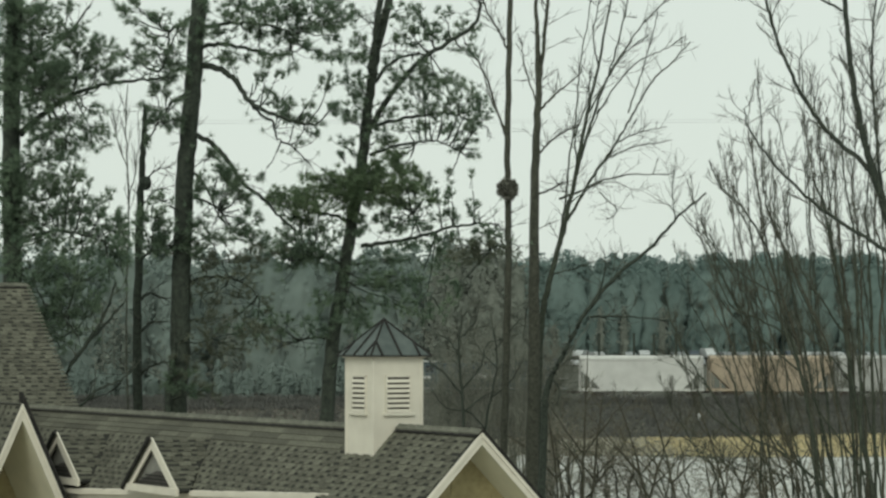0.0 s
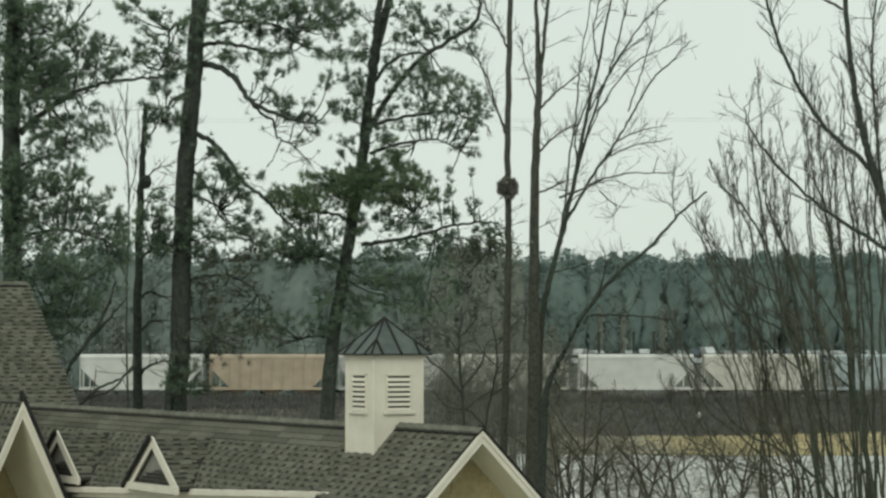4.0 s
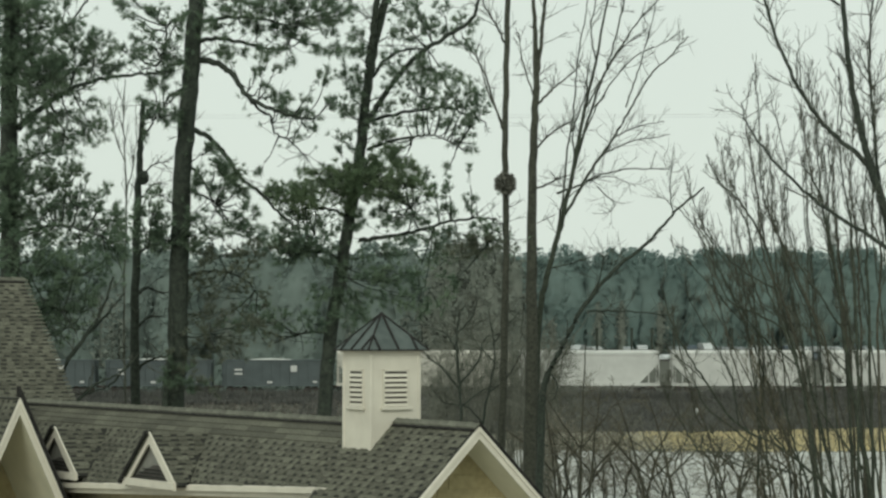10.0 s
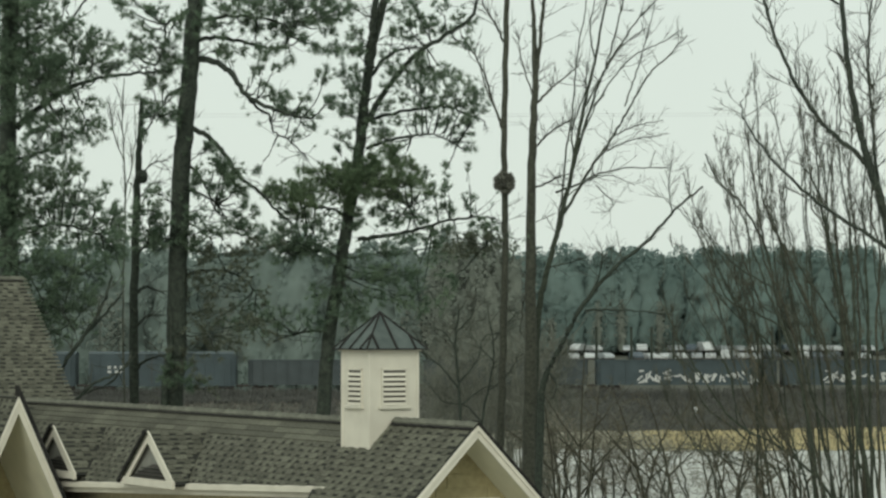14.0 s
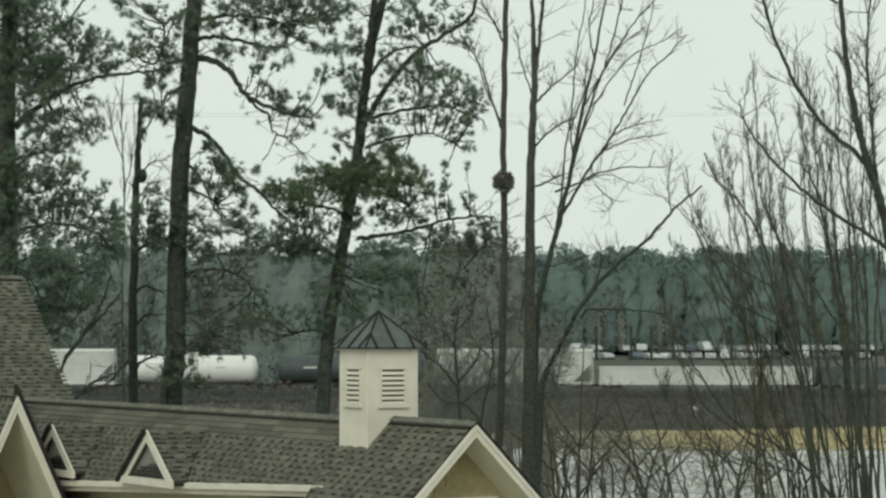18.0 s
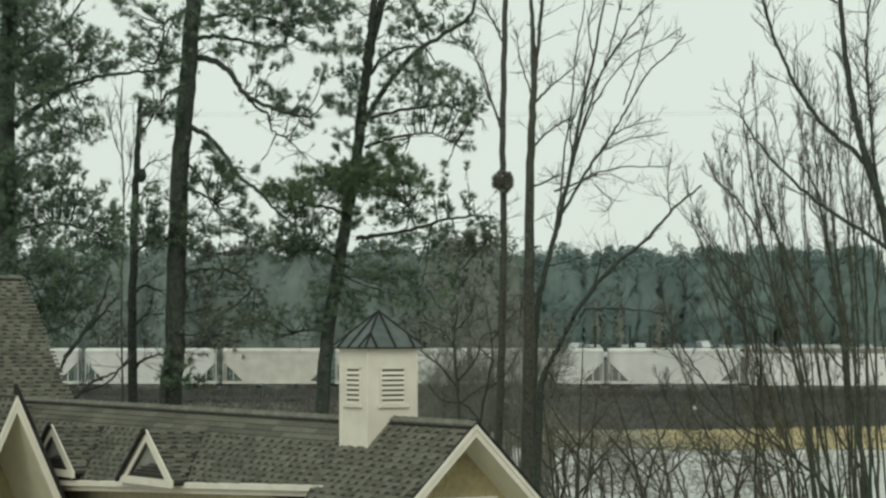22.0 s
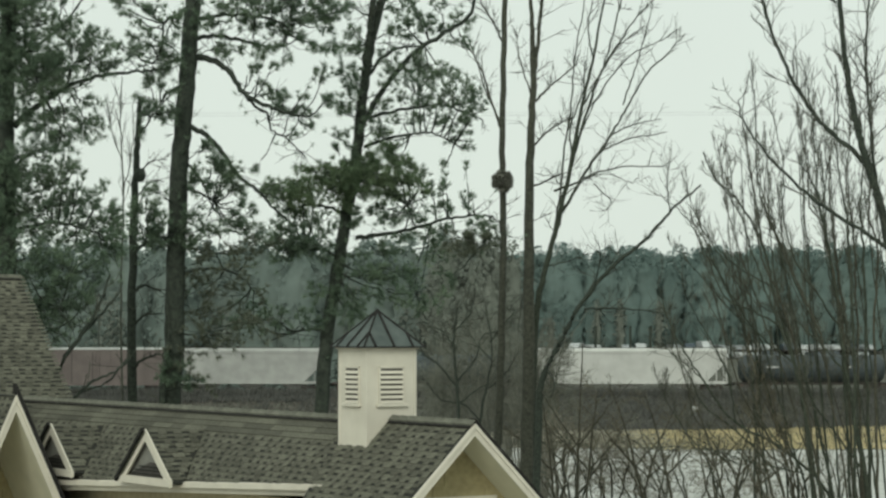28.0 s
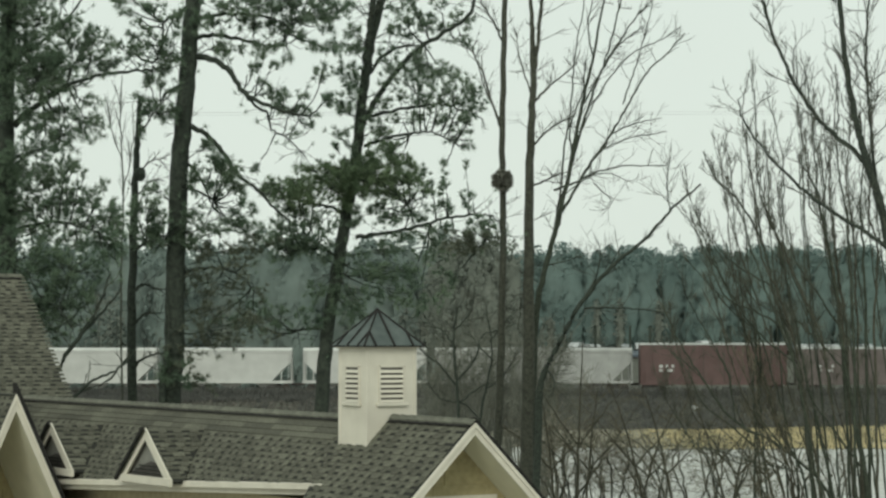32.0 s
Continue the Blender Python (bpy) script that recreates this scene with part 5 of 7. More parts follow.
limbs_1 = [
    ([(2.35, 70.00, 1.57), (2.45, 70.00, 3.76), (2.53, 70.00, 7.69), (2.54, 70.00, 10.36), (2.59, 70.00, 13.04), (2.67, 70.00, 15.10), (2.62, 70.00, 16.84), (2.59, 70.00, 18.43)], 0.225, 0.032),
    ([(2.70, 70.00, 15.10), (2.81, 69.90, 16.20), (2.90, 69.80, 17.14), (2.96, 69.70, 18.39)], 0.06, 0.045),
    ([(2.71, 70.00, 14.39), (3.10, 70.20, 14.80), (3.51, 70.40, 15.14), (3.95, 70.60, 15.55)], 0.04, 0.014),
    ([(2.65, 70.00, 13.12), (3.00, 69.80, 13.50), (3.39, 69.60, 13.77), (3.72, 69.40, 13.91)], 0.035, 0.014),
    ([(2.59, 70.00, 14.63), (2.31, 70.25, 15.60), (2.20, 70.50, 16.43)], 0.025, 0.012),
    ([(2.61, 70.00, 9.57), (2.39, 70.30, 8.95), (2.24, 70.60, 8.00)], 0.03, 0.012)]
limbs_2 = [
    ([(2.65, 70.00, 12.02), (3.16, 69.70, 12.24), (3.53, 69.40, 12.37)], 0.03, 0.012)]
bare_tree("bare_tree", "tall leafless tree with a straight grey trunk", limbs_1 + limbs_2,
    24, twigs=14, tw_len=0.75, tw_depth=1, up=0.12)
limbs_3 = [
    ([(2.61, 71.00, 1.48), (2.64, 71.00, 4.82), (2.76, 71.00, 8.00), (2.89, 71.00, 9.12), (3.13, 71.00, 10.08), (3.45, 71.00, 11.23), (3.78, 71.00, 12.80), (4.10, 71.00, 14.40), (4.42, 71.00, 15.85), (4.71, 71.00, 17.29), (4.83, 71.00, 18.42)], 0.115, 0.018),
    ([(3.48, 71.00, 11.27), (3.78, 71.13, 12.64), (4.11, 71.27, 13.81), (4.44, 71.40, 14.79), (4.78, 71.53, 15.71), (5.08, 71.67, 16.73), (5.35, 71.80, 17.89)], 0.05, 0.02),
    ([(3.52, 71.00, 11.35), (4.17, 70.87, 12.47), (4.80, 70.73, 13.38), (5.27, 70.60, 14.17), (5.82, 70.47, 15.15), (6.44, 70.33, 15.77), (6.94, 70.20, 16.33)], 0.048, 0.014)]
limbs_4 = [
    ([(3.29, 71.00, 11.96), (3.95, 71.20, 12.20), (4.44, 71.40, 12.47), (5.26, 71.60, 12.67), (6.54, 71.80, 12.72)], 0.04, 0.014),
    ([(3.81, 71.00, 12.80), (3.74, 70.83, 13.74), (4.08, 70.67, 14.69), (4.15, 70.50, 15.63)], 0.03, 0.014),
    ([(4.71, 71.00, 15.52), (5.16, 71.20, 16.19), (5.74, 71.40, 17.02), (6.40, 71.60, 17.70)], 0.03, 0.014),
    ([(4.66, 71.00, 13.12), (5.41, 71.40, 13.44), (6.57, 71.80, 13.69)], 0.025, 0.01),
    ([(4.41, 71.00, 12.16), (4.88, 70.75, 11.66), (4.78, 70.50, 11.41)], 0.02, 0.01),
    ([(4.13, 71.00, 14.40), (4.67, 71.17, 15.38), (5.17, 71.33, 16.12), (5.91, 71.50, 16.71)], 0.028, 0.012),
    ([(4.42, 71.00, 15.68), (4.25, 70.70, 16.61), (4.42, 70.40, 17.53)], 0.025, 0.014)]
limbs_5 = [
    ([(5.25, 71.00, 14.40), (5.64, 71.20, 15.55), (5.90, 71.40, 16.37), (6.16, 71.60, 17.37)], 0.025, 0.012),
    ([(4.90, 71.00, 13.52), (5.52, 70.75, 13.82), (6.29, 70.50, 13.96)], 0.022, 0.01),
    ([(3.05, 71.00, 9.84), (3.63, 71.35, 9.96), (4.45, 71.70, 10.22)], 0.025, 0.01),
    ([(3.21, 71.00, 10.40), (3.46, 71.07, 11.84), (3.59, 71.13, 13.13), (3.79, 71.20, 14.42), (3.89, 71.27, 15.71), (4.12, 71.33, 17.01), (4.26, 71.40, 18.16)], 0.035, 0.014),
    ([(3.94, 71.00, 13.36), (4.41, 70.92, 14.39), (4.92, 70.84, 15.19), (5.52, 70.76, 15.82), (6.32, 70.68, 16.21), (6.87, 70.60, 16.57)], 0.025, 0.011),
    ([(3.61, 71.00, 11.83), (4.26, 71.17, 12.33), (4.84, 71.33, 12.46), (5.57, 71.50, 12.18)], 0.02, 0.009)]
bare_tree("bare_tree", "leafless tree with many slim rising limbs", limbs_3 + limbs_4 + limbs_5,
    25, mat="bark_olive", twigs=12, tw_len=0.8, tw_depth=1, up=0.15, kids=3)
bare_tree("bare_tree", "leafless tree leaning low with a long rising limb", [
    ([(2.64, 69.00, 1.67), (2.76, 69.00, 5.52), (2.85, 69.00, 6.61), (3.12, 69.00, 7.23), (3.43, 69.00, 7.81), (3.97, 69.00, 8.78), (4.75, 69.00, 9.71), (5.68, 69.00, 10.48), (6.46, 69.00, 11.34), (7.24, 69.00, 12.01)], 0.11, 0.025),
    ([(4.05, 69.00, 8.59), (4.61, 69.27, 8.62), (5.41, 69.53, 8.59), (6.50, 69.80, 8.47)], 0.035, 0.014), ([(4.28, 69.00, 9.24), (4.44, 68.60, 9.85), (4.36, 68.20, 10.45)], 0.025, 0.01), ([(6.38, 69.00, 11.29), (6.34, 69.30, 12.06), (6.45, 69.60, 12.70)], 0.02, 0.009), ([(2.96, 69.00, 6.95), (3.18, 68.70, 6.61), (3.09, 68.40, 6.16)], 0.03, 0.012)],
    26, mat="bark_dark", twigs=14, tw_len=0.85, tw_depth=1, up=0.25)

bare_tree("bare_tree", "small leafless tree with crooked dark limbs", [
    ([(0.59, 78.00, 0.84), (0.63, 78.00, 5.20), (0.58, 78.00, 6.60), (0.49, 78.00, 7.82), (0.60, 78.00, 8.70)], 0.06, 0.03), ([(0.58, 78.00, 6.42), (1.16, 78.20, 7.12), (1.37, 78.40, 7.82), (1.96, 78.60, 8.00)], 0.035, 0.015), ([(0.60, 78.00, 6.25), (0.02, 77.80, 6.95), (-0.42, 77.60, 7.30), (-0.73, 77.40, 7.91)], 0.035, 0.015),
    ([(0.53, 78.00, 7.47), (0.11, 78.25, 8.00), (-0.42, 78.50, 8.18)], 0.03, 0.012), ([(0.53, 78.00, 8.00), (0.98, 77.75, 8.52), (1.15, 77.50, 9.04)], 0.025, 0.012), ([(0.63, 78.00, 5.72), (1.34, 78.25, 6.24), (2.13, 78.50, 6.41)], 0.03, 0.012)],
    61, mat="bark_dark", twigs=12, tw_len=0.8, tw_depth=2, start=0.4, up=0.1, kids=2)
bare_tree("bare_tree", "small leafless tree with crooked dark limbs", [
    ([(1.36, 80.00, 0.66), (1.33, 80.00, 4.77), (1.55, 80.00, 6.20), (1.73, 80.00, 7.28), (1.58, 80.00, 8.36)], 0.05, 0.025), ([(1.51, 80.00, 6.11), (2.09, 80.30, 6.56), (2.55, 80.60, 7.28)], 0.03, 0.013), ([(1.36, 80.00, 5.13), (0.82, 79.80, 5.67), (0.11, 79.60, 5.82), (-0.34, 79.40, 6.40)], 0.03, 0.013),
    ([(1.69, 80.00, 7.10), (1.19, 80.25, 7.64), (0.92, 80.50, 8.18)], 0.025, 0.012), ([(1.65, 80.00, 7.64), (2.08, 79.75, 8.18), (2.52, 79.50, 8.71)], 0.025, 0.012)],
    62, mat="bark_dark", twigs=12, tw_len=0.8, tw_depth=2, start=0.4, up=0.1, kids=2)

# the stand of slim trees on the slope
bare_tree("bare_tree", "leafless tree with a thick leaning trunk and long limbs", [
    ([(10.35, 54.00, 0.4), (10.2, 54.00, 4.6), (9.98, 54.00, 8.2), (9.58, 54.00, 10.55), (9.38, 54.00, 11.2), (9.12, 54.00, 12.1), (8.95, 54.00, 12.85), (8.79, 54.00, 13.97), (8.61, 54.00, 15.80)], 0.12, 0.05),
    ([(9.30, 54.00, 11.45), (8.99, 54.10, 11.85), (8.5, 54.2, 12.3), (8.05, 54.32, 12.85), (7.6, 54.48, 13.7), (7.25, 54.64, 14.66), (7.01, 54.80, 15.67)], 0.06, 0.03), ([(9.75, 54.00, 9.7), (9.2, 53.9, 10.1), (8.16, 53.84, 10.76), (7.3, 53.68, 11.5), (6.62, 53.52, 12.31), (6.4, 53.36, 12.9)], 0.05, 0.013),
    ([(8.61, 54.00, 15.07), (8.05, 54.30, 15.48), (7.85, 54.60, 15.89)], 0.03, 0.015), ([(9.45, 54.00, 11.2), (9.3, 53.87, 12.6), (9.2, 53.73, 14.0), (9.3, 53.60, 15.75)], 0.035, 0.02)],
    27, mat="bark_dark", twigs=22, tw_len=1.0, tw_depth=2, up=0.25)
thicket_1 = [
    ([(8.60, 55.00, 1.36), (8.43, 55.00, 4.18), (8.25, 55.00, 4.92), (7.95, 55.00, 6.64), (7.59, 55.00, 7.88), (7.19, 55.00, 8.87), (6.86, 55.00, 9.86), (6.67, 55.00, 10.47), (6.30, 55.00, 11.09), (6.03, 55.00, 11.32)], 0.070, 0.012),
    ([(8.63, 56.00, 1.24), (8.50, 56.00, 4.36), (8.22, 56.00, 6.24), (8.04, 56.00, 7.37), (7.67, 56.00, 8.63), (7.23, 56.00, 9.64), (7.11, 56.00, 10.39), (7.05, 56.00, 11.28), (6.87, 56.00, 12.41), (6.83, 56.00, 13.05), (7.00, 56.00, 13.81)], 0.065, 0.012)]
thicket_2 = [
    ([(9.17, 57.00, 1.12), (8.93, 57.00, 4.30), (8.44, 57.00, 6.59), (8.12, 57.00, 8.13), (7.87, 57.00, 9.41), (7.68, 57.00, 10.18), (7.37, 57.00, 10.95), (7.24, 57.00, 11.85), (7.25, 57.00, 13.01), (7.09, 57.00, 13.91)], 0.065, 0.012),
    ([(9.16, 55.00, 1.36), (8.93, 55.00, 4.67), (8.57, 55.00, 6.64), (8.39, 55.00, 7.88), (7.84, 55.00, 9.11), (7.48, 55.00, 9.98), (7.29, 55.00, 10.35), (7.17, 55.00, 10.97), (7.24, 55.00, 11.72), (7.40, 55.00, 12.34)], 0.055, 0.011),
    ([(9.40, 58.00, 1.00), (9.25, 58.00, 4.49), (9.10, 58.00, 6.31), (8.88, 58.00, 7.61), (8.46, 58.00, 8.65), (8.14, 58.00, 9.43), (7.95, 58.00, 10.48), (8.02, 58.00, 11.39), (7.90, 58.00, 12.44), (7.64, 58.00, 13.36)], 0.060, 0.012)]
thicket_3 = [
    ([(9.64, 56.00, 1.24), (9.47, 56.00, 4.61), (9.17, 56.00, 6.62), (8.99, 56.00, 8.38), (8.81, 56.00, 9.38), (8.56, 56.00, 10.39), (8.31, 56.00, 10.77), (8.25, 56.00, 11.66), (8.13, 56.00, 12.41), (8.01, 56.00, 13.17)], 0.070, 0.013),
    ([(9.43, 57.00, 1.12), (9.34, 57.00, 4.55), (9.21, 57.00, 7.23), (9.02, 57.00, 8.90), (8.84, 57.00, 9.92), (8.65, 57.00, 11.08), (8.59, 57.00, 11.98), (8.53, 57.00, 12.88), (8.35, 57.00, 13.91)], 0.054, 0.013),
    ([(9.66, 58.00, 1.00), (9.57, 58.00, 4.49), (9.44, 58.00, 7.87), (9.25, 58.00, 9.43), (9.13, 58.00, 10.48), (9.07, 58.00, 11.39), (9.14, 58.00, 12.44), (9.28, 58.00, 13.75)], 0.065, 0.012)]
thicket_4 = [
    ([(9.19, 55.00, 1.36), (9.14, 55.00, 4.67), (9.11, 55.00, 7.88), (9.02, 55.00, 9.73), (8.97, 55.00, 10.60), (8.79, 55.00, 11.59), (8.79, 55.00, 12.83), (8.74, 55.00, 13.83)], 0.061, 0.013),
    ([(9.68, 57.00, 1.12), (9.60, 57.00, 4.55), (9.53, 57.00, 7.87), (9.48, 57.00, 9.41), (9.42, 57.00, 10.44), (9.29, 57.00, 11.34), (9.39, 57.00, 12.49), (9.35, 57.00, 13.52)], 0.054, 0.013),
    ([(9.64, 56.00, 1.24), (9.61, 56.00, 4.61), (9.55, 56.00, 7.87), (9.50, 56.00, 9.76), (9.44, 56.00, 10.65), (9.51, 56.00, 11.66), (9.46, 56.00, 12.92)], 0.061, 0.013)]
thicket_5 = [
    ([(9.71, 55.00, 1.36), (9.62, 55.00, 4.67), (9.57, 55.00, 7.88), (9.64, 55.00, 9.73), (9.46, 55.00, 10.60), (9.55, 55.00, 11.84), (9.52, 55.00, 13.70)], 0.065, 0.013),
    ([(7.51, 59.00, 0.87), (7.44, 59.00, 4.43), (7.47, 59.00, 5.75), (7.57, 59.00, 6.81), (7.54, 59.00, 7.87), (7.28, 59.00, 8.66), (6.89, 59.00, 9.33), (6.49, 59.00, 9.99), (6.10, 59.00, 10.52)], 0.060, 0.012),
    ([(8.68, 58.00, 1.00), (8.18, 58.00, 4.49), (7.67, 58.00, 5.53), (7.15, 58.00, 6.31), (6.76, 58.00, 7.35), (6.51, 58.00, 8.39), (6.31, 58.00, 9.17), (6.12, 58.00, 9.83), (5.80, 58.00, 10.87)], 0.055, 0.010)]
thicket_6 = [
    ([(9.10, 59.00, 0.87), (8.59, 59.00, 4.43), (8.00, 59.00, 5.75), (7.54, 59.00, 7.21), (7.15, 59.00, 8.13), (6.82, 59.00, 8.93), (6.43, 59.00, 9.72), (6.16, 59.00, 10.52), (5.86, 59.00, 11.32)], 0.055, 0.010),
    ([(7.51, 60.00, 1.15), (7.12, 60.00, 4.37), (6.58, 60.00, 5.31), (6.12, 60.00, 5.98), (5.92, 60.00, 6.79), (5.65, 60.00, 7.87), (5.52, 60.00, 8.54)], 0.050, 0.009),
    ([(6.97, 60.00, 1.15), (6.58, 60.00, 4.50), (6.05, 60.00, 5.31), (5.84, 60.00, 5.71), (5.51, 60.00, 6.25), (5.31, 60.00, 6.79)], 0.045, 0.009)]
thicket_7 = [
    ([(8.92, 57.00, 1.12), (8.53, 57.00, 4.55), (8.18, 57.00, 5.83), (7.92, 57.00, 6.85), (7.55, 57.00, 7.87), (7.17, 57.00, 8.90), (6.79, 57.00, 10.05), (6.53, 57.00, 11.08), (6.41, 57.00, 11.98)], 0.050, 0.010),
    ([(8.42, 58.00, 1.00), (8.31, 58.00, 4.49), (8.06, 58.00, 5.79), (7.80, 58.00, 6.70), (7.42, 58.00, 7.87), (6.77, 58.00, 8.46), (6.18, 58.00, 9.17), (5.60, 58.00, 9.76)], 0.045, 0.010),
    ([(8.70, 59.00, 0.87), (8.26, 59.00, 4.43), (7.67, 59.00, 5.22), (7.47, 59.00, 6.28), (7.34, 59.00, 7.34), (7.08, 59.00, 8.66), (6.89, 59.00, 9.86), (6.83, 59.00, 11.45), (6.77, 59.00, 12.78)], 0.050, 0.010)]
thicket_8 = [
    ([(9.86, 56.00, 1.24), (9.78, 56.00, 4.11), (9.60, 56.00, 5.61), (9.30, 56.00, 7.12), (9.05, 56.00, 8.38), (8.71, 56.00, 9.38), (8.62, 56.00, 10.52), (8.69, 56.00, 11.66), (8.60, 56.00, 12.92)], 0.050, 0.010),
    ([(8.66, 57.00, 1.12), (8.52, 57.00, 4.04), (8.43, 57.00, 5.57), (8.24, 57.00, 6.85), (7.93, 57.00, 8.13), (7.23, 57.00, 8.64), (6.88, 57.00, 9.15)], 0.050, 0.010)]
stems = thicket_1 + thicket_2 + thicket_3 + thicket_4 + thicket_5 + thicket_6 + thicket_7 + thicket_8
for i, (line, r0, r1) in enumerate(stems):
    s = (line, r0 * ((0.58 if line[-1][0] > 8.2 else 0.44) + 0.16 * (i % 4 == 2)), r1 * 0.8)
    bare_tree("sapling", "slim leafless sapling in a thicket", [s], 40 + i, mat=("bark_olive", "bark_brown")[i % 2], twigs=29, tw_len=0.66, tw_depth=2, start=0.2, up=0.36, brown="twig_mid", kids=3, spread=0.34)

rng = random.Random(91)
for i in range(9):
    yy = rng.uniform(55, 63)
    bx = rng.uniform(7.6, 11.4)
    h, lean = rng.uniform(4.5, 11.0), max(rng.uniform(-4.6, -1.4), 5.9 - bx)
    line = [(bx, yy, 0.0), (bx + lean * 0.15, yy, h * 0.35), (bx + lean * 0.45, yy + 0.2, h * 0.68), (bx + lean, yy + 0.3, h)]
    bare_tree("sapling", "slim leafless sapling in a thicket", [(line, rng.uniform(0.022, 0.036), 0.008)], 300 + i, mat="bark_brown", twigs=16, tw_len=1.0, tw_depth=2, start=0.33, up=0.35, brown="twig_warm", kids=3, wiggle=0.26, spread=0.5)

for i in range(13):
    yy, bx = rng.uniform(55, 61), rng.uniform(7.3, 10.4) if i < 6 else rng.uniform(9.3, 11.2)
    h, lean = rng.uniform(10.4, 13.0), rng.uniform(-1.5, -0.4)
    line = [(bx, yy, 0.0), (bx + lean * 0.3, yy, h * 0.4), (bx + lean * 0.75, yy + 0.2, h * 0.75), (bx + lean, yy + 0.3, h)]
    bare_tree("sapling", "tall straight leafless sapling in a thicket", [(line, 0.03, 0.009)], 360 + i, mat="bark_olive", twigs=15, tw_len=0.65, tw_depth=2, start=0.5, up=0.5, brown="twig_mid", kids=3, spread=0.28)

# limbs that fan out over the lot
limbs_6 = [
    ([(8.87, 57.00, 0.90), (8.47, 57.00, 4.59), (8.24, 57.00, 6.64), (7.88, 57.00, 8.05), (7.61, 57.00, 8.91), (7.41, 57.00, 9.93), (6.82, 57.00, 10.95), (6.35, 57.00, 11.42), (6.04, 57.00, 12.05)], 0.05, 0.015),
    ([(7.85, 57.00, 8.05), (7.22, 57.25, 8.44), (6.59, 57.50, 8.76), (6.12, 57.75, 9.93), (5.65, 58.00, 10.72), (5.02, 58.25, 11.23)], 0.024, 0.008),
    ([(8.08, 57.00, 7.26), (7.22, 56.75, 7.97), (6.75, 56.50, 8.60), (6.31, 56.25, 9.30), (5.96, 56.00, 10.33)], 0.022, 0.008),
    ([(7.57, 57.00, 8.99), (6.82, 57.25, 9.46), (6.35, 57.50, 10.01), (5.80, 57.75, 10.88)], 0.022, 0.008),
    ([(7.37, 57.00, 9.93), (7.22, 56.75, 10.88), (7.02, 56.50, 11.66), (6.94, 56.25, 12.52)], 0.026, 0.009)]
limbs_7 = [
    ([(7.73, 57.00, 8.52), (7.85, 57.25, 9.46), (7.69, 57.50, 10.40), (7.45, 57.75, 11.35), (7.41, 58.00, 12.21)], 0.022, 0.008)]
bare_tree("bare_tree", "leafless tree with slender limbs fanning to one side", limbs_6 + limbs_7,
    610, mat="bark_olive", twigs=16, tw_len=0.75, tw_depth=1, start=0.3, up=0.3, brown="twig_mid", kids=3, wiggle=0.2, spread=0.55)
bare_tree("bare_tree", "leafless tree with several close rising limbs", [
    ([(9.87, 56.00, 0.90), (9.56, 56.00, 4.35), (9.13, 56.00, 6.97), (8.98, 56.00, 8.05), (8.83, 56.00, 9.28), (8.44, 56.00, 11.13), (8.09, 56.00, 11.75)], 0.068, 0.016),
    ([(9.13, 56.00, 6.97), (8.63, 56.25, 7.66), (8.09, 56.50, 8.20), (7.71, 56.75, 8.82), (7.59, 57.00, 9.67)], 0.024, 0.009),
    ([(8.98, 56.00, 8.05), (8.48, 55.75, 8.74), (7.94, 55.50, 9.51), (7.67, 55.25, 10.28), (7.51, 55.00, 11.06)], 0.024, 0.009),
    ([(8.86, 56.00, 9.13), (8.71, 56.25, 10.28), (8.71, 56.50, 11.29), (8.63, 56.75, 12.21)], 0.030, 0.009),
    ([(9.48, 56.00, 4.89), (8.71, 55.75, 5.89), (8.25, 55.50, 6.51), (7.94, 55.25, 7.28)], 0.026, 0.009)],
    611, mat="bark_olive", twigs=16, tw_len=0.75, tw_depth=1, start=0.3, up=0.3, brown="twig_mid", kids=3, wiggle=0.2, spread=0.55)
bare_tree("bare_tree", "slim leafless tree bending low over the gravel", [
    ([(9.58, 58.00, 0.90), (9.10, 58.00, 3.98), (7.98, 58.00, 5.25), (6.86, 58.00, 5.89), (6.07, 58.00, 6.93), (5.59, 58.00, 7.73), (5.31, 58.00, 8.29), (5.07, 58.00, 9.17)], 0.040, 0.011),
    ([(6.07, 58.00, 6.93), (5.51, 58.25, 7.41), (5.23, 58.50, 7.65)], 0.016, 0.008),
    ([(6.86, 58.00, 5.89), (6.70, 57.75, 6.93), (6.23, 57.50, 7.81), (5.67, 57.25, 8.77), (5.55, 57.00, 9.41)], 0.020, 0.008),
    ([(7.98, 58.00, 5.25), (7.34, 58.25, 6.29), (7.42, 58.50, 7.81), (7.26, 58.75, 8.37)], 0.026, 0.008),
    ([(8.46, 58.00, 4.69), (7.82, 57.75, 4.85), (7.10, 57.50, 5.01), (6.39, 57.25, 5.25), (5.51, 57.00, 5.49)], 0.020, 0.008)],
    612, mat="bark_olive", twigs=14, tw_len=0.75, tw_depth=1, start=0.3, up=0.3, brown="twig_mid", kids=3, wiggle=0.2, spread=0.55)
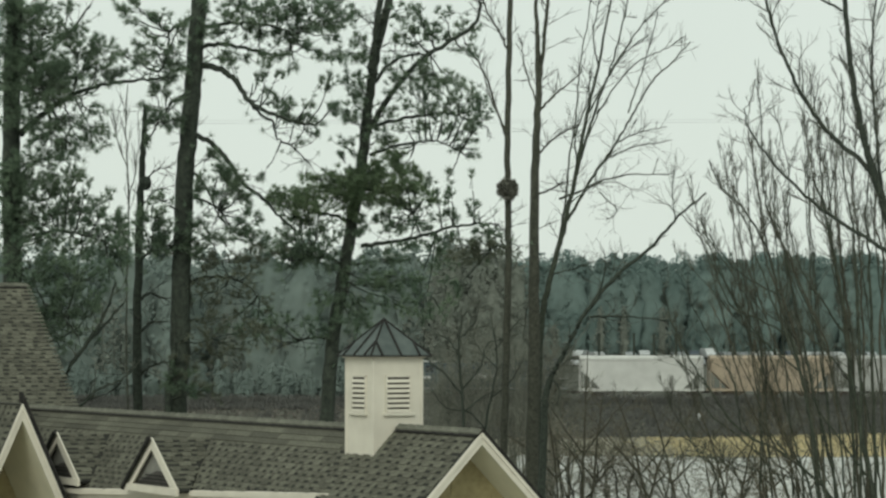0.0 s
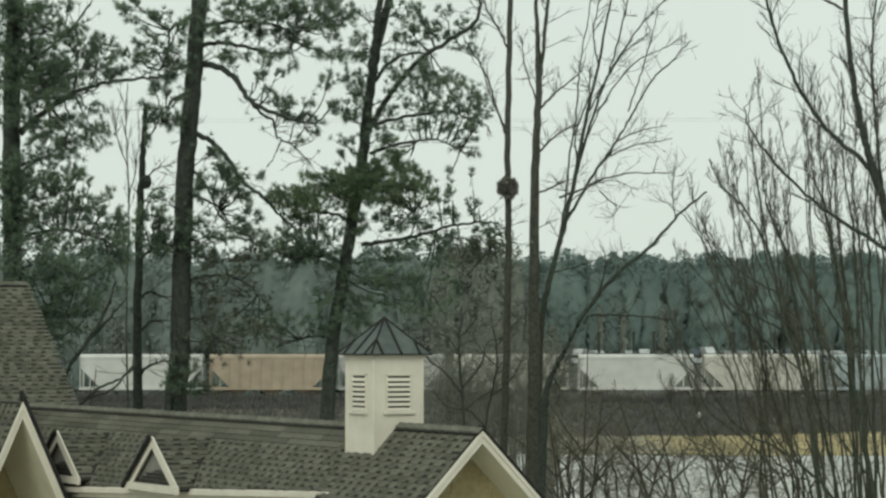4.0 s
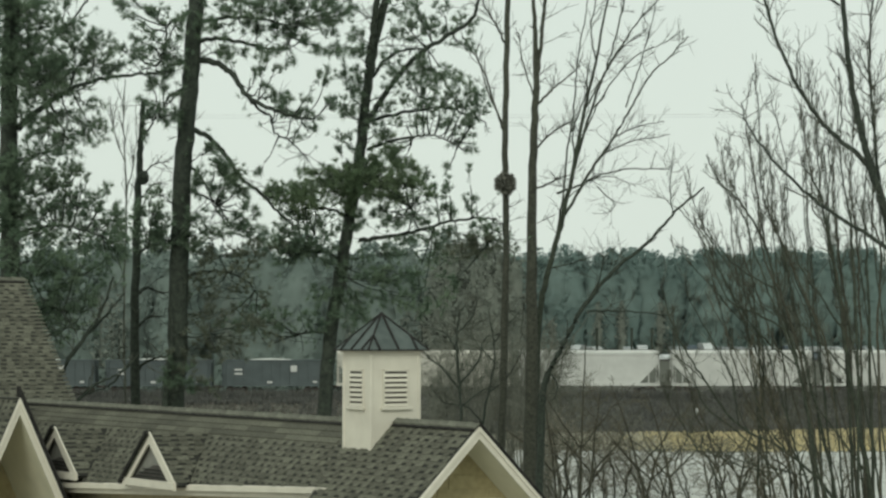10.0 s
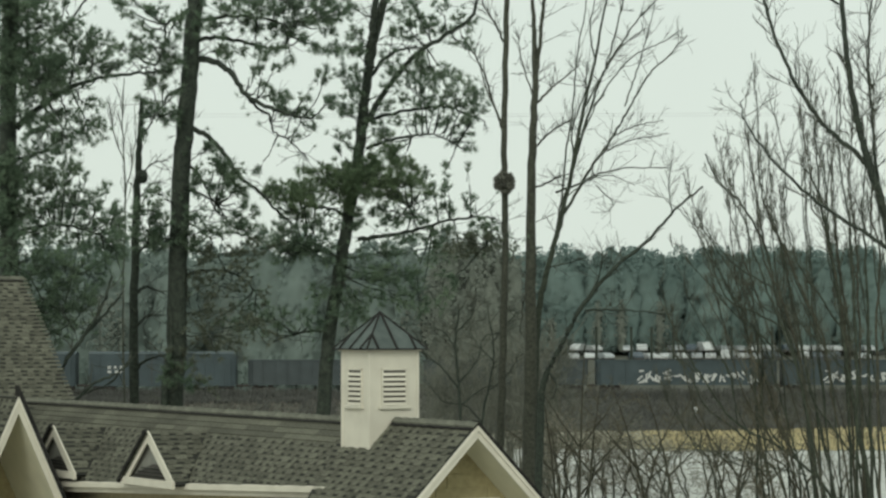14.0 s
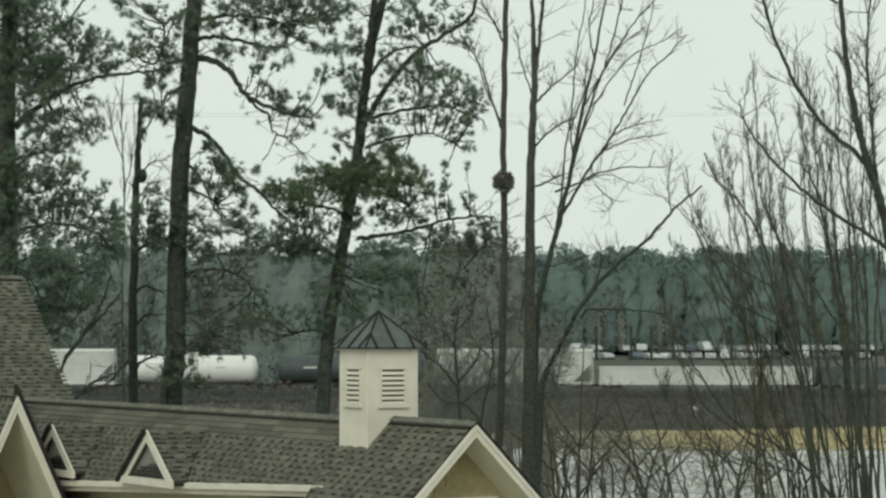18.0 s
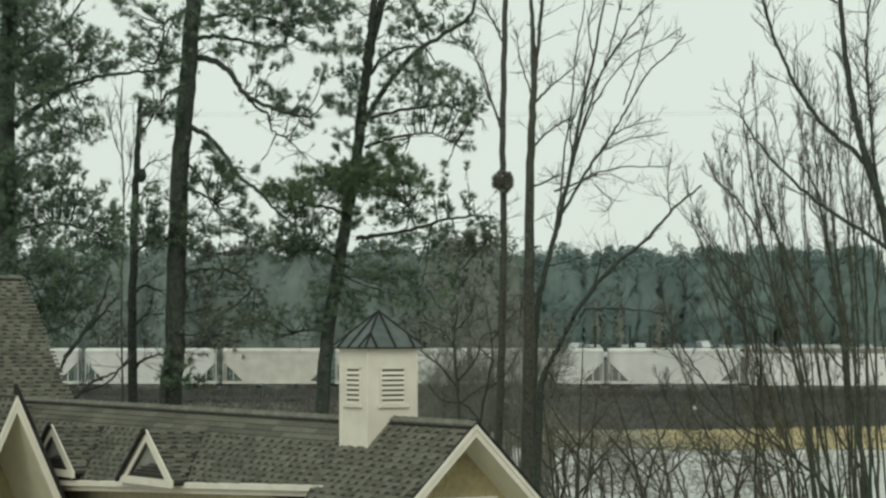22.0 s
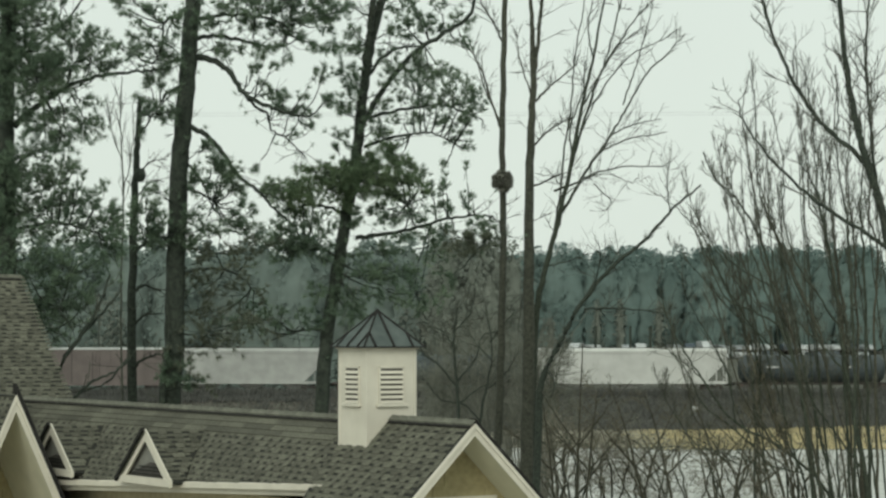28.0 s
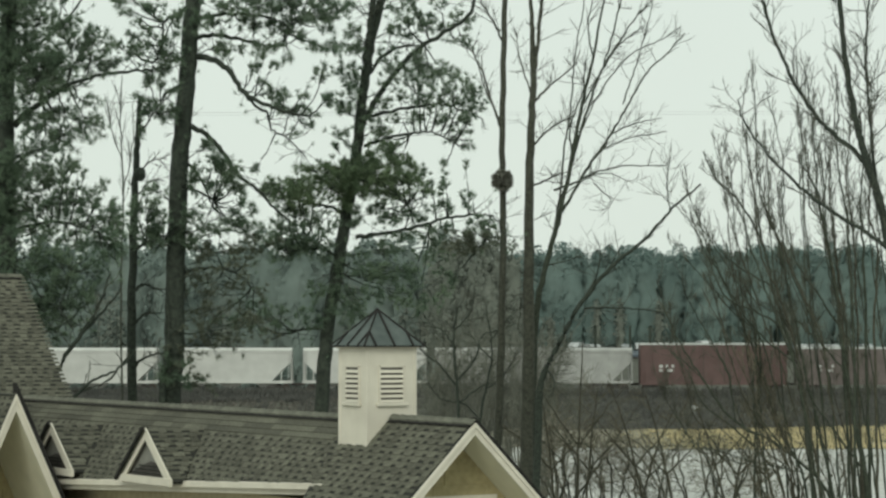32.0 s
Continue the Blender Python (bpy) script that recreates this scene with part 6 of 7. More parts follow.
bare_tree("bare_tree", "slim leafless tree bending low over the gravel", [
    ([(8.61, 59.00, 0.90), (8.12, 59.00, 4.15), (7.39, 59.00, 5.29), (6.25, 59.00, 6.26), (5.93, 59.00, 6.91), (5.52, 59.00, 7.48)], 0.030, 0.010),
    ([(7.39, 59.00, 5.29), (6.98, 59.25, 6.26), (6.82, 59.50, 7.08), (6.25, 59.75, 8.05)], 0.018, 0.008),
    ([(7.80, 59.00, 4.72), (6.82, 58.75, 4.96), (6.01, 58.50, 5.29), (4.79, 58.25, 5.29)], 0.018, 0.008)],
    613, mat="bark_olive", twigs=14, tw_len=0.75, tw_depth=1, start=0.3, up=0.3, brown="twig_mid", kids=3, wiggle=0.2, spread=0.55)

# low leafless shrubs by the lot and behind the gable
shrub_spots = [(3.50, 84.00, -2.33), (4.06, 84.00, -2.33), (4.81, 84.00, -2.33), (5.94, 84.00, -2.33), (7.16, 84.00, -2.33), (8.48, 84.00, -2.33), (9.70, 84.00, -2.33), (11.11, 84.00, -2.33), (13.08, 84.00, -2.33)] + [(4.55, 90.00, -2.47), (5.86, 90.00, -2.47), (7.17, 90.00, -2.47), (8.38, 90.00, -2.47), (9.79, 90.00, -2.47), (11.20, 90.00, -2.47), (12.81, 90.00, -2.47)]
for i, p in enumerate(shrub_spots):
    rng = random.Random(70 + i)
    t = thing("shrub", "leafless tangled shrub with dark arching twigs", "shrub", Matrix.Translation((p[0], p[1], ground_z(p[0], p[1]))), group="shrubs by the lot")
    top = 8 - (760 + rng.uniform(-25, 50) - 600) / 4446 * p[1] - ground_z(p[0], p[1])
    haze = Wood(0.3)
    for k in range(3):
        wd = Wood(0.3)
        a = rng.uniform(0, 6.28)
        lean = rng.uniform(0.4, 1.6)
        line = smooth_line([(0.1 * math.cos(a), 0.1 * math.sin(a), 0), (lean * 0.25 * math.cos(a), lean * 0.25 * math.sin(a), top * 0.4), (lean * 0.8 * math.cos(a + 0.3), lean * math.sin(a), top * 0.7), (lean * 1.3 * math.cos(a), lean * math.sin(a), top * rng.uniform(0.8, 1.0))], 5, rng, 0.05)
        wd.tube(line, rng.uniform(0.04, 0.065), 0.016, 6)
        wd.fringe(line, 4, 1.4, 0.015, 1, rng, 0.35, -0.05, 1.2, 3)
        haze.fringe(line, 15 if p[0] < 7.5 else 7, 1.3, 0.011, 2, rng, 0.35, 0.0, 1.2, 3)
        put("stem", wd.mesh("stem", M[("twig", "bark_brown")[i % 2]]), t)
    tagged(put("twig_mass", haze.mesh("twig_mass", M["twig_tan"]), t, "tan fine twigs"), kind="stuff")
rng = random.Random(77)
for i, (x, yy, h, lean) in enumerate(((4.35, 79, 7.6, 0.2), (4.6, 80, 6.2, 0.5), (3.95, 82, 6.0, -0.6), (6.9, 80, 6.4, -1.5), (7.6, 78, 6.1, -1.2), (6.2, 82, 5.6, 1.6), (8.9, 79, 6.0, 1.3), (9.6, 81, 6.3, -1.6), (10.8, 78, 5.9, -1.3))):
    line = [(x, yy, ground_z(x, yy)), (x + lean * 0.25, yy, h * 0.4), (x + lean * 0.6, yy + 0.2, h * 0.75), (x + lean, yy, h)]
    arms = [([tuple(np.array(line[1]) * 0.5 + np.array(line[2]) * 0.5), (x + lean * 0.4 + d * 0.8, yy, h * 0.72), (x + lean * 0.4 + d * 1.7, yy + 0.3, h * rng.uniform(0.8, 0.95))], 0.03, 0.01) for d in (-1, 1)]
    bare_tree("small_tree", "small crooked leafless tree by a gravel lot", [(line, 0.06, 0.015)] + arms, 500 + i, mat="bark_brown", twigs=6, tw_len=1.1, tw_depth=2, start=0.4, up=0.1, brown="twig_warm", kids=3, wiggle=0.32)
brush_spots = [(-0.34, 110.00, -2.83), (0.39, 110.00, -2.83), (1.26, 110.00, -2.83), (2.12, 110.00, -2.83), (2.98, 110.00, -2.83), (3.84, 110.00, -2.83), (4.58, 110.00, -2.83), (5.20, 110.00, -2.83), (3.35, 110.00, -2.83)] + [(-0.11, 125.00, -3.20), (0.87, 125.00, -3.20), (1.85, 125.00, -3.20), (2.97, 125.00, -3.20), (4.09, 125.00, -3.20), (5.21, 125.00, -3.20)]
for i, p in enumerate(brush_spots):
    rng = random.Random(170 + i)
    gz = ground_z(p[0], p[1])
    t = thing("brush", "brown leafless brush with a haze of fine twigs", "shrub", Matrix.Translation((p[0], p[1], gz)), group="brush behind the gable")
    top = 8 - (585 + rng.uniform(-60, 60) - 600) / 4446 * p[1] - gz
    for k in range(8):
        wd = Wood(0.26)
        a, lean = rng.uniform(0, 6.28), rng.uniform(0.4, 2.0)
        line = smooth_line([(0, 0, 0), (lean * 0.3 * math.cos(a), lean * 0.4 * math.sin(a), top * 0.4), (lean * 0.5 * math.cos(a + 0.5), lean * math.sin(a), top * 0.7), (lean * math.cos(a), lean * math.sin(a), top * rng.uniform(0.75, 1.0))], 5, rng, 0.07)
        wd.tube(line, 0.045, 0.012, 5)
        wd.fringe(line, 12, 1.3, 0.011, 2, rng, 0.35, 0.15, 0.9, 3)
        put("stem", wd.mesh("stem", M["twig_brown"]), t)


# ---- far woods ----
def far_woods(name, label, count, y0, y1, h0, h1, mat, seed, leaves, x0=-75, x1=75, size=0.85, solid=0.0):
    """A wood far off: trunks, and crowns of many small sprays with softly rounded shading."""
    rsn = np.random.RandomState(seed)
    V, N, F, B = [], [], [], 0
    for i in range(count):
        y = rsn.uniform(y0, y1)
        x = rsn.uniform(x0, x1) * y / 480
        h = rsn.uniform(h0, h1) * rsn.uniform(0.92, 1.04)
        g = ground_z(x, y)
        R = h * rsn.uniform(0.17, 0.27)
        trunk = np.array([(x + r * math.cos(a), y + r * math.sin(a), g + zz) for zz, r in ((0, 0.22), (h * 0.85, 0.06)) for a in (0, 2.1, 4.2)])
        V.append(trunk)
        N.append(np.array([(math.cos(a), math.sin(a), 0.0) for _ in (0, 1) for a in (0, 2.1, 4.2)]))
        F += [(B, B + 1, B + 4, B + 3), (B + 1, B + 2, B + 5, B + 4), (B + 2, B, B + 3, B + 5)]
        B += 6
        lump = rsn.uniform(0.55, 1.2, 7)
        u = rsn.uniform(0.08, 1.0, leaves)
        prof = np.sin(math.pi * np.minimum(1, (u + 0.25) / 1.27)) ** 0.6 * lump[(u * 6.99).astype(int)]
        # a lumpy inner crown closes an evergreen behind its sprays
        if solid:
            core = []
            for lev in range(9):
                v = 0.04 + 0.84 * lev / 8
                rad = solid * R * (math.sin(math.pi * min(1, (v + 0.25) / 1.27)) ** 0.6) * (1.0 if lev < 8 else 0.2)
                for w in np.arange(8) * math.pi / 4:
                    k = rad * rsn.uniform(0.55, 1.35)
                    core.append((x + k * math.cos(w), y + k * math.sin(w), g + h * (v + rsn.uniform(-0.04, 0.04))))
            V.append(np.array(core))
            N.append(np.array([(0.75 * math.cos(w), 0.75 * math.sin(w) - 0.25, 0.5) for _ in range(9) for w in np.arange(8) * math.pi / 4]))
            F += [(B + 8 * r + k, B + 8 * r + (k + 1) % 8, B + 8 * r + 8 + (k + 1) % 8, B + 8 * r + 8 + k) for r in range(8) for k in range(8)]
            B += 72
        a = rsn.uniform(0, 6.283, leaves)
        rr = R * prof * rsn.uniform(0.4, 1.0, leaves)
        c = np.stack([x + rr * np.cos(a), y + rr * np.sin(a), g + h * u], 1)
        out = np.stack([0.75 * np.cos(a), 0.75 * np.sin(a) - 0.25, 0.35 + 0.5 * u], 1)
        out /= np.linalg.norm(out, axis=1, keepdims=True)
        tilt = out + rsn.normal(0, 0.3, (leaves, 3))
        p = np.cross(tilt, rsn.normal(size=(leaves, 3)))
        p /= np.linalg.norm(p, axis=1, keepdims=True)
        q = np.cross(p, tilt)
        q /= np.linalg.norm(q, axis=1, keepdims=True)
        sz = size * rsn.uniform(0.6, 1.4, (leaves, 1))
        p, q = p * sz, q * sz * 0.7
        V.append(np.stack([c - p * 0.5, c + q * 0.5, c + p * 0.6, c - q * 0.5], 1).reshape(-1, 3))
        N.append(np.repeat(out / np.linalg.norm(out, axis=1, keepdims=True), 4, axis=0))
        F += [(B + 4 * k, B + 4 * k + 1, B + 4 * k + 2, B + 4 * k + 3) for k in range(leaves)]
        B += 4 * leaves
    me = mesh_of(name, np.concatenate(V).tolist(), F, mat)
    me.polygons.foreach_set("use_smooth", [True] * len(me.polygons))
    me.normals_split_custom_set_from_vertices(np.concatenate(N).tolist())
    tagged(put(name, me), label, "woods", kind="stuff")


# the haze over these woods sits in their leaf colours
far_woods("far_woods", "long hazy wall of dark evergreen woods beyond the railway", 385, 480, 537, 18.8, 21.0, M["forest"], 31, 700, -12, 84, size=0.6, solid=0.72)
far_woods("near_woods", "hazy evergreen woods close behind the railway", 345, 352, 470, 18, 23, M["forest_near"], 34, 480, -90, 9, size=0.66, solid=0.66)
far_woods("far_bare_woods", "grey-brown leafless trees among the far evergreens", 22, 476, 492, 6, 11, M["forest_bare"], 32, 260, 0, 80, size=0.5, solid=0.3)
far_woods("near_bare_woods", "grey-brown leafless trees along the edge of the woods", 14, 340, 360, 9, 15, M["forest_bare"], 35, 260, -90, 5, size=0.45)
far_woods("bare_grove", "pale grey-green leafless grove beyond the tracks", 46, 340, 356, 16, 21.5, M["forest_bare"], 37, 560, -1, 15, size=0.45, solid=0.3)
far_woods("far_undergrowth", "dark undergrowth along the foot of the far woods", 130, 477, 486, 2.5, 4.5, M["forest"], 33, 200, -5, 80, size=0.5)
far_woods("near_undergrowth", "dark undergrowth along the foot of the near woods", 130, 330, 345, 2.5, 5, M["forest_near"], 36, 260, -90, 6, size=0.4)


# ---- parked vehicles beyond the railway ----
def van(label, L=5.2, H=2.3, pt="van_white"):
    c = thing("van", label, "van", group="vehicles parked by the woods")
    bm = bmesh.new()
    prism(bm, [(-L / 2, 0.45), (L / 2, 0.45), (L / 2, H - 0.15), (L / 2 - 0.2, H), (-L / 2 + 1.5, H), (-L / 2 + 0.75, 1.25), (-L / 2 + 0.05, 1.05)], -0.95, 0.95)
    bmesh.ops.bevel(bm, geom=list(bm.edges), offset=0.06, segments=1, affect="EDGES")
    part("body", bm, M[pt], c)
    part("side_window", boxes((-L / 2 + 1.15, -L / 2 + 2.0, -0.965, -0.93, 1.3, H - 0.35)), M["glass"], c)
    bm = bmesh.new()
    plate(bm, ((-L / 2 + 0.80, 0.8, 1.3), (-L / 2 + 0.80, -0.8, 1.3), (-L / 2 + 1.4, -0.8, H - 0.2), (-L / 2 + 1.4, 0.8, H - 0.2)), 0.03)
    part("windscreen", bm, M["glass"], c)
    part("bumper", boxes((-L / 2 - 0.08, -L / 2 + 0.1, -0.9, 0.9, 0.4, 0.62)), M["steel"], c)
    for x in (-L / 2 + 0.95, L / 2 - 1.0):
        for y in (-0.9, 0.9):
            bm = bmesh.new()
            rod(bm, (x, y - 0.11, 0.34), (x, y + 0.11, 0.34), 0.34, 14)
            wh = part("wheel", bm, M["rubber"], c)
            bm = bmesh.new()
            rod(bm, (x, y - 0.125, 0.34), (x, y + 0.125, 0.34), 0.19, 10)
            part("rim", bm, M["steel"], wh)
    return c


kinds = [van("white panel van parked at the foot of the woods", 5.0, 2.15), van("white minivan parked at the foot of the woods", 4.7, 1.75), van("low white hatchback parked at the foot of the woods", 4.3, 1.5),
         van("silver hatchback parked at the foot of the woods", 4.3, 1.5, "van_silver"), van("dark blue minivan parked at the foot of the woods", 4.6, 1.7, "van_blue")]
rng = random.Random(8)
used = set()
for row_y, first, step, choice in ((453.0, 21.4, 2.75, (1, 2, 2, 2, 3, 3, 4, 0)), (471.5, 23.0, 3.0, (0, 1, 2, 4, 3, 3))):
    for i in range(21 if row_y < 460 else 20):
        x = first + step * i + rng.uniform(-0.25, 0.25)
        k, skip = rng.choice(choice), rng.random()
        if skip < 0.12:
            continue
        yy = row_y + rng.uniform(-0.8, 0.8)
        m = pose(x, yy, ground_z(x, yy) - 0.03, 0, 0, 90 + rng.uniform(-24, 24))
        if k not in used:
            used.add(k)
            kinds[k].matrix_basis = m
        else:
            copy_thing(kinds[k], m)
for x in (27.9, 34.1, 37.7, 41.6, 52.0, 59.2):
    pole = thing("wooden_post", "tall dark weathered wooden post", "post", Matrix.Translation((x, 448.0, ground_z(x, 448.0) - 0.1)), group="posts by the parked vehicles")
    bm = bmesh.new()
    rod(bm, (0, 0, 0), (0, 0, 6.4), 0.24, 8)
    part("shaft", bm, M["bark_dark"], pole)
    part("cap", boxes((-0.28, 0.28, -0.28, 0.28, 6.35, 6.5), bevel=0.03), M["bark_dark"], pole)

# a small white marker on the bank
post = thing("marker_post", "short white trackside marker on the scrubby bank", "marker", Matrix.Translation((28.6, 281.0, ground_z(28.6, 281.0))))
part("shaft", boxes((-0.05, 0.05, -0.04, 0.04, -0.1, 0.95)), M["van_silver"], post)
part("plate", boxes((-0.32, 0.32, -0.07, -0.04, 0.62, 1.0), bevel=0.01), M["van_white"], post, "white painted plate")

# two slack wires across the valley
for i, (za, zb, yy) in enumerate(((20.6, 21.2, 150), (20.9, 21.4, 151))):
    wd = Wood()
    line = [np.array((x, yy, za + (zb - za) * (x + 150) / 300 + 1.2 * (x / 150) ** 2)) for x in range(-150, 151, 10)]
    wd.tube(line, 0.007, 0.007, 5)
    tagged(put("overhead_wire", wd.mesh("overhead_wire", M["wire"])), "thin grey overhead wire slung across the sky", "wire", kind="structure")

# ---- the clubhouse: local x runs along the ridge, y to the back, z up ----
house = thing("clubhouse", "shingled clubhouse with cream trim, gables and a louvred cupola", "building", pose(-0.945, 40.13, 0.03, 0, 0, -59.0))


def tab_shape(w, h, t):
    V = [(-w / 2, 0, 0), (w / 2, 0, 0), (w / 2, -h, 0.004), (-w / 2, -h, 0.004), (-w / 2, 0, t * 0.3), (w / 2, 0, t * 0.3), (w / 2, -h, t), (-w / 2, -h, t)]
    return V, [(0, 1, 5, 4), (1, 2, 6, 5), (2, 3, 7, 6), (3, 0, 4, 7), (4, 5, 6, 7)]


TABS = []
SIZES = ((0.16, 0.132, 0.013), (0.22, 0.132, 0.014), (0.125, 0.132, 0.012))
for k, (w, h, t) in enumerate(SIZES):
    TABS.append(mesh_of("shingle", *tab_shape(w, h, t), M["shingle"]))


def inside(poly, u, v):
    hit = False
    for i in range(len(poly)):
        (a, b), (c, d) = poly[i], poly[i - 1]
        if (b > v) != (d > v) and u < (c - a) * (v - b) / (d - b) + a:
            hit = not hit
    return hit


def roof_slope(origin, along, down, poly, name="roof_slope", singles=0, seed=1, label="", plain=0):
    """A roof plane: poly in (along the ridge, down the slope). Shingle courses overlap down it."""
    o, u, v = Vector(origin), Vector(along).normalized(), Vector(down).normalized()
    nrm = u.cross(-v).normalized()
    if nrm.z < 0:
        nrm = -nrm
    bm = bmesh.new()
    cs = [o + u * a + v * b for a, b in poly]
    if (cs[1] - cs[0]).cross(cs[2] - cs[0]).dot(nrm) < 0:
        cs = cs[::-1]
    plate(bm, cs, 0.05)
    base = part(name, bm, M["underlay"], house, label)
    rng = random.Random(seed)
    m = Matrix((u, -v, nrm)).transposed().to_4x4()
    amax, amin = max(a for a, b in poly), min(a for a, b in poly)
    bmax = max(b for a, b in poly)
    V, F = [], []
    done = 0
    k = 0
    while k * 0.126 < bmax:
        a = amin - rng.uniform(0, 0.3)
        b = k * 0.126
        while a < amax:
            i = rng.choice((0, 0, 1, 2))
            w = SIZES[i][0]
            if k < plain:
                # weathered upper courses show unbroken strips
                w = rng.uniform(0.5, 1.1)
                if inside(poly, a + 0.03, b + 0.07) and inside(poly, a + w - 0.03, b + 0.07):
                    place = Matrix.Translation(o + u * (a + w / 2) + v * (b - 0.004) + nrm * 0.004) @ m
                    n0 = len(V)
                    vs, fs = tab_shape(w - 0.006, 0.137, 0.018)
                    V += [place @ Vector(q) for q in vs]
                    F += [tuple(n0 + j for j in fc) for fc in fs]
                a += w
                continue
            if inside(poly, a + w / 2, b + 0.07) and inside(poly, a + 0.02, b + 0.07) and inside(poly, a + w - 0.02, b + 0.07):
                place = Matrix.Translation(o + u * (a + w / 2) + v * (b - 0.004) + nrm * 0.004) @ m
                if done < singles:
                    put("shingle", TABS[i], base, m=place)
                    done += 1
                else:
                    n0 = len(V)
                    vs, fs = tab_shape(*SIZES[i])
                    V += [place @ Vector(q) for q in vs]
                    F += [tuple(n0 + j for j in fc) for fc in fs]
            a += w + rng.choice((0.11, 0.13, 0.16))
        # the unbroken upper half of the course
        a = amin
        while a < amax:
            if inside(poly, a + 0.15, b + 0.04):
                place = Matrix.Translation(o + u * (a + 0.15) + v * (b - 0.004) + nrm * 0.004) @ m
                n0 = len(V)
                vs, fs = tab_shape(0.3, 0.074, 0.007)
                V += [place @ Vector(q) for q in vs]
                F += [tuple(n0 + j for j in fc) for fc in fs]
            a += 0.3
        k += 1
    if V:
        tagged(put("shingles", mesh_of("shingles", V, F, M["shingle_field"]), base), kind="stuff")
    return base


def ridge_caps(a, b, count, tilt=0.7):
    """Overlapping cap shingles bent over a ridge from a to b."""
    a, b = Vector(a), Vector(b)
    d = (b - a).normalized()
    s = d.cross(Vector((0, 0, 1))).normalized()
    L = (b - a).length / count
    V, F = [], []
    # near-black strip drawn as the shadow line below the caps
    vent = bmesh.new()
    for q in (1, -1):
        cs = [a, b, b + s * 0.11 * q - Vector((0, 0, 0.11 * tilt)), a + s * 0.11 * q - Vector((0, 0, 0.11 * tilt))]
        cs = [c + Vector((0, 0, 0.03)) for c in cs]
        if (cs[1] - cs[0]).cross(cs[2] - cs[0]).z < 0:
            cs = cs[::-1]
        plate(vent, cs, 0.04)
    part("ridge_vent", vent, M["edge"], house, "dark strip standing in for the shadow under the ridge caps")
    hold = part("ridge", boxes((-0.03, 0.03, -0.03, 0.03, -0.03, 0.03)), M["underlay"], house, "", Matrix.Translation(a))
    for e, z in ((-0.08, -0.08 * tilt), (0.0, 0.0), (0.08, -0.08 * tilt)):
        for x, lift in ((0, 0.035), (L * 1.15, 0.02)):
            p = d * x + s * e + Vector((0, 0, z + lift + 0.006))
            V += [p, p + Vector((0, 0, 0.022))]
    F = [(0, 2, 6, 4), (4, 6, 10, 8), (1, 5, 7, 3), (5, 9, 11, 7), (0, 4, 5, 1), (4, 8, 9, 5), (2, 3, 7, 6), (6, 7, 11, 10), (0, 1, 3, 2), (8, 10, 11, 9)]
    me = mesh_of("ridge_shingle", V, F, M["ridge_cap"])
    for i in range(count):
        put("ridge_shingle", me, hold, m=Matrix.Translation(d * L * i))


def board(a, b, width, thick, face, mat, name, label=""):
    """A trim board from a to b: width hangs down from the line, thickness along face."""
    a, b, n = Vector(a), Vector(b), Vector(face).normalized()
    d = (b - a).normalized()
    w = n.cross(d).normalized()
    if w.z > 0:
        w = -w
    bm = bmesh.new()
    cs = [a, b, b + w * width, a + w * width]
    if (cs[1] - cs[0]).cross(cs[2] - cs[0]).dot(n) < 0:
        cs = cs[::-1]
    plate(bm, [c + n * thick for c in cs], thick)
    bmesh.ops.bevel(bm, geom=list(bm.edges), offset=0.006, segments=1, affect="EDGES")
    return part(name, bm, mat, house, label)


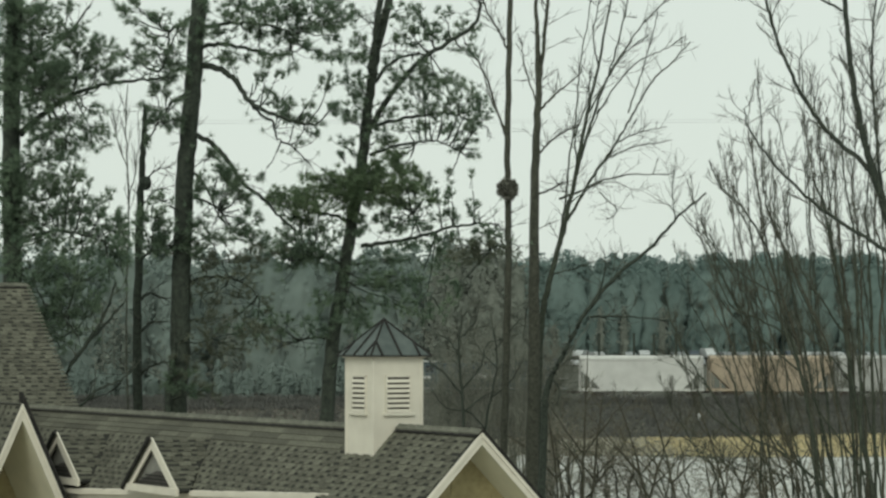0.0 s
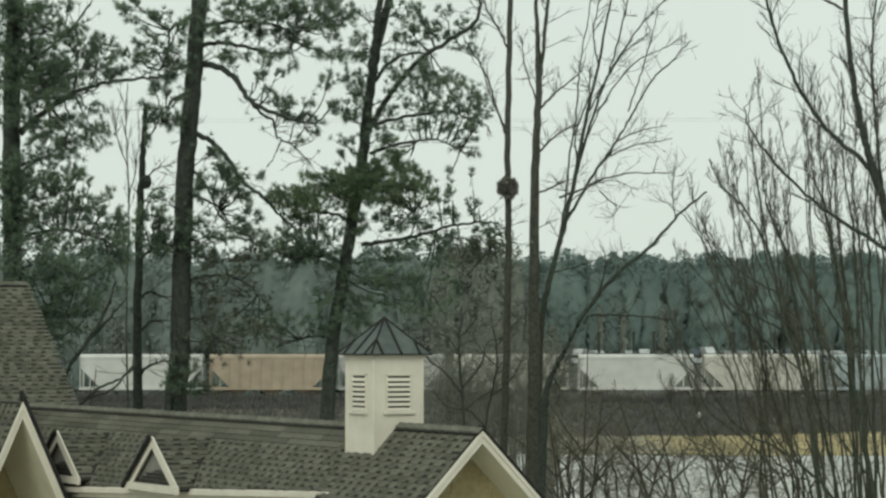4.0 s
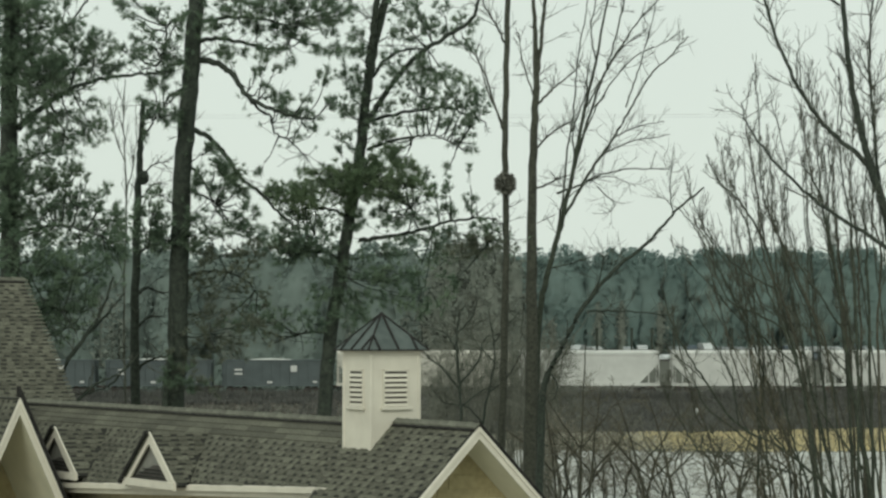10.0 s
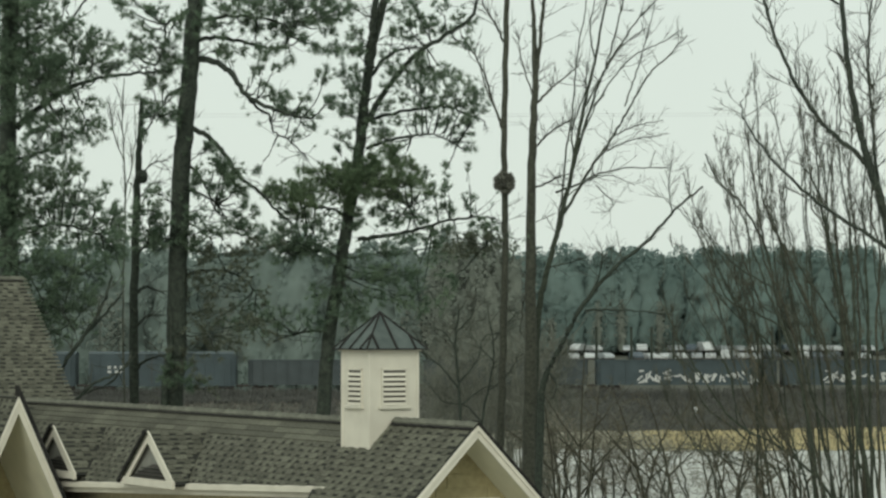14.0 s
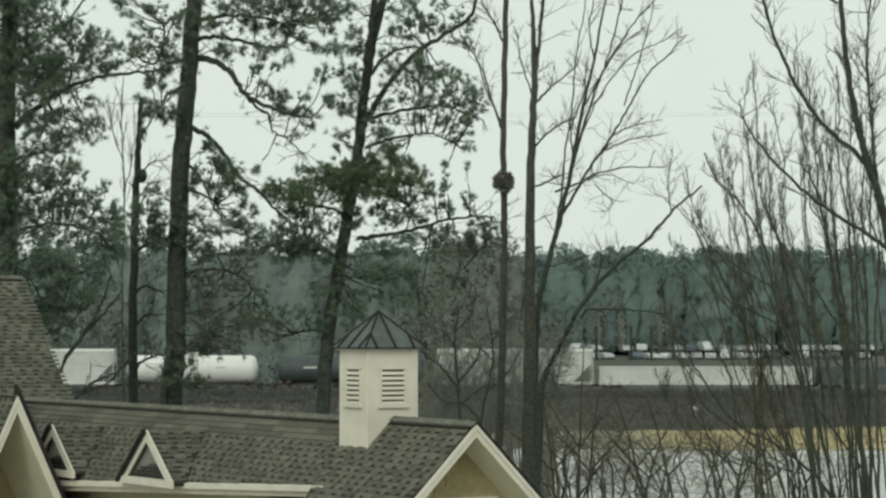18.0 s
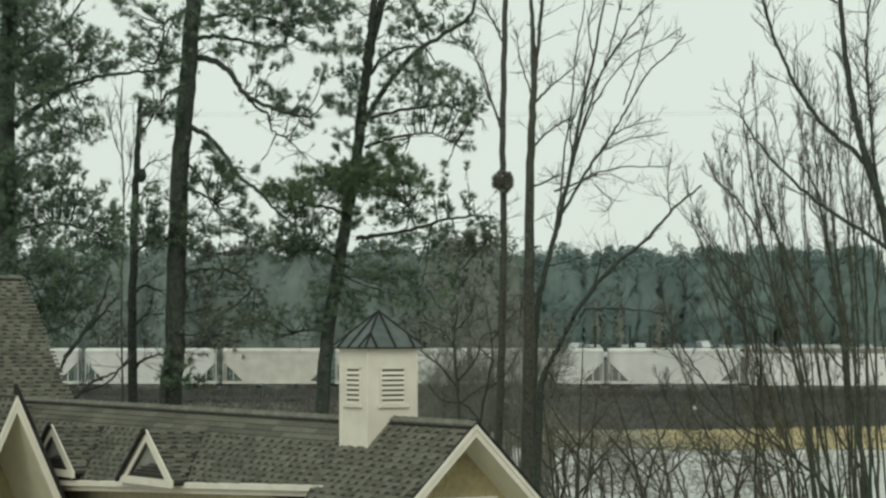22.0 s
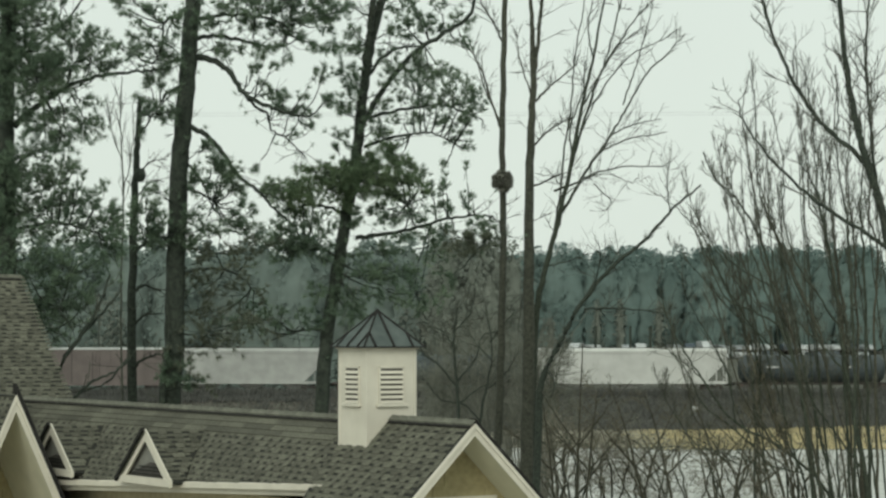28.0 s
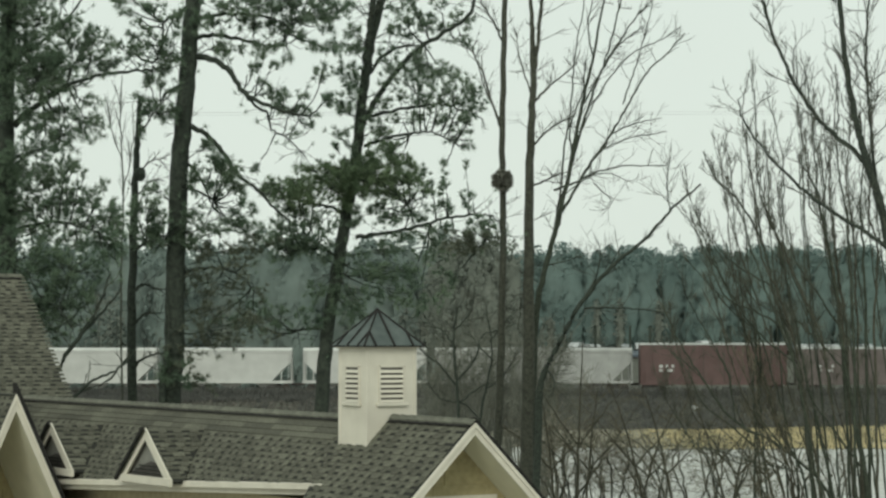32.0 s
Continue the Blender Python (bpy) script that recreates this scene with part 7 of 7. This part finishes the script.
def gable(x, y, z, half, tanp, overhang, boards=True, drip=0.1):
    """A gable that faces +x: wall, shakes, soffits, rake boards and drip edges. z is its ridge."""
    base = z - half * tanp
    wall_x = x - overhang
    k = math.sqrt(1 + tanp * tanp)
    bm = bmesh.new()
    a = [bm.verts.new((wall_x, y + yy, zz)) for yy, zz in ((-half + 0.1, base + 0.0), (half - 0.1, base + 0.0), (0, z - 0.16))]
    b = [bm.verts.new((wall_x - 0.12, v.co.y, v.co.z)) for v in a]
    bm.faces.new(a)
    bm.faces.new(b[::-1])
    for i in range(3):
        bm.faces.new((a[i], b[i], b[(i + 1) % 3], a[(i + 1) % 3]))
    w = part("gable_wall", bm, M["siding"], house, "tan shake siding")
    rng = random.Random(int(x * 100))
    zz = base
    while zz < z - 0.3:
        reach = (z - 0.2 - zz - 0.2) / tanp
        yy = -reach + rng.uniform(-0.1, 0)
        while yy < reach:
            ww = rng.uniform(0.5, 1.1)
            y0, y1 = max(yy, -reach), min(yy + ww - 0.012, reach)
            if y1 - y0 > 0.05:
                part("shake", boxes((wall_x, wall_x + 0.018 + rng.uniform(0, 0.008), y + y0, y + y1, zz, zz + 0.2)), M["siding"], w)
            yy += ww
        zz += 0.205
    for s in (-1, 1):
        low = Vector((x, y + s * half, base))
        top = Vector((x, y, z))
        inward = Vector((0, -s * tanp, -1)).normalized() * 0.125
        cs = [top, low, low + inward, top - Vector((0, 0, 0.125 * k))]
        if (cs[1] - cs[0]).cross(cs[2] - cs[0]).x < 0:
            cs = cs[::-1]
        part("rake_board", plate(bmesh.new(), [c + Vector((0.03, 0, -0.01)) for c in cs], 0.03), M["trim"], house, "cream painted rake board")
        lip = [top, low, low + inward * 0.4, top - Vector((0, 0, 0.05 * k))]
        if (lip[1] - lip[0]).cross(lip[2] - lip[0]).x < 0:
            lip = lip[::-1]
        part("rake_moulding", plate(bmesh.new(), [c + Vector((0.052, 0, -0.006)) for c in lip], 0.02), M["trim"], house)
        bm = bmesh.new()
        n = Vector((0, s * tanp, 1)).normalized()
        t0, l0 = top - Vector((0, 0, 0.12 * k)), low - n * 0.12
        q = [t0, l0, l0 - Vector((overhang, 0, 0)), t0 - Vector((overhang, 0, 0))]
        if (q[1] - q[0]).cross(q[2] - q[0]).z > 0:
            q = q[::-1]
        plate(bm, q, 0.02)
        part("soffit", bm, M["soffit"], house, "pale painted soffit")
        if s < 0:
            continue
        d2 = drip / 2
        q = [top + Vector((0.05, 0, d2 * k)), low + n * d2 + Vector((0.05, 0, 0)), low - n * 0.05 + Vector((0.05, 0, 0)), top + Vector((0.05, 0, -0.05 * k))]
        if (q[1] - q[0]).cross(q[2] - q[0]).x < 0:
            q = q[::-1]
        bm = plate(bmesh.new(), q, 0.2)
        part("drip_edge", bm, M["edge"], house, "dark drip edge")
    if boards:
        part("frieze_board", boxes((wall_x, wall_x + 0.03, y - 0.86, y + 0.86, z - 1.21, z - 1.14)), M["trim"], house)
    return w


R2 = math.sqrt(0.5)
# gable wing on which the cupola sits
ZR, XG = 6.575, 2.93
roof_slope((0, 0, ZR), (1, 0, 0), (0, -R2, -R2), [(-0.5, 0), (XG, 0), (XG, 3.2), (0.5, 3.2), (-0.3, 1.45), (-0.73, 0.5)], singles=130, seed=3)
roof_slope((0, 0, ZR), (1, 0, 0), (0, R2, -R2), [(-0.5, 0), (XG, 0), (XG, 3.2), (-0.5, 3.2)], seed=4)
ridge_caps((0.5, 0, ZR), (XG, 0, ZR), 9, 0.8)
gable(XG, 0, ZR, 2.2, 1.0, 0.75)
part("wall", boxes((-1.5, XG - 0.9, -2.0, -1.85, 0, 4.6), (-1.5, XG - 0.9, 1.85, 2.0, 0, 4.6), (XG - 0.95, XG - 0.8, -2.0, 2.0, 0, 4.5)), M["wall"], house)
# main wing
ZM, XL, RUN = 6.54, -15.0, 1.2
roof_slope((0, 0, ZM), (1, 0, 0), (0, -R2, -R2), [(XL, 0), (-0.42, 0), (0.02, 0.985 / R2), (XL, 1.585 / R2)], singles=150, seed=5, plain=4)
roof_slope((0, 0, ZM), (1, 0, 0), (0, R2, -R2), [(XL, 0), (-0.42, 0), (-0.42, RUN / R2), (XL, RUN / R2)], seed=6)
ridge_caps((XL, 0, ZM), (-0.46, 0, ZM), 52, 0.8)
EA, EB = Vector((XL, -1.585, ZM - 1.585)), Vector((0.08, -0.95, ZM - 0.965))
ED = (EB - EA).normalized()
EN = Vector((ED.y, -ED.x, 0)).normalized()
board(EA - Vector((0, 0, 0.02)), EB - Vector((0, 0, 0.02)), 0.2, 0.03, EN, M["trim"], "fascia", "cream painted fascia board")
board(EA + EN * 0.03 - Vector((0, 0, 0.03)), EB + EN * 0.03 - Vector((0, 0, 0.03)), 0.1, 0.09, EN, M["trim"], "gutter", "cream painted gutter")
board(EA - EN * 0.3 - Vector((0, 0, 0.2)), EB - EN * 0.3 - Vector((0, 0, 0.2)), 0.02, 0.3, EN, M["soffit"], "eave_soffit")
part("wall", boxes((XL, -1.0, -RUN + 0.3, -RUN + 0.45, 0, ZM - RUN - 0.1), (XL, -1.0, RUN - 0.45, RUN - 0.3, 0, ZM - RUN - 0.1)), M["wall"], house)


def dormer(x, z, half, K=0.8):
    """A small decorative gable on the main slope, facing -y; K is the rise over the run of its roof."""
    yf, drop, n1 = -1.5, half * K, math.sqrt(1 + K * K)
    d = part("dormer", prism(bmesh.new(), [(x - half + 0.1, z - drop), (x + half - 0.1, z - drop), (x, z - 0.12)], yf + 0.1, yf + 0.16), M["vent_board"], house, "small gable with a dark recessed vent")
    for s in (-1, 1):
        # sloping roof wing
        n = Vector((s * K, 0, 1)).normalized()
        ridge_end = -(ZM - z) + 0.03
        p = [Vector((x, yf - 0.02, z)), Vector((x + s * half * 1.05, yf - 0.02, z - drop * 1.05)), Vector((x + s * half * 1.05, yf + 0.25, z - drop * 1.05)), Vector((x, ridge_end, z))]
        if (p[1] - p[0]).cross(p[2] - p[0]).dot(n) < 0:
            p = p[::-1]
        if s > 0:
            roof_slope((x, yf - 0.02, z), (0, 1, 0), (1, 0, -K), [(0.05, 0), (ridge_end - yf + 0.02, 0), (0.25, half * n1), (0.05, half * n1)], "dormer_roof", seed=int(-x))
        else:
            part("dormer_roof", plate(bmesh.new(), p, 0.05), M["shingle_field"], d)
        e0, e1 = Vector((x, yf - 0.06, z)) + n * 0.05, Vector((x + s * half * 1.07, yf - 0.06, z - drop * 1.07)) + n * 0.05
        q = [e0, e1, e1 + Vector((0, 0.14, 0)), e0 + Vector((0, 0.14, 0))]
        if (q[1] - q[0]).cross(q[2] - q[0]).dot(n) < 0:
            q = q[::-1]
        if s < 0:
            part("drip_edge", plate(bmesh.new(), q, 0.07), M["edge"], d)
        a, b = Vector((x, yf, z + 0.02)), Vector((x + s * half, yf, z - drop + 0.02))
        w = Vector((-s * K, 0, -1)).normalized() * 0.16
        cs = [a, b, b + w, Vector((x, yf, z + 0.02 - 0.16 * n1))]
        if (cs[1] - cs[0]).cross(cs[2] - cs[0]).y > 0:
            cs = cs[::-1]
        part("rake_board", plate(bmesh.new(), cs, 0.03), M["trim"], d, "cream painted rake board")
    part("sill_board", boxes((x - half, x + half, yf - 0.02, yf + 0.03, z - drop - 0.08, z - drop + 0.05)), M["trim"], d)
    low = z - drop
    part("recess", prism(bmesh.new(), [(x - half + 0.26, low + 0.05), (x + half - 0.2, low + 0.05), (x + half - 0.36, low + 0.29), (x + 0.1, low + 0.31), (x - 0.25, low + 0.22)], yf + 0.06, yf + 0.095), M["louvre_dark"], d, "dark louvred opening")
    for i in range(3):
        zz = low + 0.09 + i * 0.065
        part("slat", boxes((x - half + 0.42 + i * 0.17, x + half - 0.32 - i * 0.05, yf + 0.035, yf + 0.06, zz, zz + 0.02)), M["underlay"], d)


dormer(-5.62, 6.22, 1.09)
dormer(-9.95, 6.18, 1.09)

# steep entrance gable
gable(-9.18, -2.5, 6.775, 1.5, 2.2, 2.1, boards=False, drip=0.17)
S5 = math.sqrt(5.84)
for s in (-1, 1):
    roof_slope((-9.18, -2.5, 6.775), (-1, 0, 0), (0, s / S5, -2.2 / S5), [(0.02, 0), (6.0, 0), (6.0, 3.5), (0.02, 3.5)], seed=8 + s)
part("wall", boxes((-15.0, -11.4, -4.0, -3.85, 0, 3.8), (-15.0, -11.4, -1.15, -1.0, 0, 3.8), (-11.4, -11.28, -4.0, -1.0, 0, 3.7)), M["wall"], house)

# high cross roof behind
ZB, XB = 9.16, -17.9
roof_slope((XB, 0, ZB), (0, 1, 0), (R2 * 1.04, 0, -R2 * 0.96), [(-7.0, 0), (1.0, 0), (1.0, 4.4), (-7.0, 4.4)], seed=12)
roof_slope((XB, 0, ZB), (0, 1, 0), (-R2, 0, -R2), [(-7.0, 0), (1.0, 0), (1.0, 4.4), (-7.0, 4.4)], seed=13)
ridge_caps((XB, -7.0, ZB), (XB, 1.0, ZB), 28, 0.8)
part("wall", boxes((XB - 2.6, XB + 2.6, -6.8, 0.75, 0, 6.3)), M["wall"], house)

# the cupola
W, Z0, Z1, ZT = 0.45, 6.0, 7.665, 8.285
cup = part("cupola", boxes((-W, W, -W, W, Z0, Z1)), M["trim"], house, "square cream cupola with louvred vents and a metal roof")
for sx in (-1, 1):
    for sy in (-1, 1):
        part("corner_board", boxes((min(sx * (W - 0.05), sx * (W + 0.01)), max(sx * (W - 0.05), sx * (W + 0.01)), min(sy * (W - 0.05), sy * (W + 0.01)), max(sy * (W - 0.05), sy * (W + 0.01)), Z0, Z1 - 0.01), bevel=0.006), M["trim"], cup)
part("eave_board", boxes((-W - 0.045, W + 0.045, -W - 0.045, W + 0.045, Z1, Z1 + 0.04), bevel=0.01), M["trim"], cup)
for a in range(4):
    rot = pose(0, 0, 0, 0, 0, 90 * a)
    # dark plate on the solid box stands in for shade behind the slats
    part("vent_backing", boxes((-0.21, 0.21, -W - 0.006, -W, 6.81, 7.37)), M["louvre_dark"], cup, "", rot)
    part("vent_frame", boxes((-0.235, -0.20, -W - 0.02, -W, 6.80, 7.39), (0.20, 0.235, -W - 0.02, -W, 6.80, 7.39), (-0.235, 0.235, -W - 0.02, -W, 7.365, 7.40)), M["trim"], cup, "", rot)
    part("vent_sill", boxes((-0.28, 0.28, -W - 0.055, -W, 6.755, 6.805), bevel=0.008), M["trim"], cup, "", rot)
    for i in range(7):
        z = 6.815 + i * 0.078
        bm = bmesh.new()
        plate(bm, ((-0.20, -W - 0.038, z), (0.20, -W - 0.038, z), (0.20, -W - 0.004, z + 0.046), (-0.20, -W - 0.004, z + 0.046)), 0.010)
        part("slat", bm, M["trim"], cup, "", rot)
    e = W + 0.10
    bm = bmesh.new()
    plate(bm, ((-e, -e, Z1 + 0.04), (e, -e, Z1 + 0.04), (0, 0, ZT)), 0.015)
    part("roof_panel", bm, M["metal_roof"], cup, "", rot)
    for x in (-0.34, 0.0, 0.34):
        t = 1 - abs(x) / e
        bm = bmesh.new()
        rod(bm, (x, -e, Z1 + 0.046), (x, -e * (1 - t), Z1 + 0.046 + (ZT - Z1 - 0.04) * t), 0.023, 5)
        part("standing_seam", bm, M["edge"], cup, "", rot)
    bm = bmesh.new()
    rod(bm, (-e, -e, Z1 + 0.042), (0, 0, ZT + 0.002), 0.017, 6)
    part("hip_seam", bm, M["edge"], cup, "", rot)
    part("eave_drip", boxes((-e, e, -e - 0.012, -e, Z1 + 0.022, Z1 + 0.045)), M["edge"], cup, "", rot)


motions()
